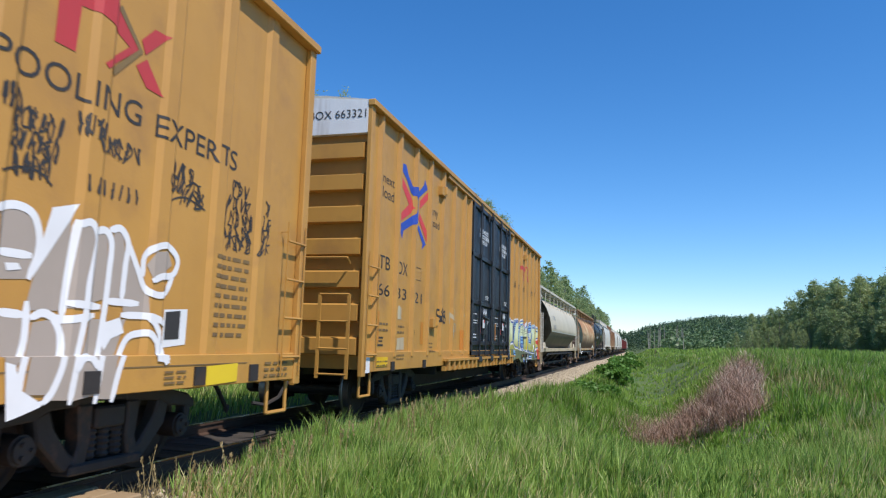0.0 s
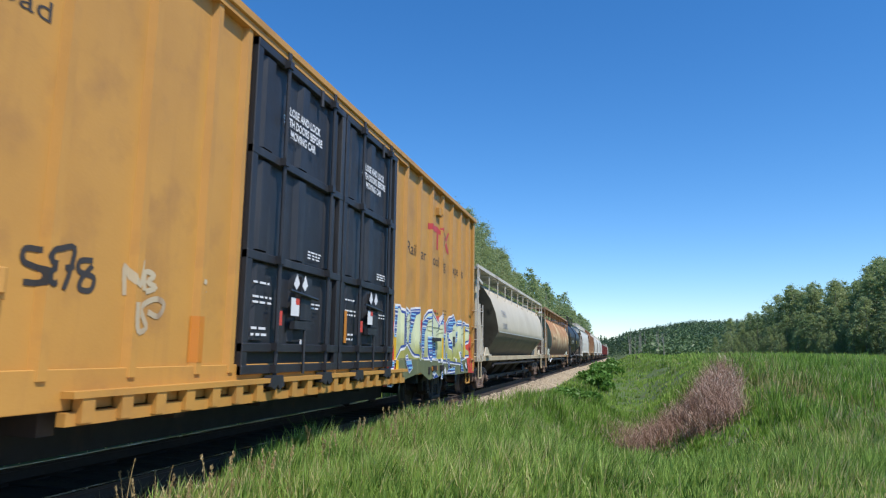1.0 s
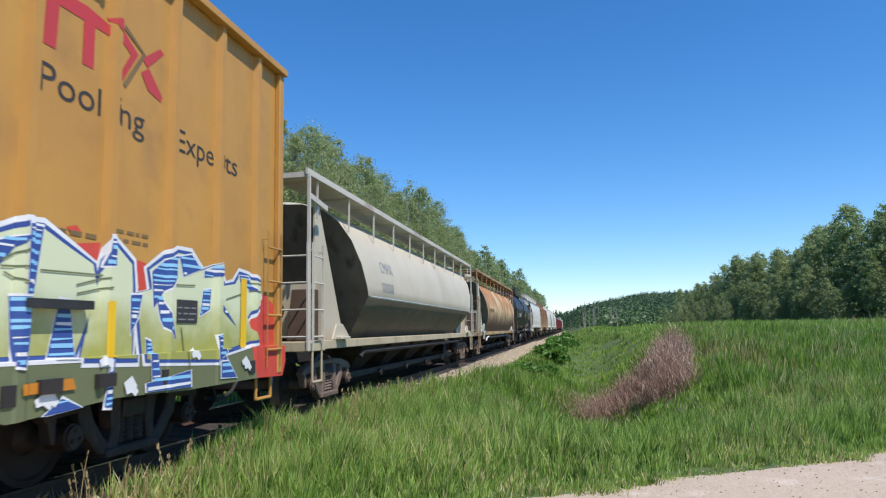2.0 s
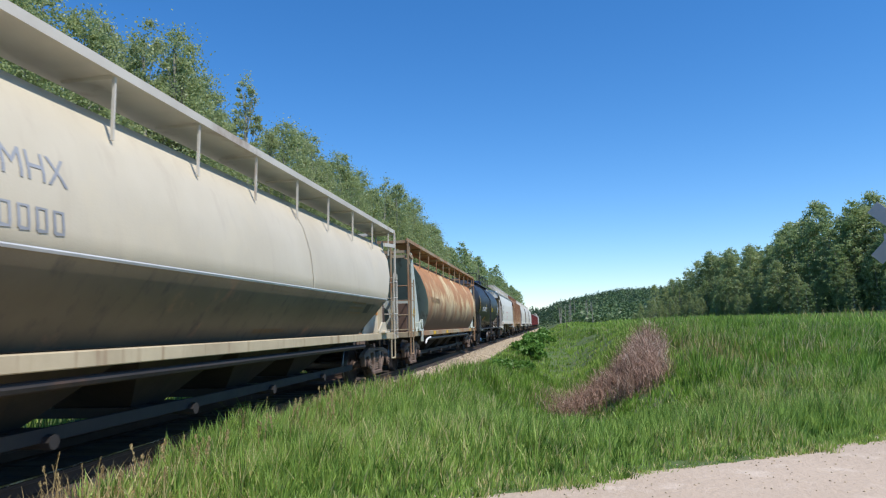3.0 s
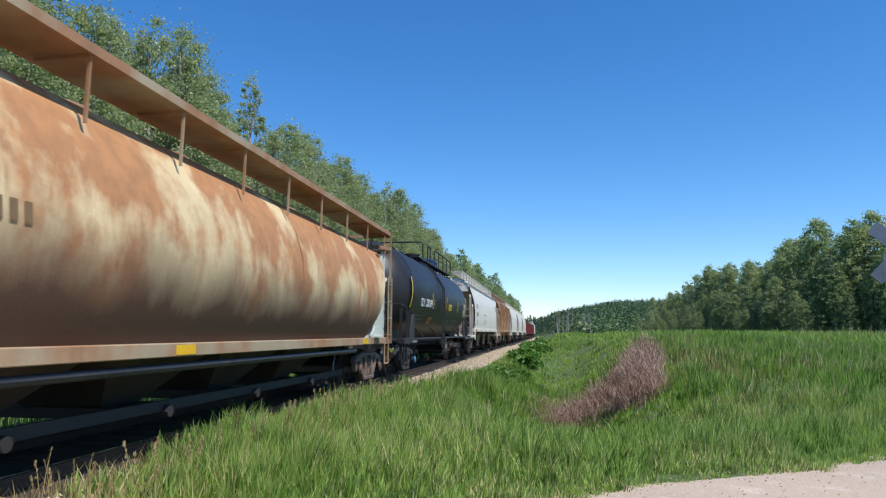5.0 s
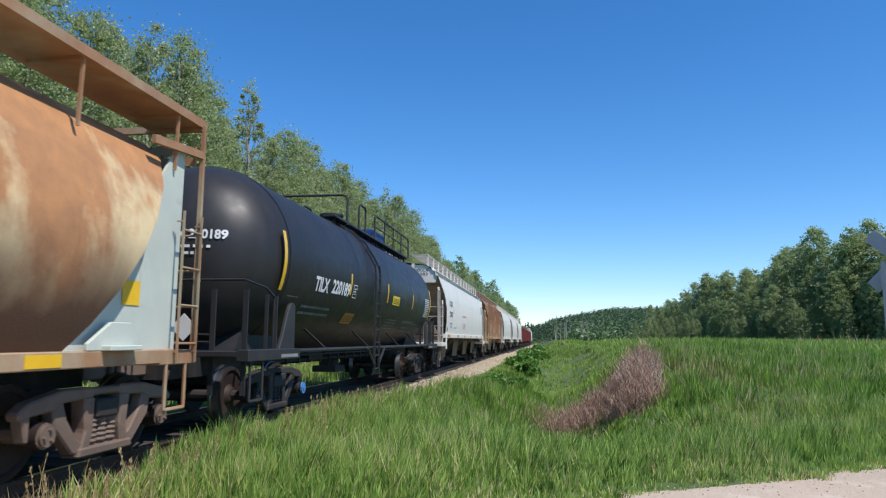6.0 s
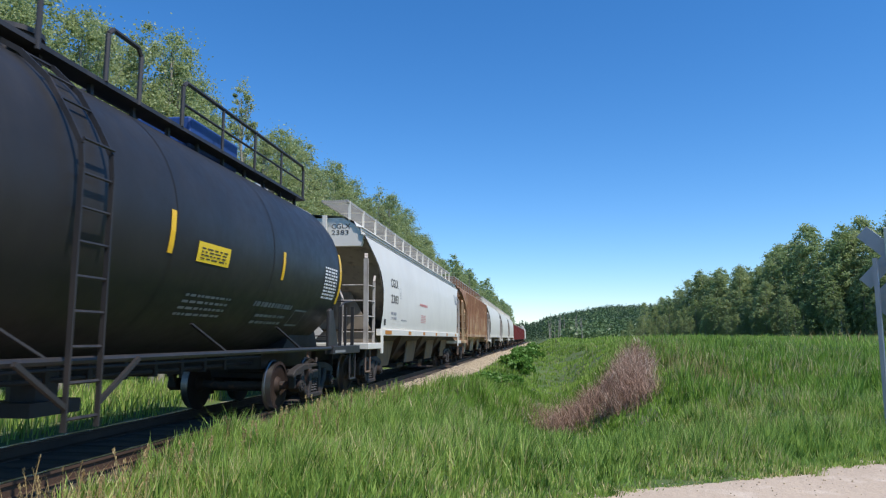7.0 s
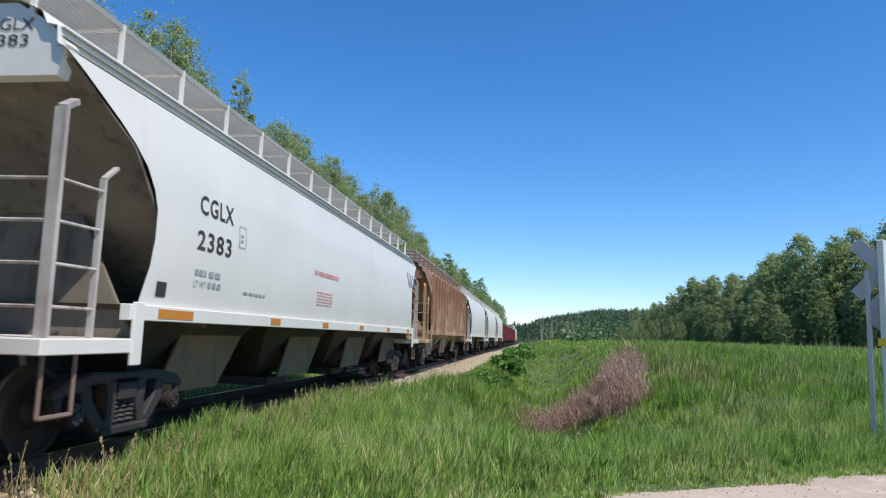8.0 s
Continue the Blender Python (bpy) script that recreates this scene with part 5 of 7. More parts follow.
for o in ([(14.53, 1.70), (14.51, 1.95), (14.63, 1.79), (14.69, 2.03), (14.73, 1.75)],
          [(14.77, 1.76), (14.77, 1.92), (14.89, 1.90), (14.81, 1.84), (14.92, 1.80), (14.79, 1.75)],
          [(14.62, 1.65), (14.65, 1.41), (14.83, 1.44), (14.75, 1.61), (14.93, 1.70), (15.05, 1.66), (14.98, 1.55), (14.84, 1.58)],
          [(15.54, 1.92), (15.65, 1.89), (15.60, 1.80)]):
    stroke(bm, swoop(o, 4), 0.05, False)
shape(bm, [(11.05, 1.66), (11.34, 1.66), (11.32, 1.86), (11.2, 1.9), (11.08, 1.84)])
shape(bm, [(10.92, 1.14), (11.52, 1.14), (11.5, 1.36), (10.98, 1.32)])
paint_b("white_mark", bm, HOPPERDUST, "patches of faded white marking")
bm = BM()
shape(bm, [(12.46, 1.24), (12.62, 1.24), (12.62, 1.66), (12.46, 1.66)])
shape(bm, [(15.45, 1.14), (15.6, 1.14), (15.6, 1.58), (15.45, 1.58)])
shape(bm, [(10.16, 1.25), (10.28, 1.25), (10.28, 1.75), (10.16, 1.75)])
paint_b("reflector", bm, ORANGE, "dull orange reflector strips")
bm = BM()
box(bm, 1.582, 1.586, 9.52 - MB, 9.82 - MB, 0.80, 1.03)
part("white_patch", bm, TAGWHITE, CAR_B, "patch of white spray paint on the corner plate")
bm = BM()
shape(bm, [(10.09, 0.88), (10.58, 0.88), (10.58, 1.03), (10.09, 1.03)])
paint_b("placard", bm, TAPE, "yellow placard with small print", 0.006)
bm = BM()
bars(bm, 10.10, 0.89, 0.46, 0.12, 2, 9, 0.35)
paint_b("placard_print", bm, INKDIM, "", 0.009)
bm = flat_text("TBOX 663321", 0.13, 0.42, EAVE - 0.27, 1.08)
for v in bm.verts:
    v.co = Vector((v.co.y, 9.465 - MB, v.co.z))
part("lettering", bm, INK, CAR_B, "black car number on the end header")
bm = BM()
for i in range(3):
    bars(bm, -0.9, 3.1 + 0.5 * i - 0.02, 0.7, 0.16, 2, 60 + i, 0.35)
for v in bm.verts:
    v.co = Vector((v.co.y, 9.474 - MB, v.co.z))
part("end_stencils", bm, INKDIM, CAR_B, "faded stencils on the end ribs")

# sprayed mural on the far third: red cloud, white edge, blue edge, pale letters fading to olive, dark foot
bm = BM()
for o in ([(21.35, 1.82), (21.26, 1.67), (21.32, 1.60), (21.45, 1.62), (21.47, 1.76)], [(21.62, 1.96), (21.76, 2.02), (21.74, 1.85), (21.58, 1.86)], [(21.53, 1.50), (21.72, 1.42), (21.74, 1.13), (21.58, 0.91), (21.31, 0.67), (20.95, 0.67), (20.93, 0.93), (21.16, 1.09), (21.41, 1.32)], [(23.28, 1.92), (23.49, 1.91), (23.48, 1.51), (23.33, 1.62)], [(24.42, 2.16), (24.54, 2.19), (24.60, 2.13), (24.47, 2.12)], [(24.48, 2.03), (24.83, 2.08), (24.82, 1.93), (24.70, 1.90)], [(25.34, 1.98), (25.54, 1.95), (25.55, 1.70), (25.31, 1.69)], [(27.49, 1.49), (28.03, 1.80), (28.57, 1.51), (28.58, 0.89), (28.49, 0.71), (27.70, 0.73)]):
    shape(bm, o)
paint_b("sprayed_cloud", bm, SPRAYRED, "red sprayed cloud behind the letters", 0.004)
bm = BM()
shape(bm, [(21.74, 1.11), (22.26, 1.17), (22.81, 1.13), (23.45, 1.09), (24.22, 1.12), (25.00, 1.13), (25.51, 1.23), (26.19, 1.11), (27.01, 1.12), (27.80, 1.16), (27.81, 0.73), (26.20, 0.72), (25.05, 0.75), (23.86, 0.68), (23.24, 0.85), (21.66, 0.70)])
paint_b("sprayed_foot", bm, SPRAYDARK, "dark olive sprayed foot of the mural", 0.006)
bm = BM()
shape(bm, [(21.55, 0.98), (21.6, 1.42), (23.0, 1.5), (25.0, 1.45), (27.6, 1.4), (27.75, 0.98)])
paint_b("sprayed_shade", bm, SPRAYOLIVE, "olive sprayed ground behind the letters", 0.005)


def widened(o):
    """The letters spread a little wider towards the door."""
    return [(24.0 - 1.1 * (24.0 - y) if y < 24.0 else y, z) for y, z in o]


MURAL = [  # outlines of the letters, along the side
    [(21.67, 1.65), (21.74, 2.08), (22.12, 2.09), (22.25, 1.99), (22.25, 1.37), (21.91, 1.10)],
    [(22.25, 1.37), (22.24, 1.94), (22.50, 2.07), (22.71, 2.01), (22.69, 1.43)],
    [(22.65, 1.38), (22.76, 2.07), (23.14, 2.11), (23.38, 1.63), (23.28, 1.14), (22.90, 1.24)],
    [(23.51, 1.73), (23.67, 2.00), (23.86, 2.08), (23.97, 2.13), (24.18, 2.14), (24.46, 2.02), (24.77, 1.89), (24.84, 1.64), (24.58, 1.12), (23.55, 1.13)],
    [(24.72, 1.54), (24.82, 1.86), (24.90, 2.11), (25.03, 2.11), (25.28, 1.95), (25.31, 1.72), (25.31, 1.05), (24.61, 1.08)],
    [(25.31, 1.67), (25.55, 1.72), (25.49, 1.91), (25.74, 2.05), (25.93, 2.14), (26.25, 2.14), (26.46, 1.98), (26.84, 2.09), (26.96, 1.87), (26.93, 1.48), (26.76, 0.98), (25.43, 1.04)],
    [(26.83, 1.83), (27.19, 1.89), (27.32, 2.02), (27.55, 2.00), (27.78, 1.93), (27.90, 1.73), (27.56, 1.46), (27.75, 1.18), (26.95, 1.07)]]


MURAL = [widened(o) for o in MURAL]


def grown(pts, k):
    c = Vector((sum(p[0] for p in pts) / len(pts), sum(p[1] for p in pts) / len(pts)))
    return [tuple(Vector(p) + (Vector(p) - c).normalized() * k) for p in pts]


for grow, mat_, lift, what in ((0.055, LETTERWHITE, 0.008, "white sprayed letter edge"), (0.012, SPRAYBLUE, 0.011, "dark blue sprayed letter edge"), (-0.03, SPRAYFADE, 0.014, "pale sprayed letter fill fading to olive")):
    bm = BM()
    for o in MURAL:
        shape(bm, grown(o, grow))
    paint_b("sprayed_letter", bm, mat_, what, lift)
HATCHED = [  # letter sides and darts with striped shading
    [(21.76, 2.06), (22.00, 2.09), (21.93, 1.57), (21.84, 1.56), (21.72, 1.63)],
    [(21.72, 1.56), (21.93, 1.57), (21.88, 1.08), (21.75, 1.08)],
    [(22.25, 1.94), (22.65, 2.03), (22.37, 1.80), (22.33, 1.43), (22.26, 1.42)],
    [(22.76, 2.04), (23.12, 2.07), (22.77, 1.60), (22.77, 1.43), (22.64, 1.43)],
    [(23.11, 1.47), (23.23, 1.38), (23.25, 1.10), (23.18, 1.15)],
    [(23.50, 1.88), (24.00, 2.04), (23.66, 1.64), (23.64, 1.14), (23.43, 1.38)],
    [(23.97, 2.12), (24.17, 2.12), (24.10, 1.61), (23.97, 1.60)],
    [(23.88, 1.58), (24.04, 1.58), (23.99, 1.07), (23.92, 1.08)],
    [(24.37, 1.58), (24.48, 1.56), (24.56, 1.12), (24.26, 1.13)],
    [(24.84, 1.88), (24.88, 2.08), (25.03, 2.09), (24.94, 1.89)],
    [(25.25, 1.65), (25.42, 1.66), (25.37, 1.46), (25.26, 1.29)],
    [(25.56, 1.89), (25.84, 2.06), (26.02, 2.08), (25.85, 1.80), (25.60, 1.54)],
    [(25.63, 1.68), (25.76, 1.63), (25.88, 1.23), (25.71, 1.44)]]
HATCHED += [
    [(26.02, 2.08), (26.25, 2.12), (26.44, 1.98), (26.10, 1.88)],
    [(26.51, 1.97), (26.85, 2.06), (26.90, 1.94), (26.51, 1.90)],
    [(26.49, 1.75), (26.66, 1.78), (26.63, 1.55), (26.43, 1.48)],
    [(26.81, 1.61), (26.94, 1.61), (27.25, 1.37)],
    [(27.31, 1.98), (27.55, 1.98), (27.71, 1.78), (27.33, 1.90)],
    [(25.49, 1.25), (25.58, 1.22), (25.67, 0.87), (25.53, 0.87)],
    [(26.73, 1.26), (26.90, 1.29), (26.96, 1.07), (26.76, 0.98)],
    [(24.38, 0.81), (24.60, 0.72), (24.27, 0.70), (24.19, 0.70)],
    [(25.44, 0.84), (26.19, 0.92), (26.20, 0.75), (25.45, 0.76)],
    [(26.79, 0.98), (26.91, 1.04), (27.18, 0.78), (26.79, 0.80)],
    [(21.48, 1.10), (21.68, 1.08), (21.60, 0.66), (21.40, 0.68)],
    [(22.28, 1.12), (22.59, 1.20), (22.74, 0.95), (22.55, 0.87)],
    [(24.91, 1.12), (25.00, 1.12), (24.95, 0.68), (24.85, 0.69)]]
HATCHED = [widened(o) for o in HATCHED]
bm = BM()
for o in HATCHED:
    shape(bm, grown(o, 0.022))
paint_b("sprayed_letter", bm, LETTERWHITE, "white edge of the striped letter sides", 0.0165)
bm = BM()
for o in HATCHED:
    shape(bm, o)
paint_b("sprayed_block", bm, SPRAYBLUE, "dark blue sprayed letter sides", 0.019)
rnd = random.Random(4)
pale, light = BM(), BM()
for o in HATCHED:         # stripes across each side, between its left and right edge
    z0, z1 = min(p[1] for p in o), max(p[1] for p in o)
    z = z0 + 0.02
    while z < z1 - 0.03:
        h = rnd.uniform(0.012, 0.035)
        cut = []
        for (ya, za), (yb, zb) in zip(o, o[1:] + o[:1]):
            if (za - z) * (zb - z) < 0:
                cut.append(ya + (yb - ya) * (z - za) / (zb - za))
        if len(cut) == 2 and abs(cut[1] - cut[0]) > 0.05:
            a, b = min(cut) + 0.012, max(cut) - 0.012
            shape(light if rnd.random() < 0.35 else pale, [(a, z), (b, z + rnd.uniform(-0.01, 0.01)), (b, z + h), (a, z + h)])
        z += h + rnd.uniform(0.012, 0.06)
paint_b("sprayed_hatch", pale, SPRAYSKY, "sky blue sprayed hatching", 0.0215)
paint_b("sprayed_hatch", light, LETTERWHITE, "white sprayed hatching", 0.0215)
bm = BM()
for o in ([(24.15, 1.79), (24.84, 1.80)], [(24.54, 1.70), (24.88, 1.78)], [(24.55, 1.63), (24.91, 1.70)], [(23.78, 1.83), (23.97, 1.93)], [(23.78, 1.79), (23.97, 1.80)], [(23.81, 1.75), (23.98, 1.68)], [(25.85, 1.78), (26.32, 1.80)], [(26.07, 1.36), (26.17, 0.95)], [(27.55, 1.91), (27.78, 1.89)], [(27.55, 1.81), (27.80, 1.80)], [(26.99, 1.68), (27.37, 1.76)], [(22.08, 1.88), (22.09, 1.52)], [(22.38, 1.83), (22.64, 1.90)], [(22.44, 1.70), (22.64, 1.82)]):
    stroke(bm, o, 0.014, False)
paint_b("sprayed_line", bm, SPRAYDARK, "thin dark sprayed lines in the letters", 0.0235)
bm = BM()
for y, z in [(24.83, 1.07), (25.18, 0.81), (25.16, 0.86), (24.14, 0.81), (24.20, 0.82), (26.24, 1.08), (27.34, 0.95), (27.40, 0.90)]:
    stroke(bm, [(y, z), (y + 0.05, z + 0.02), (y + 0.09, z - 0.02)], 0.10)
paint_b("sprayed_dot", bm, LETTERWHITE, "white sprayed dots", 0.0235)
bm = BM()
for y, z0, z1 in ((21.56, 0.92, 1.52), (24.86, 1.10, 1.58), (27.34, 1.12, 1.95)):
    shape(bm, [(y, z0), (y + 0.15, z0), (y + 0.15, z1), (y, z1)])
paint_b("reflector", bm, TAPE, "bright yellow reflector strips", 0.026)
bm = BM()
shape(bm, [(25.97, 1.40), (26.37, 1.40), (26.37, 1.64), (25.97, 1.64)])
paint_b("data_panel", bm, INK, "black data panel", 0.026)
bm = BM()
bars(bm, 26.0, 1.43, 0.34, 0.18, 3, 3, 0.25)
paint_b("stencil", bm, LETTERDIM, "", 0.029)
bm = BM()
shape(bm, [(23.96, 0.95), (24.48, 0.96), (24.52, 0.87), (23.97, 0.87)])
paint_b("placard", bm, ORANGE, "dull orange worn placard", 0.024)
for y in (24.12, 24.75):
    bm = BM()
    box(bm, 1.59, 1.64, y - MB, y + 0.22 - MB, 0.86, 0.97)
    part("sill_pocket", bm, DARKSTEEL, CAR_B)
bm = BM()
box(bm, PANEL, PANEL + 0.12, 23.95 - MB, 24.64 - MB, 1.50, 1.57)
part("tack_board", bm, FRAMEBLACK, CAR_B, "black step board over the mural")


# ---- covered hoppers with rounded sides ----
H1_PROFILE = [(0.0, 3.70), (0.55, 3.68), (0.95, 3.56), (1.22, 3.34), (1.42, 3.0), (1.55, 2.57), (1.60, 2.15), (1.60, 1.96), (1.36, 1.60), (1.05, 1.16)]
R_PROFILE = [(0.0, 3.66), (0.5, 3.64), (0.92, 3.50), (1.22, 3.26), (1.43, 2.90), (1.56, 2.48), (1.60, 2.10), (1.56, 1.74), (1.44, 1.40), (1.30, 1.14)]


def profile_face(profile):
    zs = [p[1] for p in profile][::-1]
    xs = [p[0] for p in profile][::-1]
    return (lambda y, z: float(np.interp(z, zs, xs))), zs


def round_hopper(middle, y0, y1, profile, near, far, body, web, frame, board, label, web_in=0.28):
    """near, far: setbacks of the slanted ends at the roof and at the sill."""
    car = new_car("covered_hopper", middle, label, "hopper car")
    a, b = y0 - middle, y1 - middle
    ztop, zlow = profile[0][1], profile[-1][1]
    half = profile + [(-x, z) for x, z in profile[::-1] if x > 0]

    def ring(e0, e1, s):
        return [(x, e0 + (e1 - e0) * (ztop - z) / (ztop - zlow), z) for x, z in half]
    bm = BM()
    n0 = ring(a + near[0], a + near[1], 1)
    n1 = ring(b - far[0], b - far[1], -1)
    rings = [[tuple(Vector(p) + (Vector(q) - Vector(p)) * t) for p, q in zip(n0, n1)] for t in np.linspace(0, 1, 12)]
    loft(bm, rings, caps=False)
    # below the seam the colour holds the undercut's shade as well as grime
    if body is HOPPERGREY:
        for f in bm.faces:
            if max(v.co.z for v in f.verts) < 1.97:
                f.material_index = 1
    part("body", bm, [body, HOPPERGRIMESHADE] if body is HOPPERGREY else body, car, smooth=40)
    # down-facing end sheets: a darker colour holds their shade besides dirt
    for rg in (n0, n1):
        bm = BM()
        bm.faces.new([bm.verts.new(p) for p in rg])
        bmesh.ops.solidify(bm, geom=bm.faces[:], thickness=0.02)
        part("slope_sheet", bm, SLOPEDIRTSHADE if body is HOPPERGREY else SLOPEGREEN, car, "sloping end sheet coloured dark for shade and dirt")
    zs, xs = [p[1] for p in profile], [p[0] for p in profile]
    for t in (0.62,):     # weld bands round the body
        bm = BM()
        y = a + near[1] + (b - far[1] - a - near[1]) * t
        loft(bm, [[(x * 1.004 + 0.003, yy, z) for x, z in profile if z > 1.95] for yy in (y - 0.02, y + 0.02)], caps=False, closed=False)
        part("weld_band", bm, body, car, smooth=40)
    for s in (-1, 1):
        bm = BM()
        box(bm, min(s * 1.26, s * 1.44), max(s * 1.26, s * 1.44), a + 0.3, b - 0.3, 1.0, 1.15)
        soften(bm, 0.01)
        part("side_sill", bm, frame, car)
        for e, sg, set_ in ((a, 1, near), (b, -1, far)):
            bm = BM()
            x = s * (1.6 - web_in)
            if sg > 0:
                o = [(e + 0.95, 1.15), (e + set_[1] * 0.80, 1.15), (e + 1.12, ztop - 0.14), (e + 0.95, ztop - 0.10)]
            else:
                o = [(e - 0.32, 1.15), (e - set_[1], 1.15), (e - set_[0] - 0.12, ztop - 0.20), (e - 0.30, ztop - 0.12)]
            slab(bm, o if sg > 0 else o[::-1], x - 0.015, x + 0.015)
            part("end_web", bm, web, car, "painted end web plate")
    for e, sg in ((a, 1), (b, -1)):
        y_ = e + sg * 0.05
        bm = BM()
        for x in (-1.36, -0.9, 0.9, 1.42):
            beam(bm, (x, y_, 1.0), (x, y_, 3.82), 0.046)
        beam(bm, (-1.42, y_, 3.80), (1.42, y_, 3.80), 0.06, 0.08)
        pieces("cage_post", bm, board, car, "weathered steel post of the end cage")
        bm = BM()
        beam(bm, (1.42, y_, 3.46), (1.36, e + sg * 1.0, 3.40), 0.05, 0.09)
        part("cage_rail", bm, board, car)
        bm = BM()                     # upright end sheet with a round opening
        by, cx, cz, k = e + sg * 0.98, 0.35, 1.66, 24
        for yy in (by, by + sg * 0.02):
            rim = [bm.verts.new((cx + 0.25 * math.cos(6.28319 * q / k), yy, cz + 0.25 * math.sin(6.28319 * q / k))) for q in range(k)]
            far_ = []
            for q in range(k):
                c, d = math.cos(6.28319 * q / k), math.sin(6.28319 * q / k)
                g = 0.45 / max(abs(c), abs(d))
                far_.append(bm.verts.new((cx + g * c, yy, cz + g * d)))
            for q in range(k):
                bm.faces.new((rim[q], rim[(q + 1) % k], far_[(q + 1) % k], far_[q]))
        box(bm, cx + 0.45, 1.28, min(by, by + sg * 0.02), max(by, by + sg * 0.02), 1.15, 2.11)
        box(bm, -1.28, cx - 0.45, min(by, by + sg * 0.02), max(by, by + sg * 0.02), 1.15, 2.11)
        part("end_sheet", bm, web, car, "upright end sheet with a round opening")
        bm = BM()
        slab(bm, [(by - sg * 0.5, 1.15), (by - sg * 0.04, 1.15), (by - sg * 0.04, 2.0), (by - sg * 0.3, 2.0)][::sg], 0.86, 1.24)
        soften(bm, 0.01)
        part("end_brace", bm, RAIL, car, "rusty brown end brace")
        end_ladder("end_ladder", car, y_ - sg * 0.05, 0.9, 1.42, 1.0, 2.7, 4, board, 0.03)
        if sg > 0:
            ladder("side_ladder", car, 1.40, e + 0.08, e + 0.52, 1.0, 2.7, 4, board, 0.08)
        else:
            ladder("side_ladder", car, 1.40, e - 0.50, e - 0.10, 1.0, 2.7, 4, board, 0.08, 0.026)
        bm = BM()
        box(bm, -1.4, 1.44, min(e, e + sg * 0.75), max(e, e + sg * 0.75), 0.98, 1.14)
        soften(bm, 0.012)
        part("end_sill", bm, frame, car)
        bm = BM()
        o = [(e + sg * 1.1, 1.15), (e + sg * 1.95, 1.15), (e + sg * 1.95, 1.22), (e + sg * 1.62, 1.42), (e + sg * 1.3, 1.42)]
        slab(bm, o if sg > 0 else o[::-1], 1.40, 1.44)
        if sg > 0 and body is RUSTY:
            box(bm, 1.40, 1.47, min(e + sg * 1.88, e + sg * 1.98), max(e + sg * 1.88, e + sg * 1.98), 0.82, 1.52)
            box(bm, 1.32, 1.50, min(e + sg * 1.2, e + sg * 1.42), max(e + sg * 1.2, e + sg * 1.42), 1.21, 1.42)
            beam(bm, (1.46, e + sg * 1.55, 1.46), (1.46, e + sg * 1.95, 1.18), 0.05, 0.05)
        box(bm, 1.36, 1.54, min(e + sg * 1.25, e + sg * 1.75), max(e + sg * 1.25, e + sg * 1.75), 1.15, 1.20)
        soften(bm, 0.008)
        part("jack_bracket", bm, web, car)
        bm = BM()
        shape(bm, [(e + sg * 1.05, 1.6), (e + sg * 1.35, 1.6), (e + sg * 1.35, 1.85), (e + sg * 1.05, 1.85)])
        laid(bm, lambda y, z: 1.6 - web_in + 0.02)
        part("reflector", bm, ORANGE if body is HOPPERGREY else TAPE, car, "orange reflector square" if body is HOPPERGREY else "yellow reflector square")
        stirrup(car, 1.42, e + sg * 0.4, 0.4, 0.5, 1.0, frame)
        if body is RUSTY:         # stacked pale strips across the end, standing in for sun through the grating
            bm = BM()
            for i in range(8):
                z = 1.95 + 0.12 * i
                loft(bm, [[(x, e + sg * 0.34, z), (x, e + sg * 0.30, z + 0.01), (x, e + sg * 0.30, z + 0.06), (x, e + sg * 0.34, z + 0.07)] for x in (-1.3, 0.62)])
            pieces("sun_strip", bm, GALV, car, "pale steel strip standing in for sunlight through the grating")
            bm = BM()
            for z in (3.32, 3.46):
                loft(bm, [[(x, e + sg * 0.12, z), (x, e + sg * 0.08, z + 0.01), (x, e + sg * 0.08, z + 0.09), (x, e + sg * 0.12, z + 0.10)] for x in (-1.3, 1.36)])
            pieces("end_tread", bm, RUSTFRAME, car, "rusty perforated tread")
        bm = BM()
        rod(bm, (-0.3, e + sg * 0.5, 1.55), (-0.3, e + sg * 0.62, 1.55), 0.28, 16)
        part("brake_wheel", bm, DARKSTEEL, car, "dark round brake wheel")
    # running boards on posts, hatch covers between them
    for s in (-1, 1):
        bm = BM()
        loft(bm, [[(s * 0.70, y, 3.80), (s * 1.40, y, 3.82), (s * 1.40, y, 3.85), (s * 0.70, y, 3.83)][::s] for y in (a + 0.02, b - 0.02)])
        part("running_board", bm, board, car, "long steel running board along the roof")
        bm = BM()
        box(bm, min(s * 1.38, s * 1.42), max(s * 1.38, s * 1.42), a, b, 3.80, 3.90)
        part("board_edge", bm, board, car)
        for i in range(11):
            y = a + 0.55 + (b - a - 1.1) * i / 10
            bm = BM()
            beam(bm, (s * 1.36, y, 3.16), (s * 1.37, y, 3.84), 0.03, 0.026)
            beam(bm, (s * 0.8, y, 3.80), (s * 1.38, y, 3.80), 0.04, 0.05)
            part("board_post", bm, board, car)
    for i in range(7):
        y = a + 2.4 + (b - a - 4.8) * i / 6
        bm = BM()
        rod(bm, (0, y, 3.56), (0, y, 3.72), 0.42, 16)
        rod(bm, (0, y, 3.72), (0, y, 3.76), 0.46, 16)
        part("hatch_cover", bm, board, car)
    # discharge bays, centre sill and pipes beneath
    n = 4
    for i in range(n):
        y = a + 3.9 + (b - a - 7.8) * (i + 0.5) / n
        bm = BM()
        w = (b - a - 7.8) / n * 0.5
        loft(bm, [[(-1.2, y - w, 1.16), (1.2, y - w, 1.16), (1.2, y + w, 1.16), (-1.2, y + w, 1.16)], [(-0.5, y - 0.35, 0.42), (0.5, y - 0.35, 0.42), (0.5, y + 0.35, 0.42), (-0.5, y + 0.35, 0.42)]])
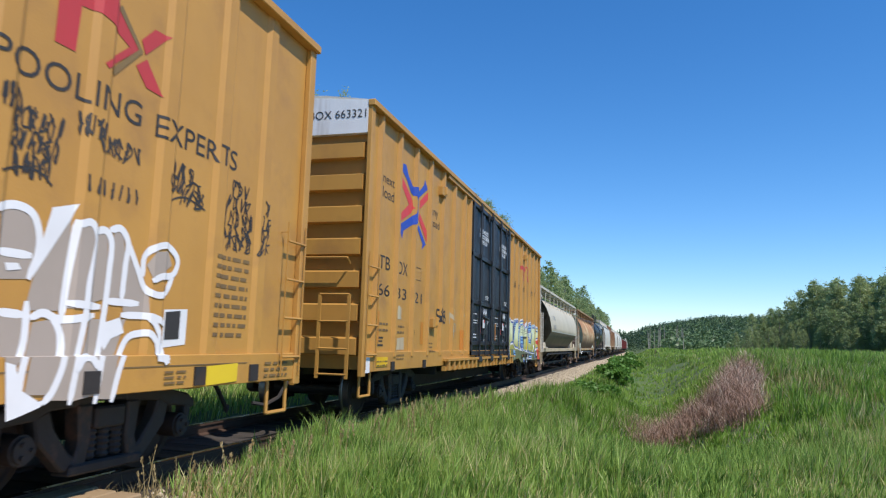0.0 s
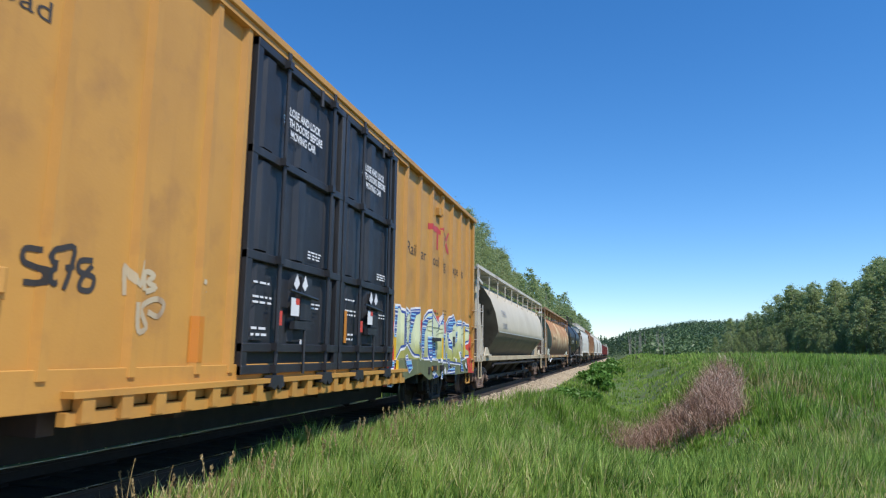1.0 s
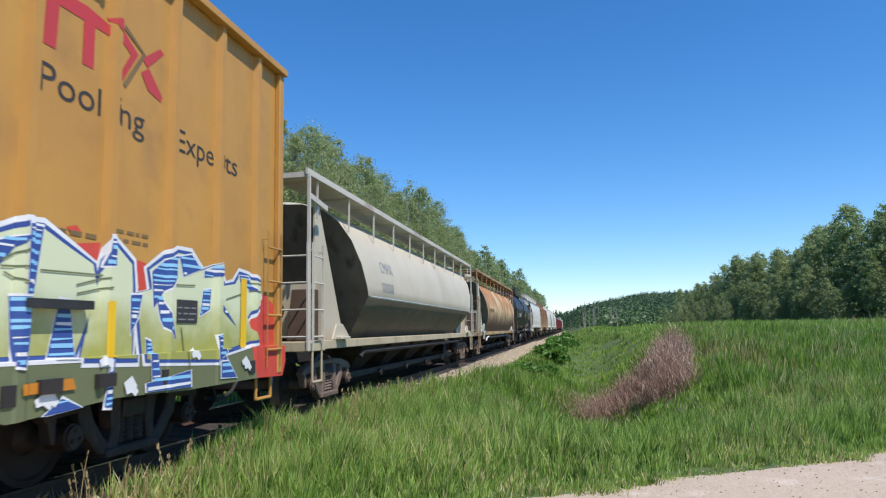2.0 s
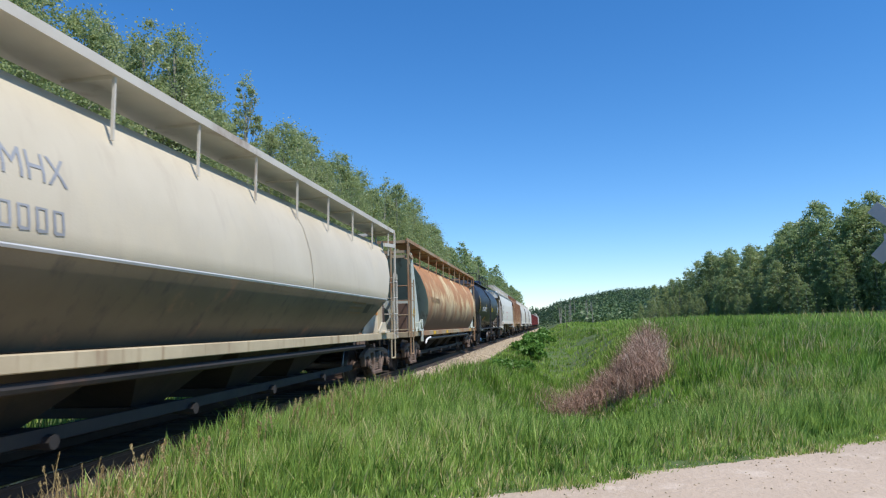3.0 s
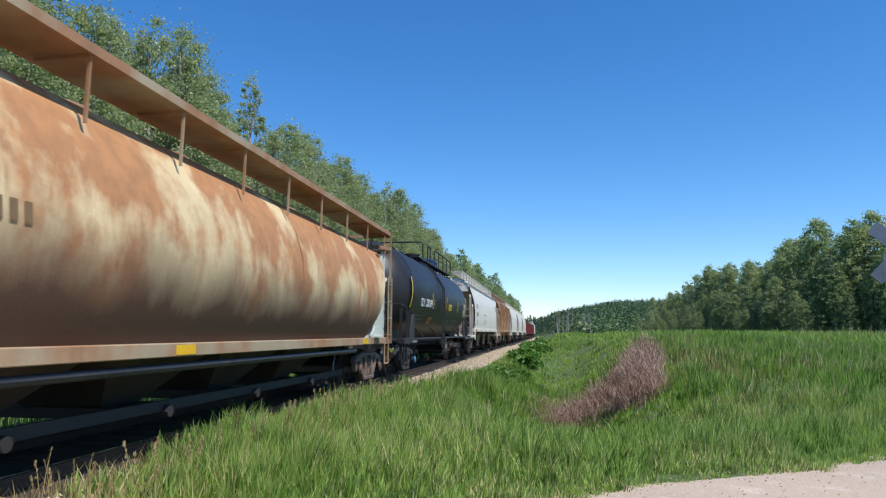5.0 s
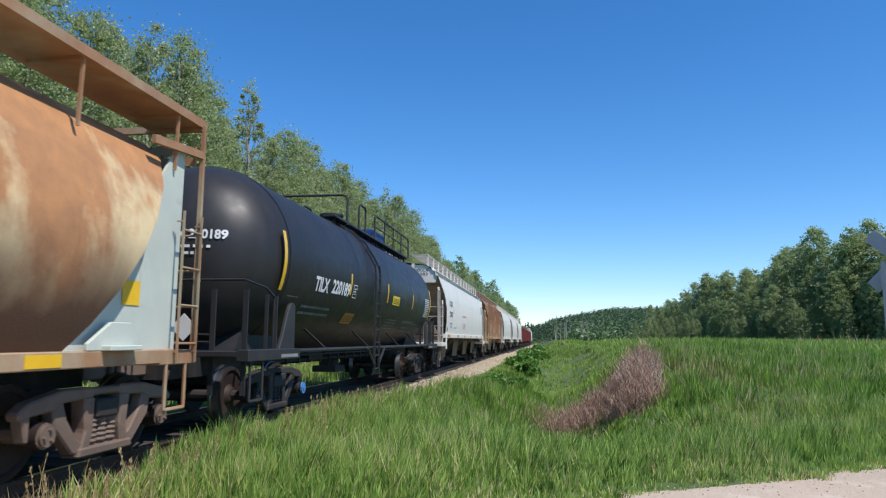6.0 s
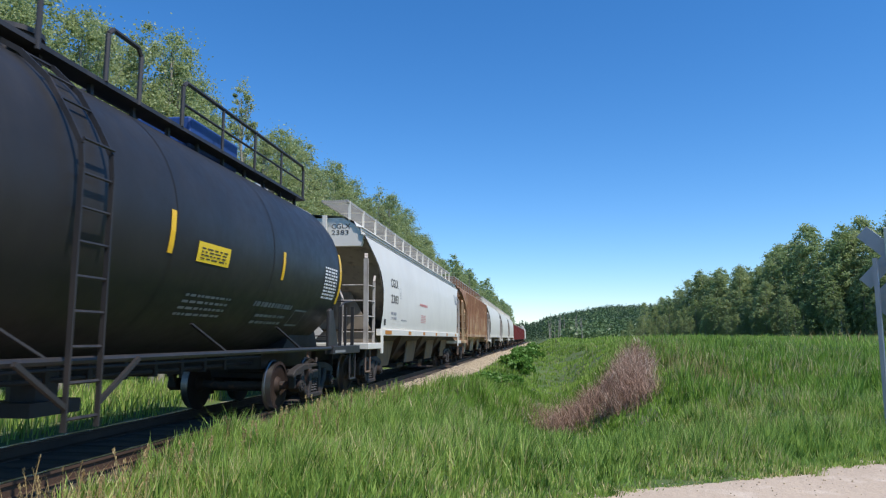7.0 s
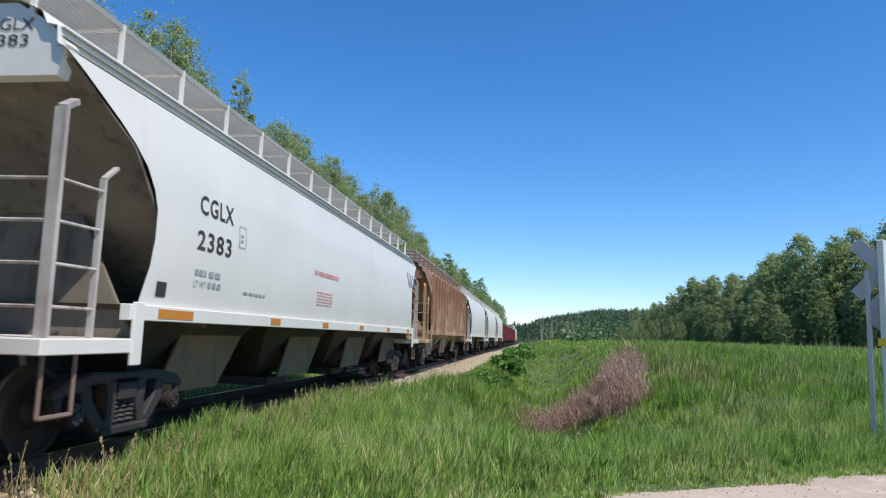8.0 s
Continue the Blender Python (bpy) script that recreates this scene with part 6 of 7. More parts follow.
        # near-black colour holds the shade beneath the car
        part("discharge_bay", bm, BAYDIRTSHADE, car)
        bm = BM()
        box(bm, -0.7, 0.7, y - 0.45, y + 0.45, 0.30, 0.42)
        rod(bm, (-1.1, y, 0.36), (1.15, y, 0.36), 0.07, 8)
        part("outlet_gate", bm, DARKSTEEL, car)
    bm = BM()
    box(bm, -0.3, 0.3, a + 0.4, b - 0.4, 0.72, 1.02)
    part("centre_sill", bm, DARKSTEEL, car)
    bm = BM()
    pipe(bm, [(1.34, a + 2.9, 0.78), (1.34, a + 3.1, 0.88), (1.34, b - 3.0, 0.88)], 0.05, 8)
    part("discharge_pipe", bm, DARKSTEEL if body is HOPPERGREY else FRAMEBLACK, car, "long pipe under the side sill")
    bm = BM()
    beam(bm, (1.05, a + 3.0, 0.42), (1.05, b - 3.0, 0.42), 0.05, 0.12)
    part("lower_rail", bm, DARKSTEEL, car)
    truck(car, a + 1.56)
    truck(car, b - 1.25)
    couplers(car, (b - a) / 2 + 0.72)
    return car


M1 = 38.45
CAR_H = round_hopper(M1, 29.8, 47.4, H1_PROFILE, (1.85, 3.05), (0.32, 2.4), HOPPERGREY, HOPPERGREY, HOPPERDUST, GALV, "cream-grey covered hopper with rounded sides, dusty and streaked", 0.45)
face_h, cuts_h = profile_face(H1_PROFILE)


def paint_h(name, bm, material, label="", lift=0.006):
    return decal(CAR_H, name, bm, face_h, (), M1, material, label, lift, cuts_h)


# highlight on the seam's ledge, drawn as a pale line
bm = BM()
stroke(bm, [(32.6, 1.955), (45.6, 1.955)], 0.035, False)
paint_h("side_seam", bm, LETTERWHITE, "weld seam along the widest line, its highlight painted pale", 0.012)
paint_h("lettering", flat_text("CMHX", 0.24, 33.5, 2.50, 0.95), GREYINK, "faded grey-blue car letters")
bm = BM()
for i in range(5):
    stroke(bm, [(33.50 + 0.19 * i, 2.10), (33.50 + 0.19 * i, 2.28), (33.60 + 0.19 * i, 2.28), (33.60 + 0.19 * i, 2.10), (33.50 + 0.19 * i, 2.10)], 0.035, False)
paint_h("stencil", bm, GREYINK, "faded grey number bars")
bm = BM()
bars(bm, 43.0, 1.6, 1.0, 0.3, 3, 5, 0.35)
bars(bm, 39.0, 1.25, 1.2, 0.12, 1, 6, 0.5)
paint_h("stencil", bm, INKDIM, "rows of small stencil data")
bm = BM()
shape(bm, [(44.15, 1.62), (44.55, 1.62), (44.55, 1.80), (44.15, 1.80)])
paint_h("data_panel", bm, INK, "small dark data panel")

M2 = 57.8
CAR_R = round_hopper(M2, 49.07, 66.7, R_PROFILE, (1.55, 2.75), (0.34, 2.1), RUSTY, PALEGREEN, RUSTFRAME, RUSTFRAME, "tan covered hopper with rounded sides, heavily rusted from the roof down")
face_r, cuts_r = profile_face(R_PROFILE)


def paint_r(name, bm, material, label="", lift=0.006):
    return decal(CAR_R, name, bm, face_r, (), M2, material, label, lift, cuts_r)


paint_r("lettering", flat_text("NAHX", 0.2, 52.0, 2.08, 0.8), INKDIM, "faded dark car lettering")
bm = BM()
for i in range(6):
    shape(bm, [(52.92 + 0.15 * i, 2.08), (53.0 + 0.15 * i, 2.08), (53.0 + 0.15 * i, 2.26), (52.92 + 0.15 * i, 2.26)])
paint_r("lettering", bm, INKDIM, "worn dark number bars")
for y in (53.2, 56.2, 64.0):
    bm = BM()
    box(bm, 1.442, 1.447, y - M2, y + 0.42 - M2, 1.02, 1.13)
    part("reflector", bm, TAPE, CAR_R, "yellow reflector on the sill")
bm = BM()
pipe(bm, [(1.5, 51.3 - M2, 0.75), (1.5, 51.45 - M2, 0.85), (1.5, 51.7 - M2, 0.9), (1.5, 52.2 - M2, 0.93)], 0.03, 8)
part("pipe_elbow", bm, LETTERWHITE, CAR_R, "white capped pipe elbow")

# ---- tank car ----
MT = 76.05
TZ, TR = 2.55, 1.52


def tank_x(y, z):
    return math.sqrt(max(TR * TR - (z - TZ) ** 2, 0.0))


TCUTS = [TZ + TR * math.sin(radians(a)) for a in range(-70, 71, 6)]
CAR_T = new_car("tank_car", MT, "glossy black tank car with white lettering and yellow stripes", "tank car")
bm = BM()
k = 64
rings = []
ends = [(-7.75, 0.02), (-7.72, 0.45), (-7.60, 0.85), (-7.38, 1.18), (-7.10, 1.38), (-6.78, 1.49), (-6.6, TR)]
for y, r in ends + [(-y, r) for y, r in ends[::-1]]:
    rings.append([(r * math.cos(6.28319 * i / k), y, TZ + r * math.sin(6.28319 * i / k)) for i in range(k)])
loft(bm, rings)
part("tank", bm, TANKBLACK, CAR_T, "glossy black tank shell", smooth=50)
for y in (-6.62, -2.6, 0.35, 3.2, 6.62):
    bm = BM()
    loft(bm, [[((TR + 0.005) * math.cos(6.28319 * i / k), yy, TZ + (TR + 0.005) * math.sin(6.28319 * i / k)) for i in range(k)] for yy in (y - 0.02, y + 0.02)], caps=False)
    part("weld_seam", bm, TANKBLACK, CAR_T, smooth=50)


def paint_t(name, bm, material, label="", lift=0.007):
    return decal(CAR_T, name, bm, tank_x, (), MT, material, label, lift, TCUTS)


paint_t("lettering", flat_text("TILX", 0.24, 70.70, 2.13, 0.78, bold=0.012), LETTERWHITE, "bold white car letters")
paint_t("lettering", flat_text("220189", 0.24, 71.68, 2.15, 1.18, bold=0.012), LETTERWHITE, "bold white car number")
for y, z0, z1, w in ((69.14, 2.02, 2.95, 0.12), (72.86, 2.18, 2.62, 0.10), (76.25, 2.20, 2.68, 0.10), (79.6, 2.18, 2.62, 0.10), (82.68, 1.95, 2.95, 0.12)):
    bm = BM()
    shape(bm, [(y, z0), (y + w, z0), (y + w, z1), (y, z1)])
    paint_t("stripe", bm, TAPE, "yellow reflector stripe")
for y, z, w, h in ((76.9, 2.18, 0.85, 0.24), (73.1, 1.60, 0.72, 0.22)):
    bm = BM()
    shape(bm, [(y, z), (y + w, z), (y + w, z + h), (y, z + h)])
    paint_t("placard", bm, SIGNYELLOW if y > 76 else ORANGE, "yellow placard with small print" if y > 76 else "dull orange placard")
    bm = BM()
    bars(bm, y + 0.08, z + 0.04, w - 0.16, h - 0.08, 4, 11, 0.4)
    paint_t("placard_print", bm, INK, "", 0.010)
bm = BM()
stroke(bm, [(73.10, 2.14), (73.38, 2.14), (73.38, 2.40), (73.10, 2.40), (73.10, 2.14)], 0.02, False)
bars(bm, 73.16, 2.2, 0.16, 0.16, 3, 3, 0.5)
paint_t("data_panel", bm, LETTERWHITE, "white outlined data panel")
bm = BM()
bars(bm, 70.4, 1.70, 1.6, 0.22, 2, 12, 0.4)
bars(bm, 77.0, 1.55, 1.2, 0.3, 4, 13, 0.4)
bars(bm, 79.0, 1.75, 1.6, 0.14, 1, 14, 0.5)
bars(bm, 79.3, 1.50, 1.2, 0.2, 2, 15, 0.4)
stroke(bm, [(80.8, 1.5), (81.35, 1.5), (81.35, 1.75), (80.8, 1.75), (80.8, 1.5)], 0.03, False)
bars(bm, 69.6, 1.95, 0.5, 0.02, 1, 16, 0.9)
paint_t("stencil", bm, LETTERDIM, "rows of small dirty white stencils")
bm = BM()
bars(bm, 81.75, 2.02, 0.75, 0.62, 10, 18, 0.55)
paint_t("stencil", bm, LETTERWHITE, "dense white data table near the tank end")
# small marks on the near head
bm = flat_text("TILX 220189", 0.13, -0.05, 2.72, 0.95, bold=0.006)
bars(bm, 0.1, 2.58, 0.6, 0.05, 1, 5, 0.8)
bars(bm, 0.1, 2.48, 0.45, 0.05, 1, 6, 0.8)
hy, hr = [e[0] for e in ends], [e[1] for e in ends]
for v in bm.verts:
    r = math.hypot(v.co.y, v.co.z - TZ)
    v.co = Vector((v.co.y, float(np.interp(r, hr, hy)) - 0.02, v.co.z))
part("head_lettering", bm, LETTERWHITE, CAR_T, "small white car number on the tank head")
for s in (-1, 1):
    # stub sills, end platforms and grab rails
    a = s * 8.15
    bm = BM()
    box(bm, -0.35, 0.35, min(a, s * 5.6), max(a, s * 5.6), 0.70, 1.06)
    loft(bm, [[(x, s * 5.2, 1.05), (x, s * 7.2, 1.05), (x, s * 6.9, 1.55), (x, s * 5.6, 1.35)][::s] for x in (-0.9, 0.9)])
    part("stub_sill", bm, FRAMEBLACK, CAR_T)
    bm = BM()
    box(bm, -1.45, 1.50, min(a, s * 7.6), max(a, s * 7.6), 1.02, 1.10)
    box(bm, 1.38, 1.56, min(s * 8.15, s * 6.2), max(s * 8.15, s * 6.2), 0.96, 1.12)
    soften(bm, 0.01)
    part("end_platform", bm, FRAMEBLACK, CAR_T)
    bm = BM()
    y = s * 8.0
    pipe(bm, [(1.42, s * 7.0, 1.1), (1.42, s * 7.0, 1.9), (1.42, s * 7.35, 2.02), (1.40, y, 2.08), (-1.40, y, 2.08), (-1.42, y, 1.1)], 0.018)
    for x in (0.95, 1.42):
        beam(bm, (x, y, 0.5), (x, y, 1.95), 0.07, 0.03)
    for yy in (7.0, 7.35):
        beam(bm, (1.45, s * yy, 1.05), (1.45, s * yy, 1.92), 0.05, 0.025)
    for z in (1.22, 1.32):
        pipe(bm, [(-1.4, y, z), (0.95, y, z)], 0.014)
    part("grab_rail", bm, FRAMEBLACK, CAR_T, "black end hand rails")
    bm = BM()
    slab(bm, [(s * 6.2, 1.1), (s * 6.85, 1.1), (s * 6.72, 1.30), (s * 6.50, 1.72), (s * 6.42, 1.82), (s * 6.30, 1.85), (s * 6.2, 1.80)][::s], 1.40, 1.46)
    soften(bm, 0.01)
    part("bracket_plate", bm, FRAMEBLACK, CAR_T)
    bm = BM()
    box(bm, 1.561, 1.565, min(s * 6.3, s * 7.0), max(s * 6.3, s * 7.0), 0.99, 1.04)
    part("sill_label", bm, LETTERDIM, CAR_T)
    stirrup(CAR_T, 1.5, s * 7.75, 0.42, 0.42, 0.98, FRAMEBLACK)
    bm = BM()
    cz = 1.42
    c0 = s * 8.06
    loft(bm, [[(0.55 + 0.19 * math.cos(q), yy, cz + 0.19 * math.sin(q)) for q in (0, 1.5708, 3.14159, 4.71239)] for yy in (c0 - 0.006, c0 + 0.006)])
    part("hazard_placard", bm, PAPER, CAR_T, "white diamond hazard placard")
    tr = truck(CAR_T, s * 6.2, end="_dark")
    if s < 0:
        bm = BM()
        rod(bm, (1.296, 0.89, RADIUS), (1.325, 0.89, RADIUS), 0.10, 14)
        rod(bm, (1.325, 0.89, RADIUS), (1.335, 0.89, RADIUS), 0.045, 10)
        part("bearing_cap", bm, BLUE, tr, "pale blue bearing cap")
bm = BM()
pipe(bm, [(1.50, -6.3, 1.08), (1.50, 6.3, 1.08)], 0.035, 8)
for y in (-4.6, -1.5, 1.8, 4.6):
    beam(bm, (1.48, y, 1.08), (1.22, y - 0.5, 1.45), 0.06, 0.02)
part("side_hand_rail", bm, FRAMEBLACK, CAR_T, "long black hand rail below the tank")
bm = BM()
for y in np.arange(-4.2, 4.3, 0.7):
    box(bm, -0.3, 0.3, y, y + 0.08, 0.75, 1.05)
pipe(bm, [(0.25, -5.4, 0.82), (0.25, 5.4, 0.82)], 0.03)
pipe(bm, [(0.6, -5.0, 0.95), (0.6, 5.0, 0.95)], 0.02)
rod(bm, (0.2, -2.2, 0.88), (0.2, -1.3, 0.88), 0.12, 12)
part("brake_rigging", bm, DARKSTEEL, CAR_T, "dark brake pipes under the tank")
bm = BM()
rod(bm, (0, 0.2, 0.6), (0, 0.2, 1.1), 0.25, 12)
box(bm, -0.3, 0.3, -0.2, 0.6, 0.45, 0.6)
part("bottom_outlet", bm, DARKSTEEL, CAR_T)
bm = BM()            # ladder up the side to the dome platform
L0, L1 = 74.62 - MT, 75.05 - MT
arc = [(1.60, 0.5), (1.60, 1.2), (1.60, 2.75), (1.58, 2.95)] + [((TR + 0.06) * math.cos(radians(q)), TZ + (TR + 0.06) * math.sin(radians(q))) for q in (25, 40, 55, 68)]
for y in (L0, L1):
    for p, q in zip(arc, arc[1:]):
        beam(bm, (p[0], y, p[1]), (q[0], y, q[1]), 0.05, 0.02, (0, 1, 0))
for i in range(9):
    z = 0.6 + 0.30 * i
    rod(bm, (1.60, L0, z), (1.60, L1, z), 0.016, 6)
for q in (32, 44, 56, 66):
    rod(bm, ((TR + 0.06) * math.cos(radians(q)), L0, TZ + (TR + 0.06) * math.sin(radians(q))), ((TR + 0.06) * math.cos(radians(q)), L1, TZ + (TR + 0.06) * math.sin(radians(q))), 0.014, 6)
beam(bm, (1.60, L0 - 0.6, 1.08), (1.60, L0, 0.7), 0.04)
beam(bm, (1.60, L1 + 0.6, 1.08), (1.60, L1, 0.7), 0.04)
part("side_ladder", bm, FRAMEBLACK, CAR_T, "black ladder up the tank side")
D1 = 82.6 - MT
bm = BM()
for x in (-0.62, 0.62):
    beam(bm, (x, 74.0 - MT, 4.08), (x, D1, 4.08), 0.30, 0.05)
    for y in np.arange(74.4 - MT, D1, 0.8):
        beam(bm, (x, y, 3.85), (x, y, 4.08), 0.05)
part("dome_platform", bm, FRAMEBLACK, CAR_T, "black roof walkway")
bm = BM()
for s in (-1, 1):
    x = s * 0.76
    for y0_, y1_, zt in ((76.05, 76.7, 4.74), (77.7, 82.5, 4.74)):
        pipe(bm, [(x, y0_ - MT, 4.1), (x, y0_ - MT, zt - 0.08), (x, y0_ + 0.08 - MT, zt), (x, y1_ - 0.08 - MT, zt), (x, y1_ - MT, zt - 0.08), (x, y1_ - MT, 4.05)], 0.03, 6)
    pipe(bm, [(x, 77.7 - MT, 4.42), (x, 82.5 - MT, 4.42)], 0.02)
    for y in (78.9, 80.1, 81.3):
        pipe(bm, [(x, y - MT, 4.08), (x, y - MT, 4.74)], 0.024)
part("safety_rail", bm, FRAMEBLACK, CAR_T, "black safety rails round the dome")
bm = BM()
pipe(bm, [(0.76, 75.0 - MT, 4.02), (0.76, 75.0 - MT, 4.66), (0.72, 75.0 - MT, 4.73), (0.64, 75.0 - MT, 4.76), (-0.9, 75.0 - MT, 4.76), (-0.9, 75.0 - MT, 3.75)], 0.03, 8)
part("end_hoop", bm, FRAMEBLACK, CAR_T, "black hoop rail across the tank top")
bm = BM()
rod(bm, (0.3, 75.2 - MT, 3.90), (0.3, 75.2 - MT, 4.26), 0.26, 20)
rod(bm, (0.3, 75.2 - MT, 4.26), (0.3, 75.2 - MT, 4.31), 0.30, 20)
part("manway", bm, FRAMEBLACK, CAR_T, "black round manway lid")
bm = BM()
box(bm, -0.3, 0.55, 78.3 - MT, 79.9 - MT, 3.98, 4.46)
soften(bm, 0.03)
part("valve_housing", bm, BLUEBOX, CAR_T, "dark blue valve housing")
bm = BM()
rod(bm, (0.3, 81.6 - MT, 4.0), (0.3, 81.6 - MT, 4.2), 0.2, 14)
part("vent_valve", bm, LETTERWHITE, CAR_T, "white vent valve")
couplers(CAR_T, 8.85)


# ---- white hoppers with straight sides over V bays ----
W_PROFILE = [(0.0, 4.22), (0.9, 4.14), (1.18, 4.02), (1.24, 3.90), (1.34, 3.88), (1.36, 3.72), (1.46, 3.66), (1.485, 3.52), (1.51, 3.38), (1.535, 3.24), (1.56, 3.08), (1.575, 2.9), (1.585, 2.7), (1.60, 2.5), (1.60, 2.2), (1.60, 1.9), (1.585, 1.7), (1.57, 1.50)]


def bay_hopper(middle, y0, y1, label, body, dirty, bays, profile=W_PROFILE, ribs=0, detail=True):
    car = new_car("covered_hopper", middle, label, "hopper car")
    a, b = y0 - middle, y1 - middle
    half = profile + [(-x, z) for x, z in profile[::-1] if x > 0]
    ztop, zlow = profile[0][1], profile[-1][1]

    def ends(e, sg):
        """The end: upright header at the roof, then cut back to the slope."""
        out = []
        for x, z in half:
            s = float(np.interp(z, [1.5, 1.9, 2.2, 2.5, 2.7, 2.9, 3.08, 3.24, 3.38, 3.52, 3.66], [1.38, 1.50, 1.56, 1.56, 1.50, 1.36, 1.14, 0.90, 0.66, 0.42, 0.15]))
            out.append((x, e + sg * s, z))
        return out
    bm = BM()
    loft(bm, [ends(a, 1), ends(b, -1)], caps=False)
    part("side_shell", bm, body, car, smooth=35)
    for s in (-1, 1):
        bm = BM()
        box(bm, min(s * 1.5, s * 1.62), max(s * 1.5, s * 1.62), a + 1.2, b - 1.2, 1.34, 1.50)
        soften(bm, 0.008)
        part("side_sill", bm, body, car)
        if ribs:
            for i in range(ribs):
                y = a + 1.55 + (b - a - 3.1) * i / (ribs - 1)
                bm = BM()
                beam(bm, (s * 1.60, y, 1.5), (s * 1.60, y, 3.7), 0.09, 0.10, (1, 0, 0))
                part("side_rib", bm, body, car)
        if detail:                # stepped mouldings below the roof edge
            for z0, z1, x0 in ((3.87, 3.885, 1.37), (3.79, 3.805, 1.385), (3.70, 3.715, 1.42)):
                bm = BM()
                box(bm, min(s * 1.30, s * x0), max(s * 1.30, s * x0), a + 0.2, b - 0.2, z0, z1)
                part("roof_moulding", bm, MESHGREY, car, "grey moulding below the roof edge")
    # V bays under the sides
    n = bays
    span = (b - a - 2.8) / n
    bm = BM()
    for i in range(n):
        c = a + 1.4 + span * (i + 0.5)
        loft(bm, [[(-1.40, c - span * 0.5, 1.50), (1.40, c - span * 0.5, 1.50), (1.40, c + span * 0.5, 1.50), (-1.40, c + span * 0.5, 1.50)],
                  [(-0.55, c - 0.35, 0.45), (0.55, c - 0.35, 0.45), (0.55, c + 0.35, 0.45), (-0.55, c + 0.35, 0.45)]])
    # the white cars' bay colour holds soil and the shade under the sides
    pieces("discharge_bay", bm, BAYDIRTSHADE if dirty is WHITEDIRTY else dirty, car, "soiled, shaded V-shaped discharge bay")
    for i in range(n):
        c = a + 1.4 + span * (i + 0.5)
        bm = BM()
        box(bm, -0.85, 0.85, c - 0.5, c + 0.5, 0.32, 0.46)
        part("outlet_gate", bm, DARKSTEEL, car)
        # slanted sheet, on white cars coloured paler for the sun on the bay
        bm = BM()
        slab(bm, [(c - 0.02 * span, 1.45), (c + span * 0.46, 1.45), (c + 0.2 * span, 0.5), (c - 0.2 * span, 0.5)], 1.12, 1.15)
        part("bay_side_sheet", bm, BAYSUNLIT if dirty is WHITEDIRTY else dirty, car, "paler soiled side sheet of a bay, coloured as sunlit")
    bm = BM()
    box(bm, -0.3, 0.3, a + 0.2, b - 0.2, 0.74, 1.04)
    part("centre_sill", bm, DARKSTEEL, car)
    for e, sg in ((a, 1), (b, -1)):
        # end header and slope sheet
        bm = BM()
        loft(bm, [[(x, e + sg * q, z) for x, z in [(-1.34, 3.44), (1.34, 3.44), (1.42, 3.72), (1.24, 3.92), (0.9, 4.12), (-0.9, 4.12), (-1.24, 3.92), (-1.42, 3.72)]] for q in (0.2, 0.36)])
        part("end_header", bm, body, car, "painted header plate of the end")
        bm = BM()
        loft(bm, [[(-1.44, e + sg * 0.25, 3.6), (1.44, e + sg * 0.25, 3.6), (1.44, e + sg * 0.31, 3.6), (-1.44, e + sg * 0.31, 3.6)], [(-1.55, e + sg * 1.12, 3.06), (1.55, e + sg * 1.12, 3.06), (1.55, e + sg * 1.18, 3.06), (-1.55, e + sg * 1.18, 3.06)], [(-1.56, e + sg * 1.58, 2.5), (1.56, e + sg * 1.58, 2.5), (1.56, e + sg * 1.64, 2.5), (-1.56, e + sg * 1.64, 2.5)], [(-1.54, e + sg * 2.9, 1.3), (1.54, e + sg * 2.9, 1.3), (1.54, e + sg * 2.96, 1.3), (-1.54, e + sg * 2.96, 1.3)]])
        # on white cars the sheet's colour holds soil and the end's shade
        part("slope_sheet", bm, SLOPEDIRTSHADE if dirty is WHITEDIRTY else dirty, car, "soiled, shaded sloping end sheet")
        bm = BM()
        loft(bm, [[(-1.5, e + sg * 1.45, 1.15), (1.5, e + sg * 1.45, 1.15), (1.5, e + sg * 1.5, 1.15), (-1.5, e + sg * 1.5, 1.15)], [(-0.7, e + sg * 1.62, 2.45), (0.7, e + sg * 1.62, 2.45), (0.7, e + sg * 1.66, 2.45), (-0.7, e + sg * 1.66, 2.45)]])
        part("bolster_web", bm, SLOPEDIRTSHADE if dirty is WHITEDIRTY else dirty, car)
        bm = BM()
        box(bm, -1.45, 1.62, min(e, e + sg * 1.35), max(e, e + sg * 1.35), 1.02, 1.16)
        soften(bm, 0.01)
        part("end_sill", bm, body, car)
        bm = BM()
        slab(bm, [(e + sg * 1.25, 0.9), (e + sg * 1.42, 0.9), (e + sg * 1.42, 1.52), (e + sg * 1.25, 1.52)][::sg], 1.60, 1.64)
        soften(bm, 0.008)
        part("sill_end_plate", bm, body, car)
        bm = BM()
        beam(bm, (1.52, e + sg * 0.12, 1.1), (1.50, e + sg * 0.12, 3.12), 0.11, 0.05)
        beam(bm, (1.50, e + sg * 0.12, 3.12), (1.44, e + sg * 0.35, 3.25), 0.08, 0.05)
        beam(bm, (1.56, e + sg * 0.68, 1.1), (1.56, e + sg * 0.68, 2.62), 0.06, 0.03)
        beam(bm, (1.56, e + sg * 0.68, 2.62), (1.52, e + sg * 0.92, 2.78), 0.05, 0.03)
        for i in range(4):
            z = 1.42 + 0.36 * i
            rod(bm, (1.54, e + sg * 0.12, z), (1.57, e + sg * 0.68, z), 0.016, 6)
            rod(bm, (0.95, e + sg * 0.1, z), (1.52, e + sg * 0.12, z), 0.016, 6)
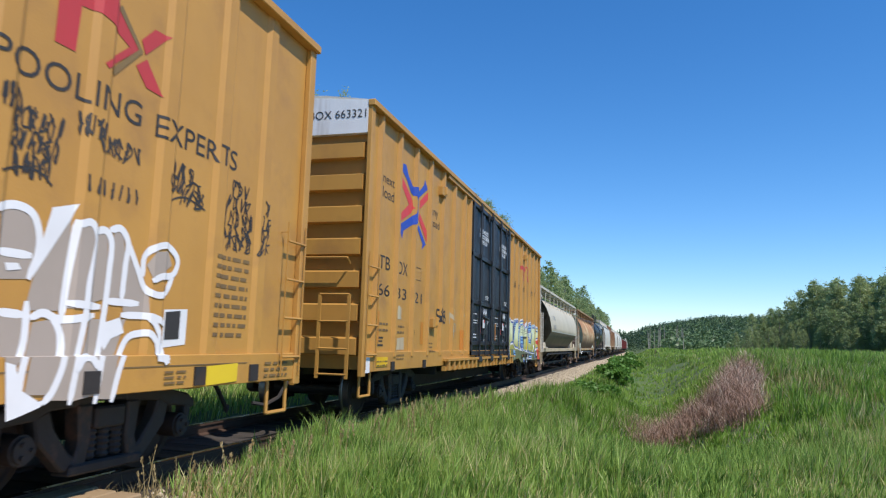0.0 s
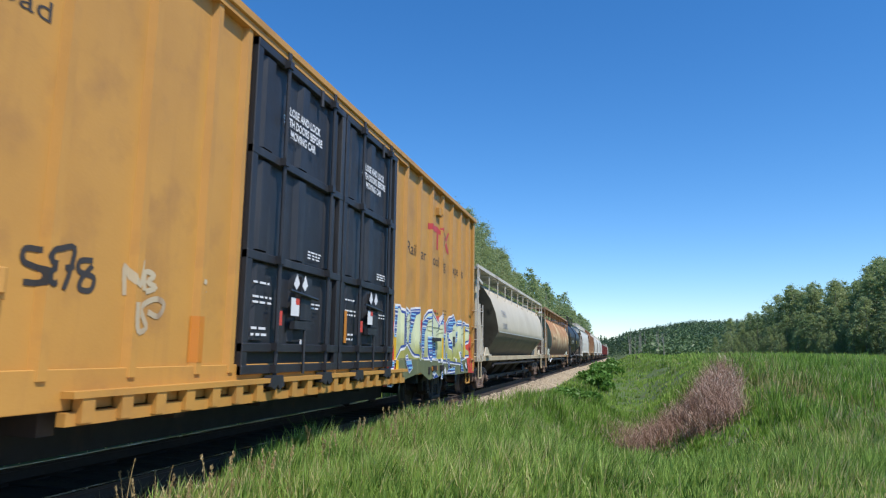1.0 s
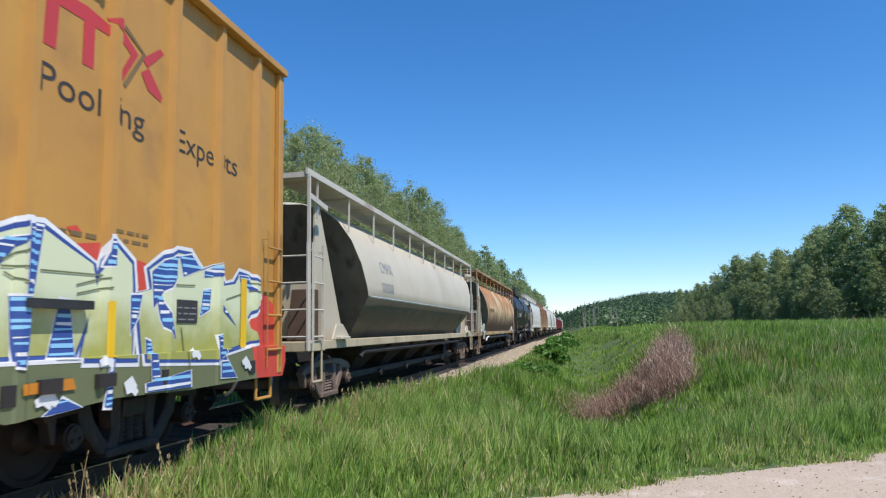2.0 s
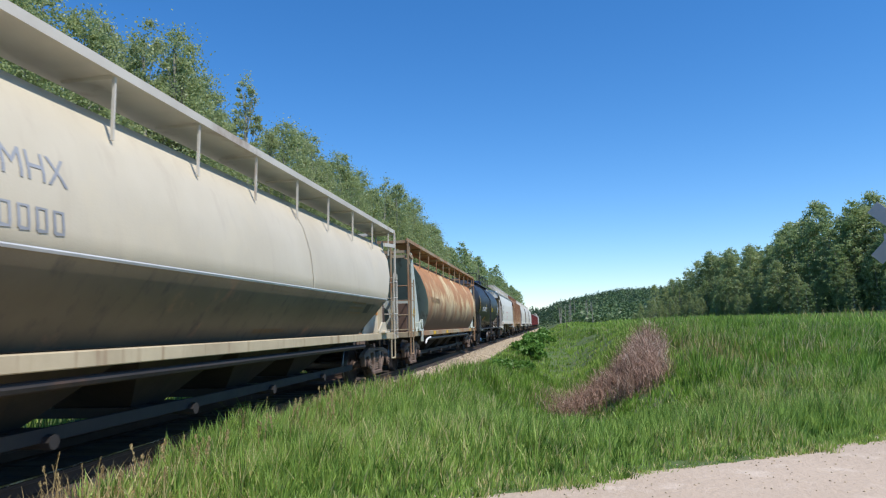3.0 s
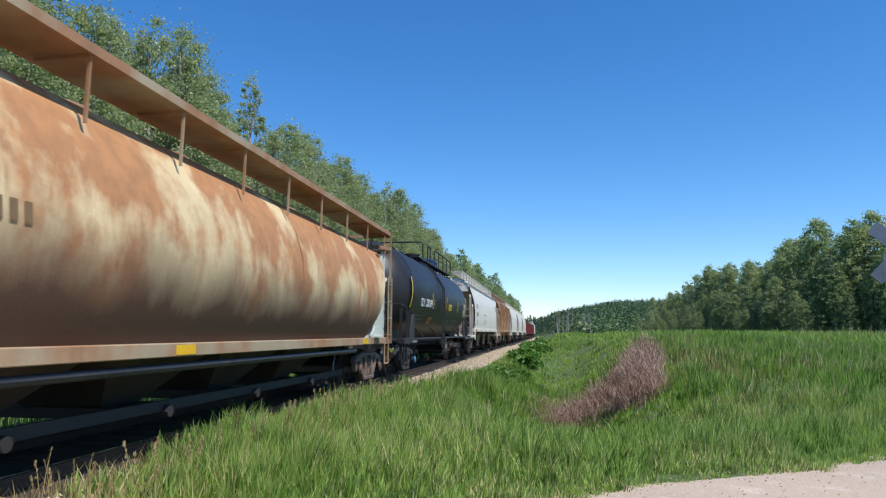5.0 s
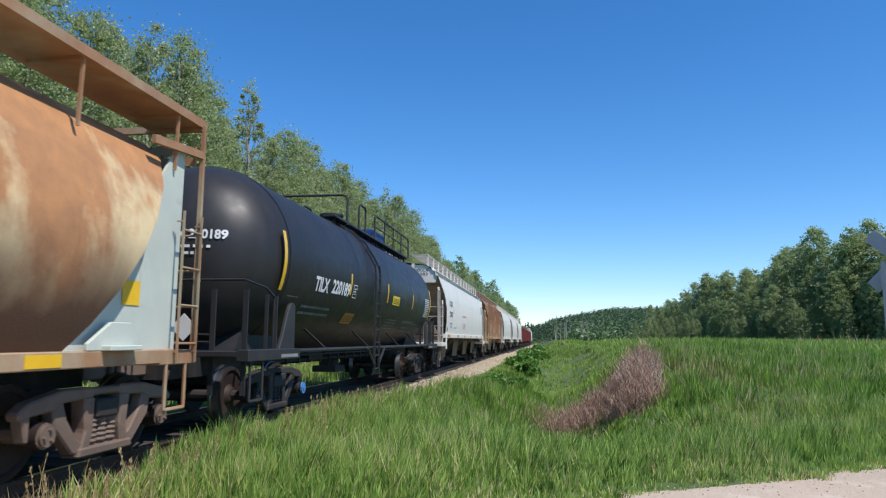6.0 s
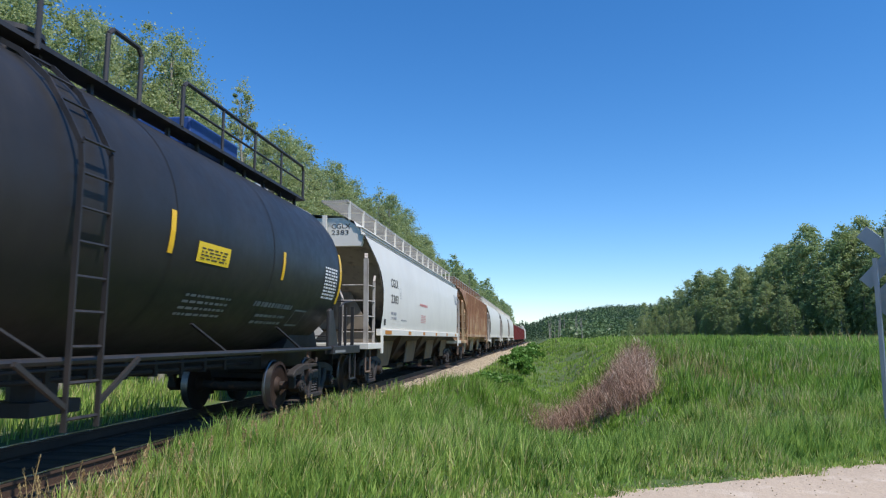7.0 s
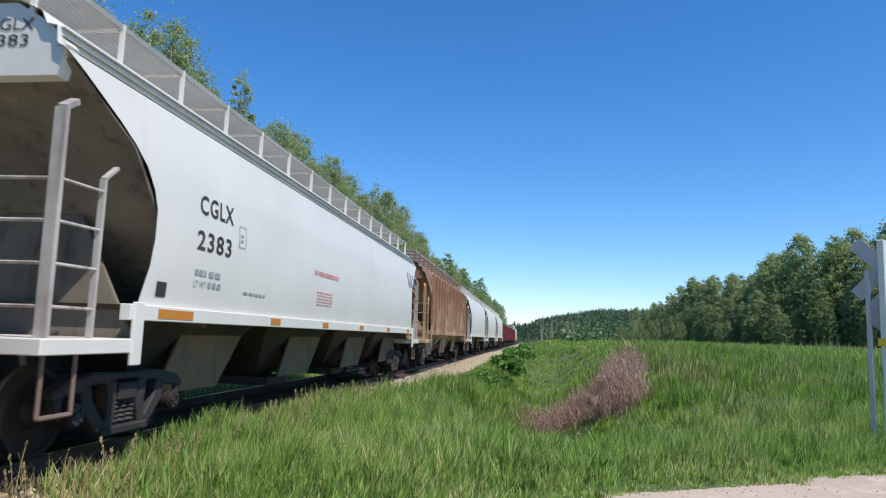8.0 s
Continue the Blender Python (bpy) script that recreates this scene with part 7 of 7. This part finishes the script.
        beam(bm, (0.95, e + sg * 0.1, 1.1), (0.95, e + sg * 0.1, 2.2), 0.05, 0.03)
        beam(bm, (0.95, e + sg * 0.1, 2.2), (0.78, e + sg * 0.2, 2.55), 0.05, 0.03)
        pieces("ladder_bar", bm, WHITEDIRTY if dirty is WHITEDIRTY else body, car, "rust-spotted ladder bar")
        bm = BM()
        beam(bm, (0.5, e + sg * 0.03, 3.2), (0.5, e + sg * 0.03, 4.15), 0.10, 0.06)
        beam(bm, (0.5, e + sg * 0.03, 3.2), (0.75, e + sg * 0.3, 2.6), 0.08, 0.05)
        part("end_post", bm, body, car)
        stirrup(car, 1.5, e + sg * 0.4, 0.42, 0.5, 1.02, TRUCK)
        truck(car, e + sg * 1.95, end="_dark")
    # roof: grating walkways on posts
    for s in ((1, -1) if detail else (1,)):
        bm = BM()
        box(bm, min(s * 0.42, s * 0.46), max(s * 0.42, s * 0.46), a, b, 4.46, 4.52)
        box(bm, min(s * 1.02, s * 1.06), max(s * 1.02, s * 1.06), a, b, 4.46, 4.52)
        for i in range(11):
            x = s * (0.50 + 0.05 * i)
            beam(bm, (x, a, 4.5), (x, b, 4.5), 0.014, 0.03)
        pieces("walkway_bar", bm, MESHGREY, car, "steel bar of the roof walkway")
        for i in range(15):
            y = a + 0.2 + (b - a - 0.4) * i / 14
            bm = BM()
            beam(bm, (s * 1.05, y, 3.98), (s * 1.05, y, 4.52), 0.05, 0.03)
            beam(bm, (s * 0.42, y, 4.46), (s * 1.05, y, 4.46), 0.03)
            part("walkway_post", bm, body, car)
    bm = BM()
    for i in range(4):
        y = a + 1.2 + (b - a - 2.4) * i / 4
        box(bm, -0.35, 0.35, y, y + (b - a - 2.4) / 4 - 0.2, 4.18, 4.3)
    part("trough_hatch", bm, body, car)
    couplers(car, (b - a) / 2 + 0.72)
    return car


MC = 94.05
CAR_C = bay_hopper(MC, 84.75, 103.35, "clean white covered hopper with black lettering and soiled, shaded bays", WHITE, WHITEDIRTY, 4)
face_c, cuts_c = profile_face(W_PROFILE)


def paint_c(name, bm, material, label="", lift=0.006):
    return decal(CAR_C, name, bm, face_c, (), MC, material, label, lift, cuts_c)


paint_c("lettering", flat_text("CGLX", 0.22, 87.24, 2.64, 0.92, space=1.15, bold=0.006), INK, "black car letters")
paint_c("lettering", flat_text("2383", 0.22, 87.20, 2.21, 0.92, space=1.15, bold=0.006), INK, "black car number")
paint_c("lettering", flat_text("LT WT", 0.08, 87.2, 1.76, 0.3), GREYINK, "grey stencil lettering")
bm = BM()
bars(bm, 87.55, 1.77, 0.34, 0.07, 1, 3, 1.0)
bars(bm, 87.2, 1.9, 0.3, 0.07, 1, 4, 1.0)
bars(bm, 87.55, 1.9, 0.34, 0.07, 1, 5, 1.0)
bars(bm, 88.6, 1.76, 0.8, 0.04, 1, 6, 0.9)
stroke(bm, [(88.35, 2.38), (88.56, 2.38), (88.56, 2.66), (88.35, 2.66), (88.35, 2.38)], 0.014, False)
bars(bm, 88.40, 2.45, 0.1, 0.14, 2, 8, 0.5)
paint_c("stencil", bm, GREYINK, "small grey stencil data")
bm = BM()
bars(bm, 91.6, 2.32, 1.6, 0.09, 1, 9, 0.9)
bars(bm, 91.8, 1.78, 1.0, 0.28, 5, 10, 0.4)
paint_c("stencil", bm, REDINK, "small red stencil notes")
bm = BM()
for y0_, z0_, y1_, z1_ in ((86.42, 1.60, 86.62, 1.76), (102.0, 1.75, 102.2, 1.95)):
    shape(bm, [(y0_, z0_), (y1_, z0_), (y1_, z1_), (y0_, z1_)])
paint_c("data_panel", bm, INK, "small dark data panel")
for y, w in ((86.45, 0.75), (89.6, 0.4), (92.2, 0.35), (95.0, 0.35), (98.0, 0.35), (101, 0.35)):
    bm = BM()
    box(bm, 1.621, 1.625, y - MC, y + w - MC, 1.37, 1.47)
    part("reflector", bm, ORANGE, CAR_C, "amber reflector on the sill")
bm = BM()
shape(bm, [(101.0, 3.25), (101.25, 3.3), (101.25, 3.05), (101.5, 3.0), (101.5, 3.3), (101.75, 3.2), (101.9, 2.85), (101.6, 2.8), (101.2, 2.85)])
shape(bm, [(102.0, 3.2), (102.15, 3.3), (102.4, 2.85), (102.2, 2.85)])
paint_c("logo", bm, GREYINK, "dark blue-grey emblem")
bm = flat_text("CGLX", 0.11, 0.62, 3.86, 0.46)
bm2 = flat_text("2383", 0.11, 0.62, 3.71, 0.42)
for q in (bm, bm2):
    for v in q.verts:
        v.co = Vector((v.co.y, 84.944 - MC, v.co.z))
    part("lettering", q, INK, CAR_C, "black car number on the end header")

bay_hopper(113.2, 105.0, 121.3, "rusted brown ribbed covered hopper", BROWN, BROWN, 3, ribs=15, detail=False)
bay_hopper(131.0, 123.0, 138.9, "white covered hopper far along the train", WHITE, WHITEDIRTY, 3, detail=False)
bay_hopper(148.4, 140.5, 156.3, "white covered hopper far along the train", WHITE, WHITEDIRTY, 3, detail=False)
bay_hopper(165.8, 157.9, 173.7, "white covered hopper far along the train", WHITE, WHITEDIRTY, 3, detail=False)


def gondola(middle, y0, y1, label, paint):
    """A long low open-topped car with ribbed sides."""
    car = new_car("gondola", middle, label, "gondola car")
    a, b = y0 - middle, y1 - middle
    for s in (-1, 1):
        bm = BM()
        box(bm, min(s * 1.46, s * 1.52), max(s * 1.46, s * 1.52), a + 0.3, b - 0.3, 1.05, 3.3)
        box(bm, min(s * 1.44, s * 1.58), max(s * 1.44, s * 1.58), a + 0.3, b - 0.3, 3.24, 3.36)
        part("side_wall", bm, paint, car)
        for i in range(12):
            y = a + 0.5 + (b - a - 1.0) * i / 11
            bm = BM()
            beam(bm, (s * 1.54, y, 1.05), (s * 1.54, y, 3.25), 0.1, 0.12, (1, 0, 0))
            part("side_rib", bm, paint, car)
    for e in (a + 0.3, b - 0.36):
        bm = BM()
        box(bm, -1.46, 1.46, e, e + 0.06, 1.05, 3.3)
        part("end_wall", bm, paint, car)
    bm = BM()
    box(bm, -1.46, 1.46, a + 0.3, b - 0.3, 0.98, 1.06)
    box(bm, -0.3, 0.3, a, b, 0.72, 1.0)
    part("floor", bm, DARKSTEEL, car)
    truck(car, a + 2.2)
    truck(car, b - 2.2)
    couplers(car, (b - a) / 2 + 0.72)
    return car


for y in (175.6, 193.4, 211.2, 229.0):
    gondola(y + 8.1, y, y + 16.2, "dark red ribbed gondola far along the train", RED)
bay_hopper(255.0, 246.9, 263.0, "white covered hopper at the train's far end", WHITE, WHITEDIRTY, 3, detail=False)


# ---- grass, weeds and brush ----
def ribbons(root, tip, wide, rng, sag=0.58):
    """Tapering blades from root to tip, bent at the middle."""
    n = len(root)
    a = rng.uniform(0, 6.283, n)
    side = np.stack([np.cos(a), np.sin(a), 0 * a], -1)
    w = (wide / 2)[:, None]
    way = tip - root
    mid = root + way * np.array([0.34, 0.34, sag])
    v = np.stack([root - side * w, root + side * w, mid + side * w * 0.85, mid - side * w * 0.85, tip], 1).reshape(-1, 3)
    i = 5 * np.arange(n)[:, None]
    return v, np.concatenate([i + [0, 1, 2], i + [0, 2, 3], i + [3, 2, 4]], 0)


def standing(x, y):
    """Height of the soil under grass, also on the foot of the ballast."""
    z = height(x, y) - 0.03
    bank = (x > TRACK + 1.0) & (x < TRACK + 3.4)
    return np.where(bank, np.maximum(z, np.interp(x - TRACK, [1.0, 1.95, 3.3], [-0.2, -0.30, -0.85])), z)


def blades(name, x, y, tall, wide, lean, material, label, rng, category="grass", turn=None):
    b = rng.uniform(0, 6.283, len(x)) if turn is None else turn
    root = np.stack([x, y, standing(x, y)], -1)
    tip = root + np.stack([np.cos(b) * lean + 0.08 * tall, np.sin(b) * lean, tall], -1)
    v, tris = ribbons(root, tip, wide, rng)
    return tagged(sheet(name, v, tris, material), label, category, kind="stuff")


def scatter(rng, n, x0, x1, y0, y1, edge=0.05, wedge=True):
    x, y = rng.uniform(x0, x1, n), rng.uniform(y0, y1, n)
    ok = beyond_road(x, y) > edge - 0.22 + 0.22 * rough_noise(x, y, 1.4, 2.0) + 0.12 * rough_noise(x, y, 5.0, 1.0)
    ok &= x > TRACK + 1.15 + 0.3 * rough_noise(x, y, 0.9, 6.0) + 1.6 * ease((y - 13) / 14)
    if wedge:
        az = np.degrees(np.arctan2(x, y))
        ok &= (az > -36) & (az < 34)
    return x[ok], y[ok]


rng = np.random.default_rng(21)


def meadow(name, n, area, tall, wide, material, label, each=16, loose=0.055):
    """Grass in bunches that share a height and spread outwards from their foot."""
    x, y = scatter(rng, n // each, *area)
    tuft = 0.80 + 0.40 * rough_noise(x, y, 0.8, 3.0) + 0.22 * rough_noise(x, y, 2.7, 1.0)
    d = beyond_road(x, y)
    k = np.clip(tuft, 0.4, 1.3) * (0.30 + 0.70 * ease(d / 1.3)) * (0.85 + 0.15 * ease((x + 4.2) / 1.2))
    hollow = np.hypot((x - 1.2 - 0.10 * (y - 17)) / 2.1, (y - 17.0) / 7.5)
    k = k * (0.45 + 0.55 * ease((hollow - 0.7) / 0.4))
    k = k * np.where((y > 25) & (x < 3 + 0.07 * (y - 25)), 0.6, 1.0) * rng.uniform(0.7, 1.2, len(x))
    m = len(x) * each
    a, r = rng.uniform(0, 6.283, m), loose * np.abs(rng.normal(0, 1, m))
    x, y, k = np.repeat(x, each) + r * np.cos(a), np.repeat(y, each) + r * np.sin(a), np.repeat(k, each) * rng.uniform(0.45, 1.1, m)
    lean = tall * k * (0.08 + 0.34 * np.minimum(r / loose, 1.5) * rng.random(m) + 0.3 * rng.random(m) ** 4)
    blades(name, x, y, tall * k, wide * rng.uniform(0.6, 1.4, m), lean, material, label, rng, turn=a + rng.normal(0, 0.6, m))


meadow("near_grass", 290000, (-4.6, 9, 3.5, 15), 0.50, 0.0135, GRASS, "tall fresh green meadow grass with dry blades")
meadow("middle_grass", 130000, (-4.4, 18, 13, 28), 0.58, 0.022, BANKGRASS, "tall green grass over the hollow beside the track", 14, 0.09)
meadow("bank_grass", 80000, (-4.2, 34, 26, 56), 0.5, 0.040, FARGRASS, "green grass on the bank of the meadow", 12, 0.16)
meadow("far_grass", 50000, (-3.5, 75, 54, 130), 0.6, 0.09, FARGRASS, "bright green far meadow grass", 12, 0.35)
x, y = rng.uniform(TRACK - 9.5, TRACK - 2.6, 26000), rng.uniform(3, 60, 26000)
tall = 0.45 * rng.uniform(0.5, 1.3, len(x))
blades("lineside_grass", x, y, tall, 0.025 * np.ones(len(x)), tall * 0.3, GRASS, "sunlit grass on the far side of the track", rng)
# short dry tufts at the foot of the ballast
x, y = rng.uniform(-4.5, -2.6, 9000), rng.uniform(4.5, 16, 9000)
tall = 0.22 * rng.uniform(0.4, 1.3, len(x))
ok = beyond_road(x, y) > 0
blades("dry_grass", x[ok], y[ok], tall[ok], 0.008 * np.ones(ok.sum()), tall[ok] * 0.5, SEED, "short straw-coloured dry grass beside the rail", rng)

# seed-bearing grass stalks along the rail
rnd = random.Random(17)


def stalk_mesh(seed):
    r = random.Random(seed)
    bm = BM()
    h = 0.8
    lean = r.uniform(-0.12, 0.12)
    axis = [Vector((lean * t * t, 0.05 * t * t, h * t)) for t in (0, 0.4, 0.75, 0.86, 1.0)]
    pipe(bm, axis, 0.0035, 4)
    for i in range(26):
        t = r.uniform(0.76, 1.0)
        c = Vector((lean * t * t, 0.05 * t * t, h * t)) + Vector((r.uniform(-1, 1), r.uniform(-1, 1), 0)) * 0.018 * (1.25 - t) / 0.4
        u = Vector((r.uniform(-0.5, 0.5), r.uniform(-0.5, 0.5), 1)).normalized() * 0.018
        w = u.orthogonal().normalized() * 0.006
        bm.faces.new([bm.verts.new(p) for p in (c - u, c - w, c + u, c + w)])
    for i in range(4):
        z = r.uniform(0.05, 0.4)
        a = r.uniform(0, 6.28)
        d = Vector((math.cos(a), math.sin(a), 0))
        p = Vector((0, 0, z))
        k = Vector((-d.y, d.x, 0)) * 0.006
        bm.faces.new([bm.verts.new(q) for q in (p - k, p + k, p + d * 0.12 + Vector((0, 0, 0.16)) + k, p + d * 0.12 + Vector((0, 0, 0.16)) - k)])
    return bm


STALKS = []
for i in range(4):
    s = part("grass_stalk", stalk_mesh(i), SEED, None)
    tagged(s, "tall tan seed-headed grass stalk beside the rail", "grass", group="seed stalks along the rail")
    STALKS.append(s)
for i in range(130):
    src = STALKS[i % 4]
    y = 5.0 + 11.0 * rnd.random() ** 1.25
    x = TRACK + 1.5 + rnd.uniform(-0.2, 0.85) + 0.03 * (y - 6)
    k = rnd.uniform(0.5, 1.0)
    m = pose(x, y, max(float(height(x, y)), -0.42) - 0.02, rnd.uniform(-6, 6), rnd.uniform(-6, 6), rnd.uniform(0, 360))
    if i < 4:
        src.matrix_basis = m
        c = src
    else:
        c = copy_thing(src, m)
    c.scale = (k, k, k)


def shrub(name, seed, tall, spread, leaves, leaf, leafmat, label, m):
    rng = np.random.default_rng(seed)
    top = new(name, None)
    c, v, f = tree_arrays(rng, tall, spread, leaves, leaf, 0.12, clumps=26)
    bm = BM()
    for e in c[:18]:
        rod(bm, (rng.normal(0, 0.1), rng.normal(0, 0.1), -0.1), Vector(e), 0.012, 4, 0.004)
    part("stems", bm, BARK, top)
    sheet("foliage", v, f, leafmat, top)
    top.matrix_basis = m
    return tagged(top, label, "shrub", group="shrubs beside the track")


for i, (x, y, tall, spread) in enumerate([(-2.1, 26.5, 0.34, 0.5), (-1.7, 27.5, 0.4, 0.6), (-1.2, 28.8, 0.34, 0.5), (-1.0, 36, 0.7, 0.9), (-1.3, 41, 0.7, 1.0), (-0.8, 47, 0.8, 1.2), (-1.3, 55, 0.8, 1.3), (-0.9, 64, 0.9, 1.5)]):
    shrub("lineside_shrub", 60 + i, tall, spread, 1500, 0.06 + 0.0012 * y, WEED, "low leafy green shrub on the track bank", pose(x, y, float(height(x, y)) - 0.05))

# bare reddish brush in the hollow
rng = np.random.default_rng(33)
n = 3400
a, rr = rng.uniform(0, 6.283, n), np.sqrt(rng.random(n)) * rng.uniform(0.75, 1.12, n)
pick = rng.random(n)          # a tall thicket up the bank, a low skirt on the hollow's floor, a thin tail towards the track
zone = np.where(pick < 0.40, 0, np.where(pick < 0.66, 1, np.where(pick < 0.76, 2, 3)))
bx = np.array([2.45, 1.15, 0.2, 2.15])[zone] + np.array([0.72, 0.95, 0.85, 0.75])[zone] * rr * np.cos(a)
by = np.array([20.2, 20.2, 20.6, 18.2])[zone] + np.array([2.7, 2.2, 2.0, 1.6])[zone] * rr * np.sin(a)
bx = bx + np.array([0.14, 0.10, -0.1, 0.0])[zone] * (by - 20.2)
tall = np.array([0.98, 0.78, 0.66, 0.76])[zone] * rng.uniform(0.45, 1.2, n) * (1.1 - 0.4 * np.minimum(rr, 1) ** 2) * (0.85 + 0.3 * rough_noise(bx, by, 3.1, 5.0))
root = np.stack([bx, by, standing(bx, by)], -1)
way = np.stack([rng.normal(0, 0.30, n), rng.normal(0, 0.30, n), np.ones(n)], -1) * tall[:, None]
roots, tips, wides = [root], [root + way], [np.full(n, 0.013)]
for j in range(7):            # side twigs, shorter towards the top
    f = rng.uniform(0.15, 0.9, (n, 1))
    out = np.stack([rng.normal(0, 0.55, n), rng.normal(0, 0.55, n), rng.uniform(0.05, 0.8, n)], -1)
    roots.append(root + way * f * np.array([0.6, 0.6, 1.0]))
    tips.append(roots[-1] + out * tall[:, None] * (0.62 - 0.4 * f))
    wides.append(np.full(n, 0.0085))
v, tris = ribbons(np.concatenate(roots), np.concatenate(tips), np.concatenate(wides), rng, 0.5)
tagged(sheet("bare_brush", v, tris, BRUSH), "bare reddish-brown brush in the hollow", "brush", kind="stuff")
n = 900
bx, by = rng.normal(4.4, 0.7, n), rng.normal(20, 2.0, n)
tall = 0.55 * rng.uniform(0.5, 1.1, n)
blades("dry_reeds", bx, by, tall, 0.012 * np.ones(n), tall * 0.3, SEED, "pale dry reeds at the edge of the hollow", rng, "reeds")
n = 260
bx, by = rng.uniform(12, 24, n), rng.uniform(33, 38, n)
tall = 0.75 * rng.uniform(0.5, 1.2, n)
blades("dry_weeds", bx, by, tall, 0.03 * np.ones(n), tall * 0.3, SEED, "tall dry brown weeds on the meadow's crest", rng, "weeds")

# ---- crossing sign, seen from behind ----
sign = new("crossing_sign", None)
SX, SY = 5.60, 11.85
SZ = float(height(SX, SY))
sign.matrix_basis = pose(SX, SY, SZ, 0, 0, -45)
tagged(sign, "railway crossing sign seen from behind on a flaking white timber post", "road sign")
bm = BM()
box(bm, -0.055, 0.055, -0.055, 0.055, -0.5, 3.07 - SZ)
soften(bm, 0.012)
part("post", bm, POSTPAINT, sign, "flaking white timber post")
bm = BM()
box(bm, -0.23, -0.17, -0.105, -0.045, -0.5, 2.58 - SZ)
part("channel_post", bm, SIGNBACK, sign, "grey steel channel post")
for tilt, z in ((45, 2.62 - SZ), (-45, 2.62 - SZ)):
    bm = BM()
    box(bm, -0.62, 0.62, -0.006, 0.006, -0.115, 0.115)
    b = part("crossbuck_board", bm, SIGNBACK, sign, "bare metal back of a crossbuck board")
    b.matrix_basis = pose(0.0, 0.09 + 0.008 * (tilt > 0), z, 0, tilt, 0)
bm = BM()
rod(bm, (0, 0.10, 0), (0, 0.115, 0), 0.32, 8)
b = part("sign_plate", bm, SIGNBACK, sign, "grey back of an eight-sided sign plate")
b.matrix_basis = pose(0.0, 0, 1.9 - SZ, 0, 22.5, 0)
bm = BM()
box(bm, -0.09, 0.085, -0.066, -0.059, 1.36 - SZ, 1.48 - SZ)
box(bm, 0.059, 0.066, -0.085, 0.09, 1.36 - SZ, 1.48 - SZ)
part("tag", bm, SIGNYELLOW, sign, "yellow marker tag")


# ---- what moves ----
def rolled(t):
    return np.interp(t, [a for a, _ in ROLLED], [b for _, b in ROLLED])


def motions():
    for car, middle in CARS:
        walk(car, [(t, pose(TRACK, middle - s, 0)) for t, s in ROLLED])
    for w, y in ROLLING:
        rows = []
        for i in range(0, 241):
            t = i / 30
            rows.append((t, pose(0, y, RADIUS, math.degrees(rolled(t) / RADIUS) % 360, 0, 0)))
        walk(w, rows)


motions()
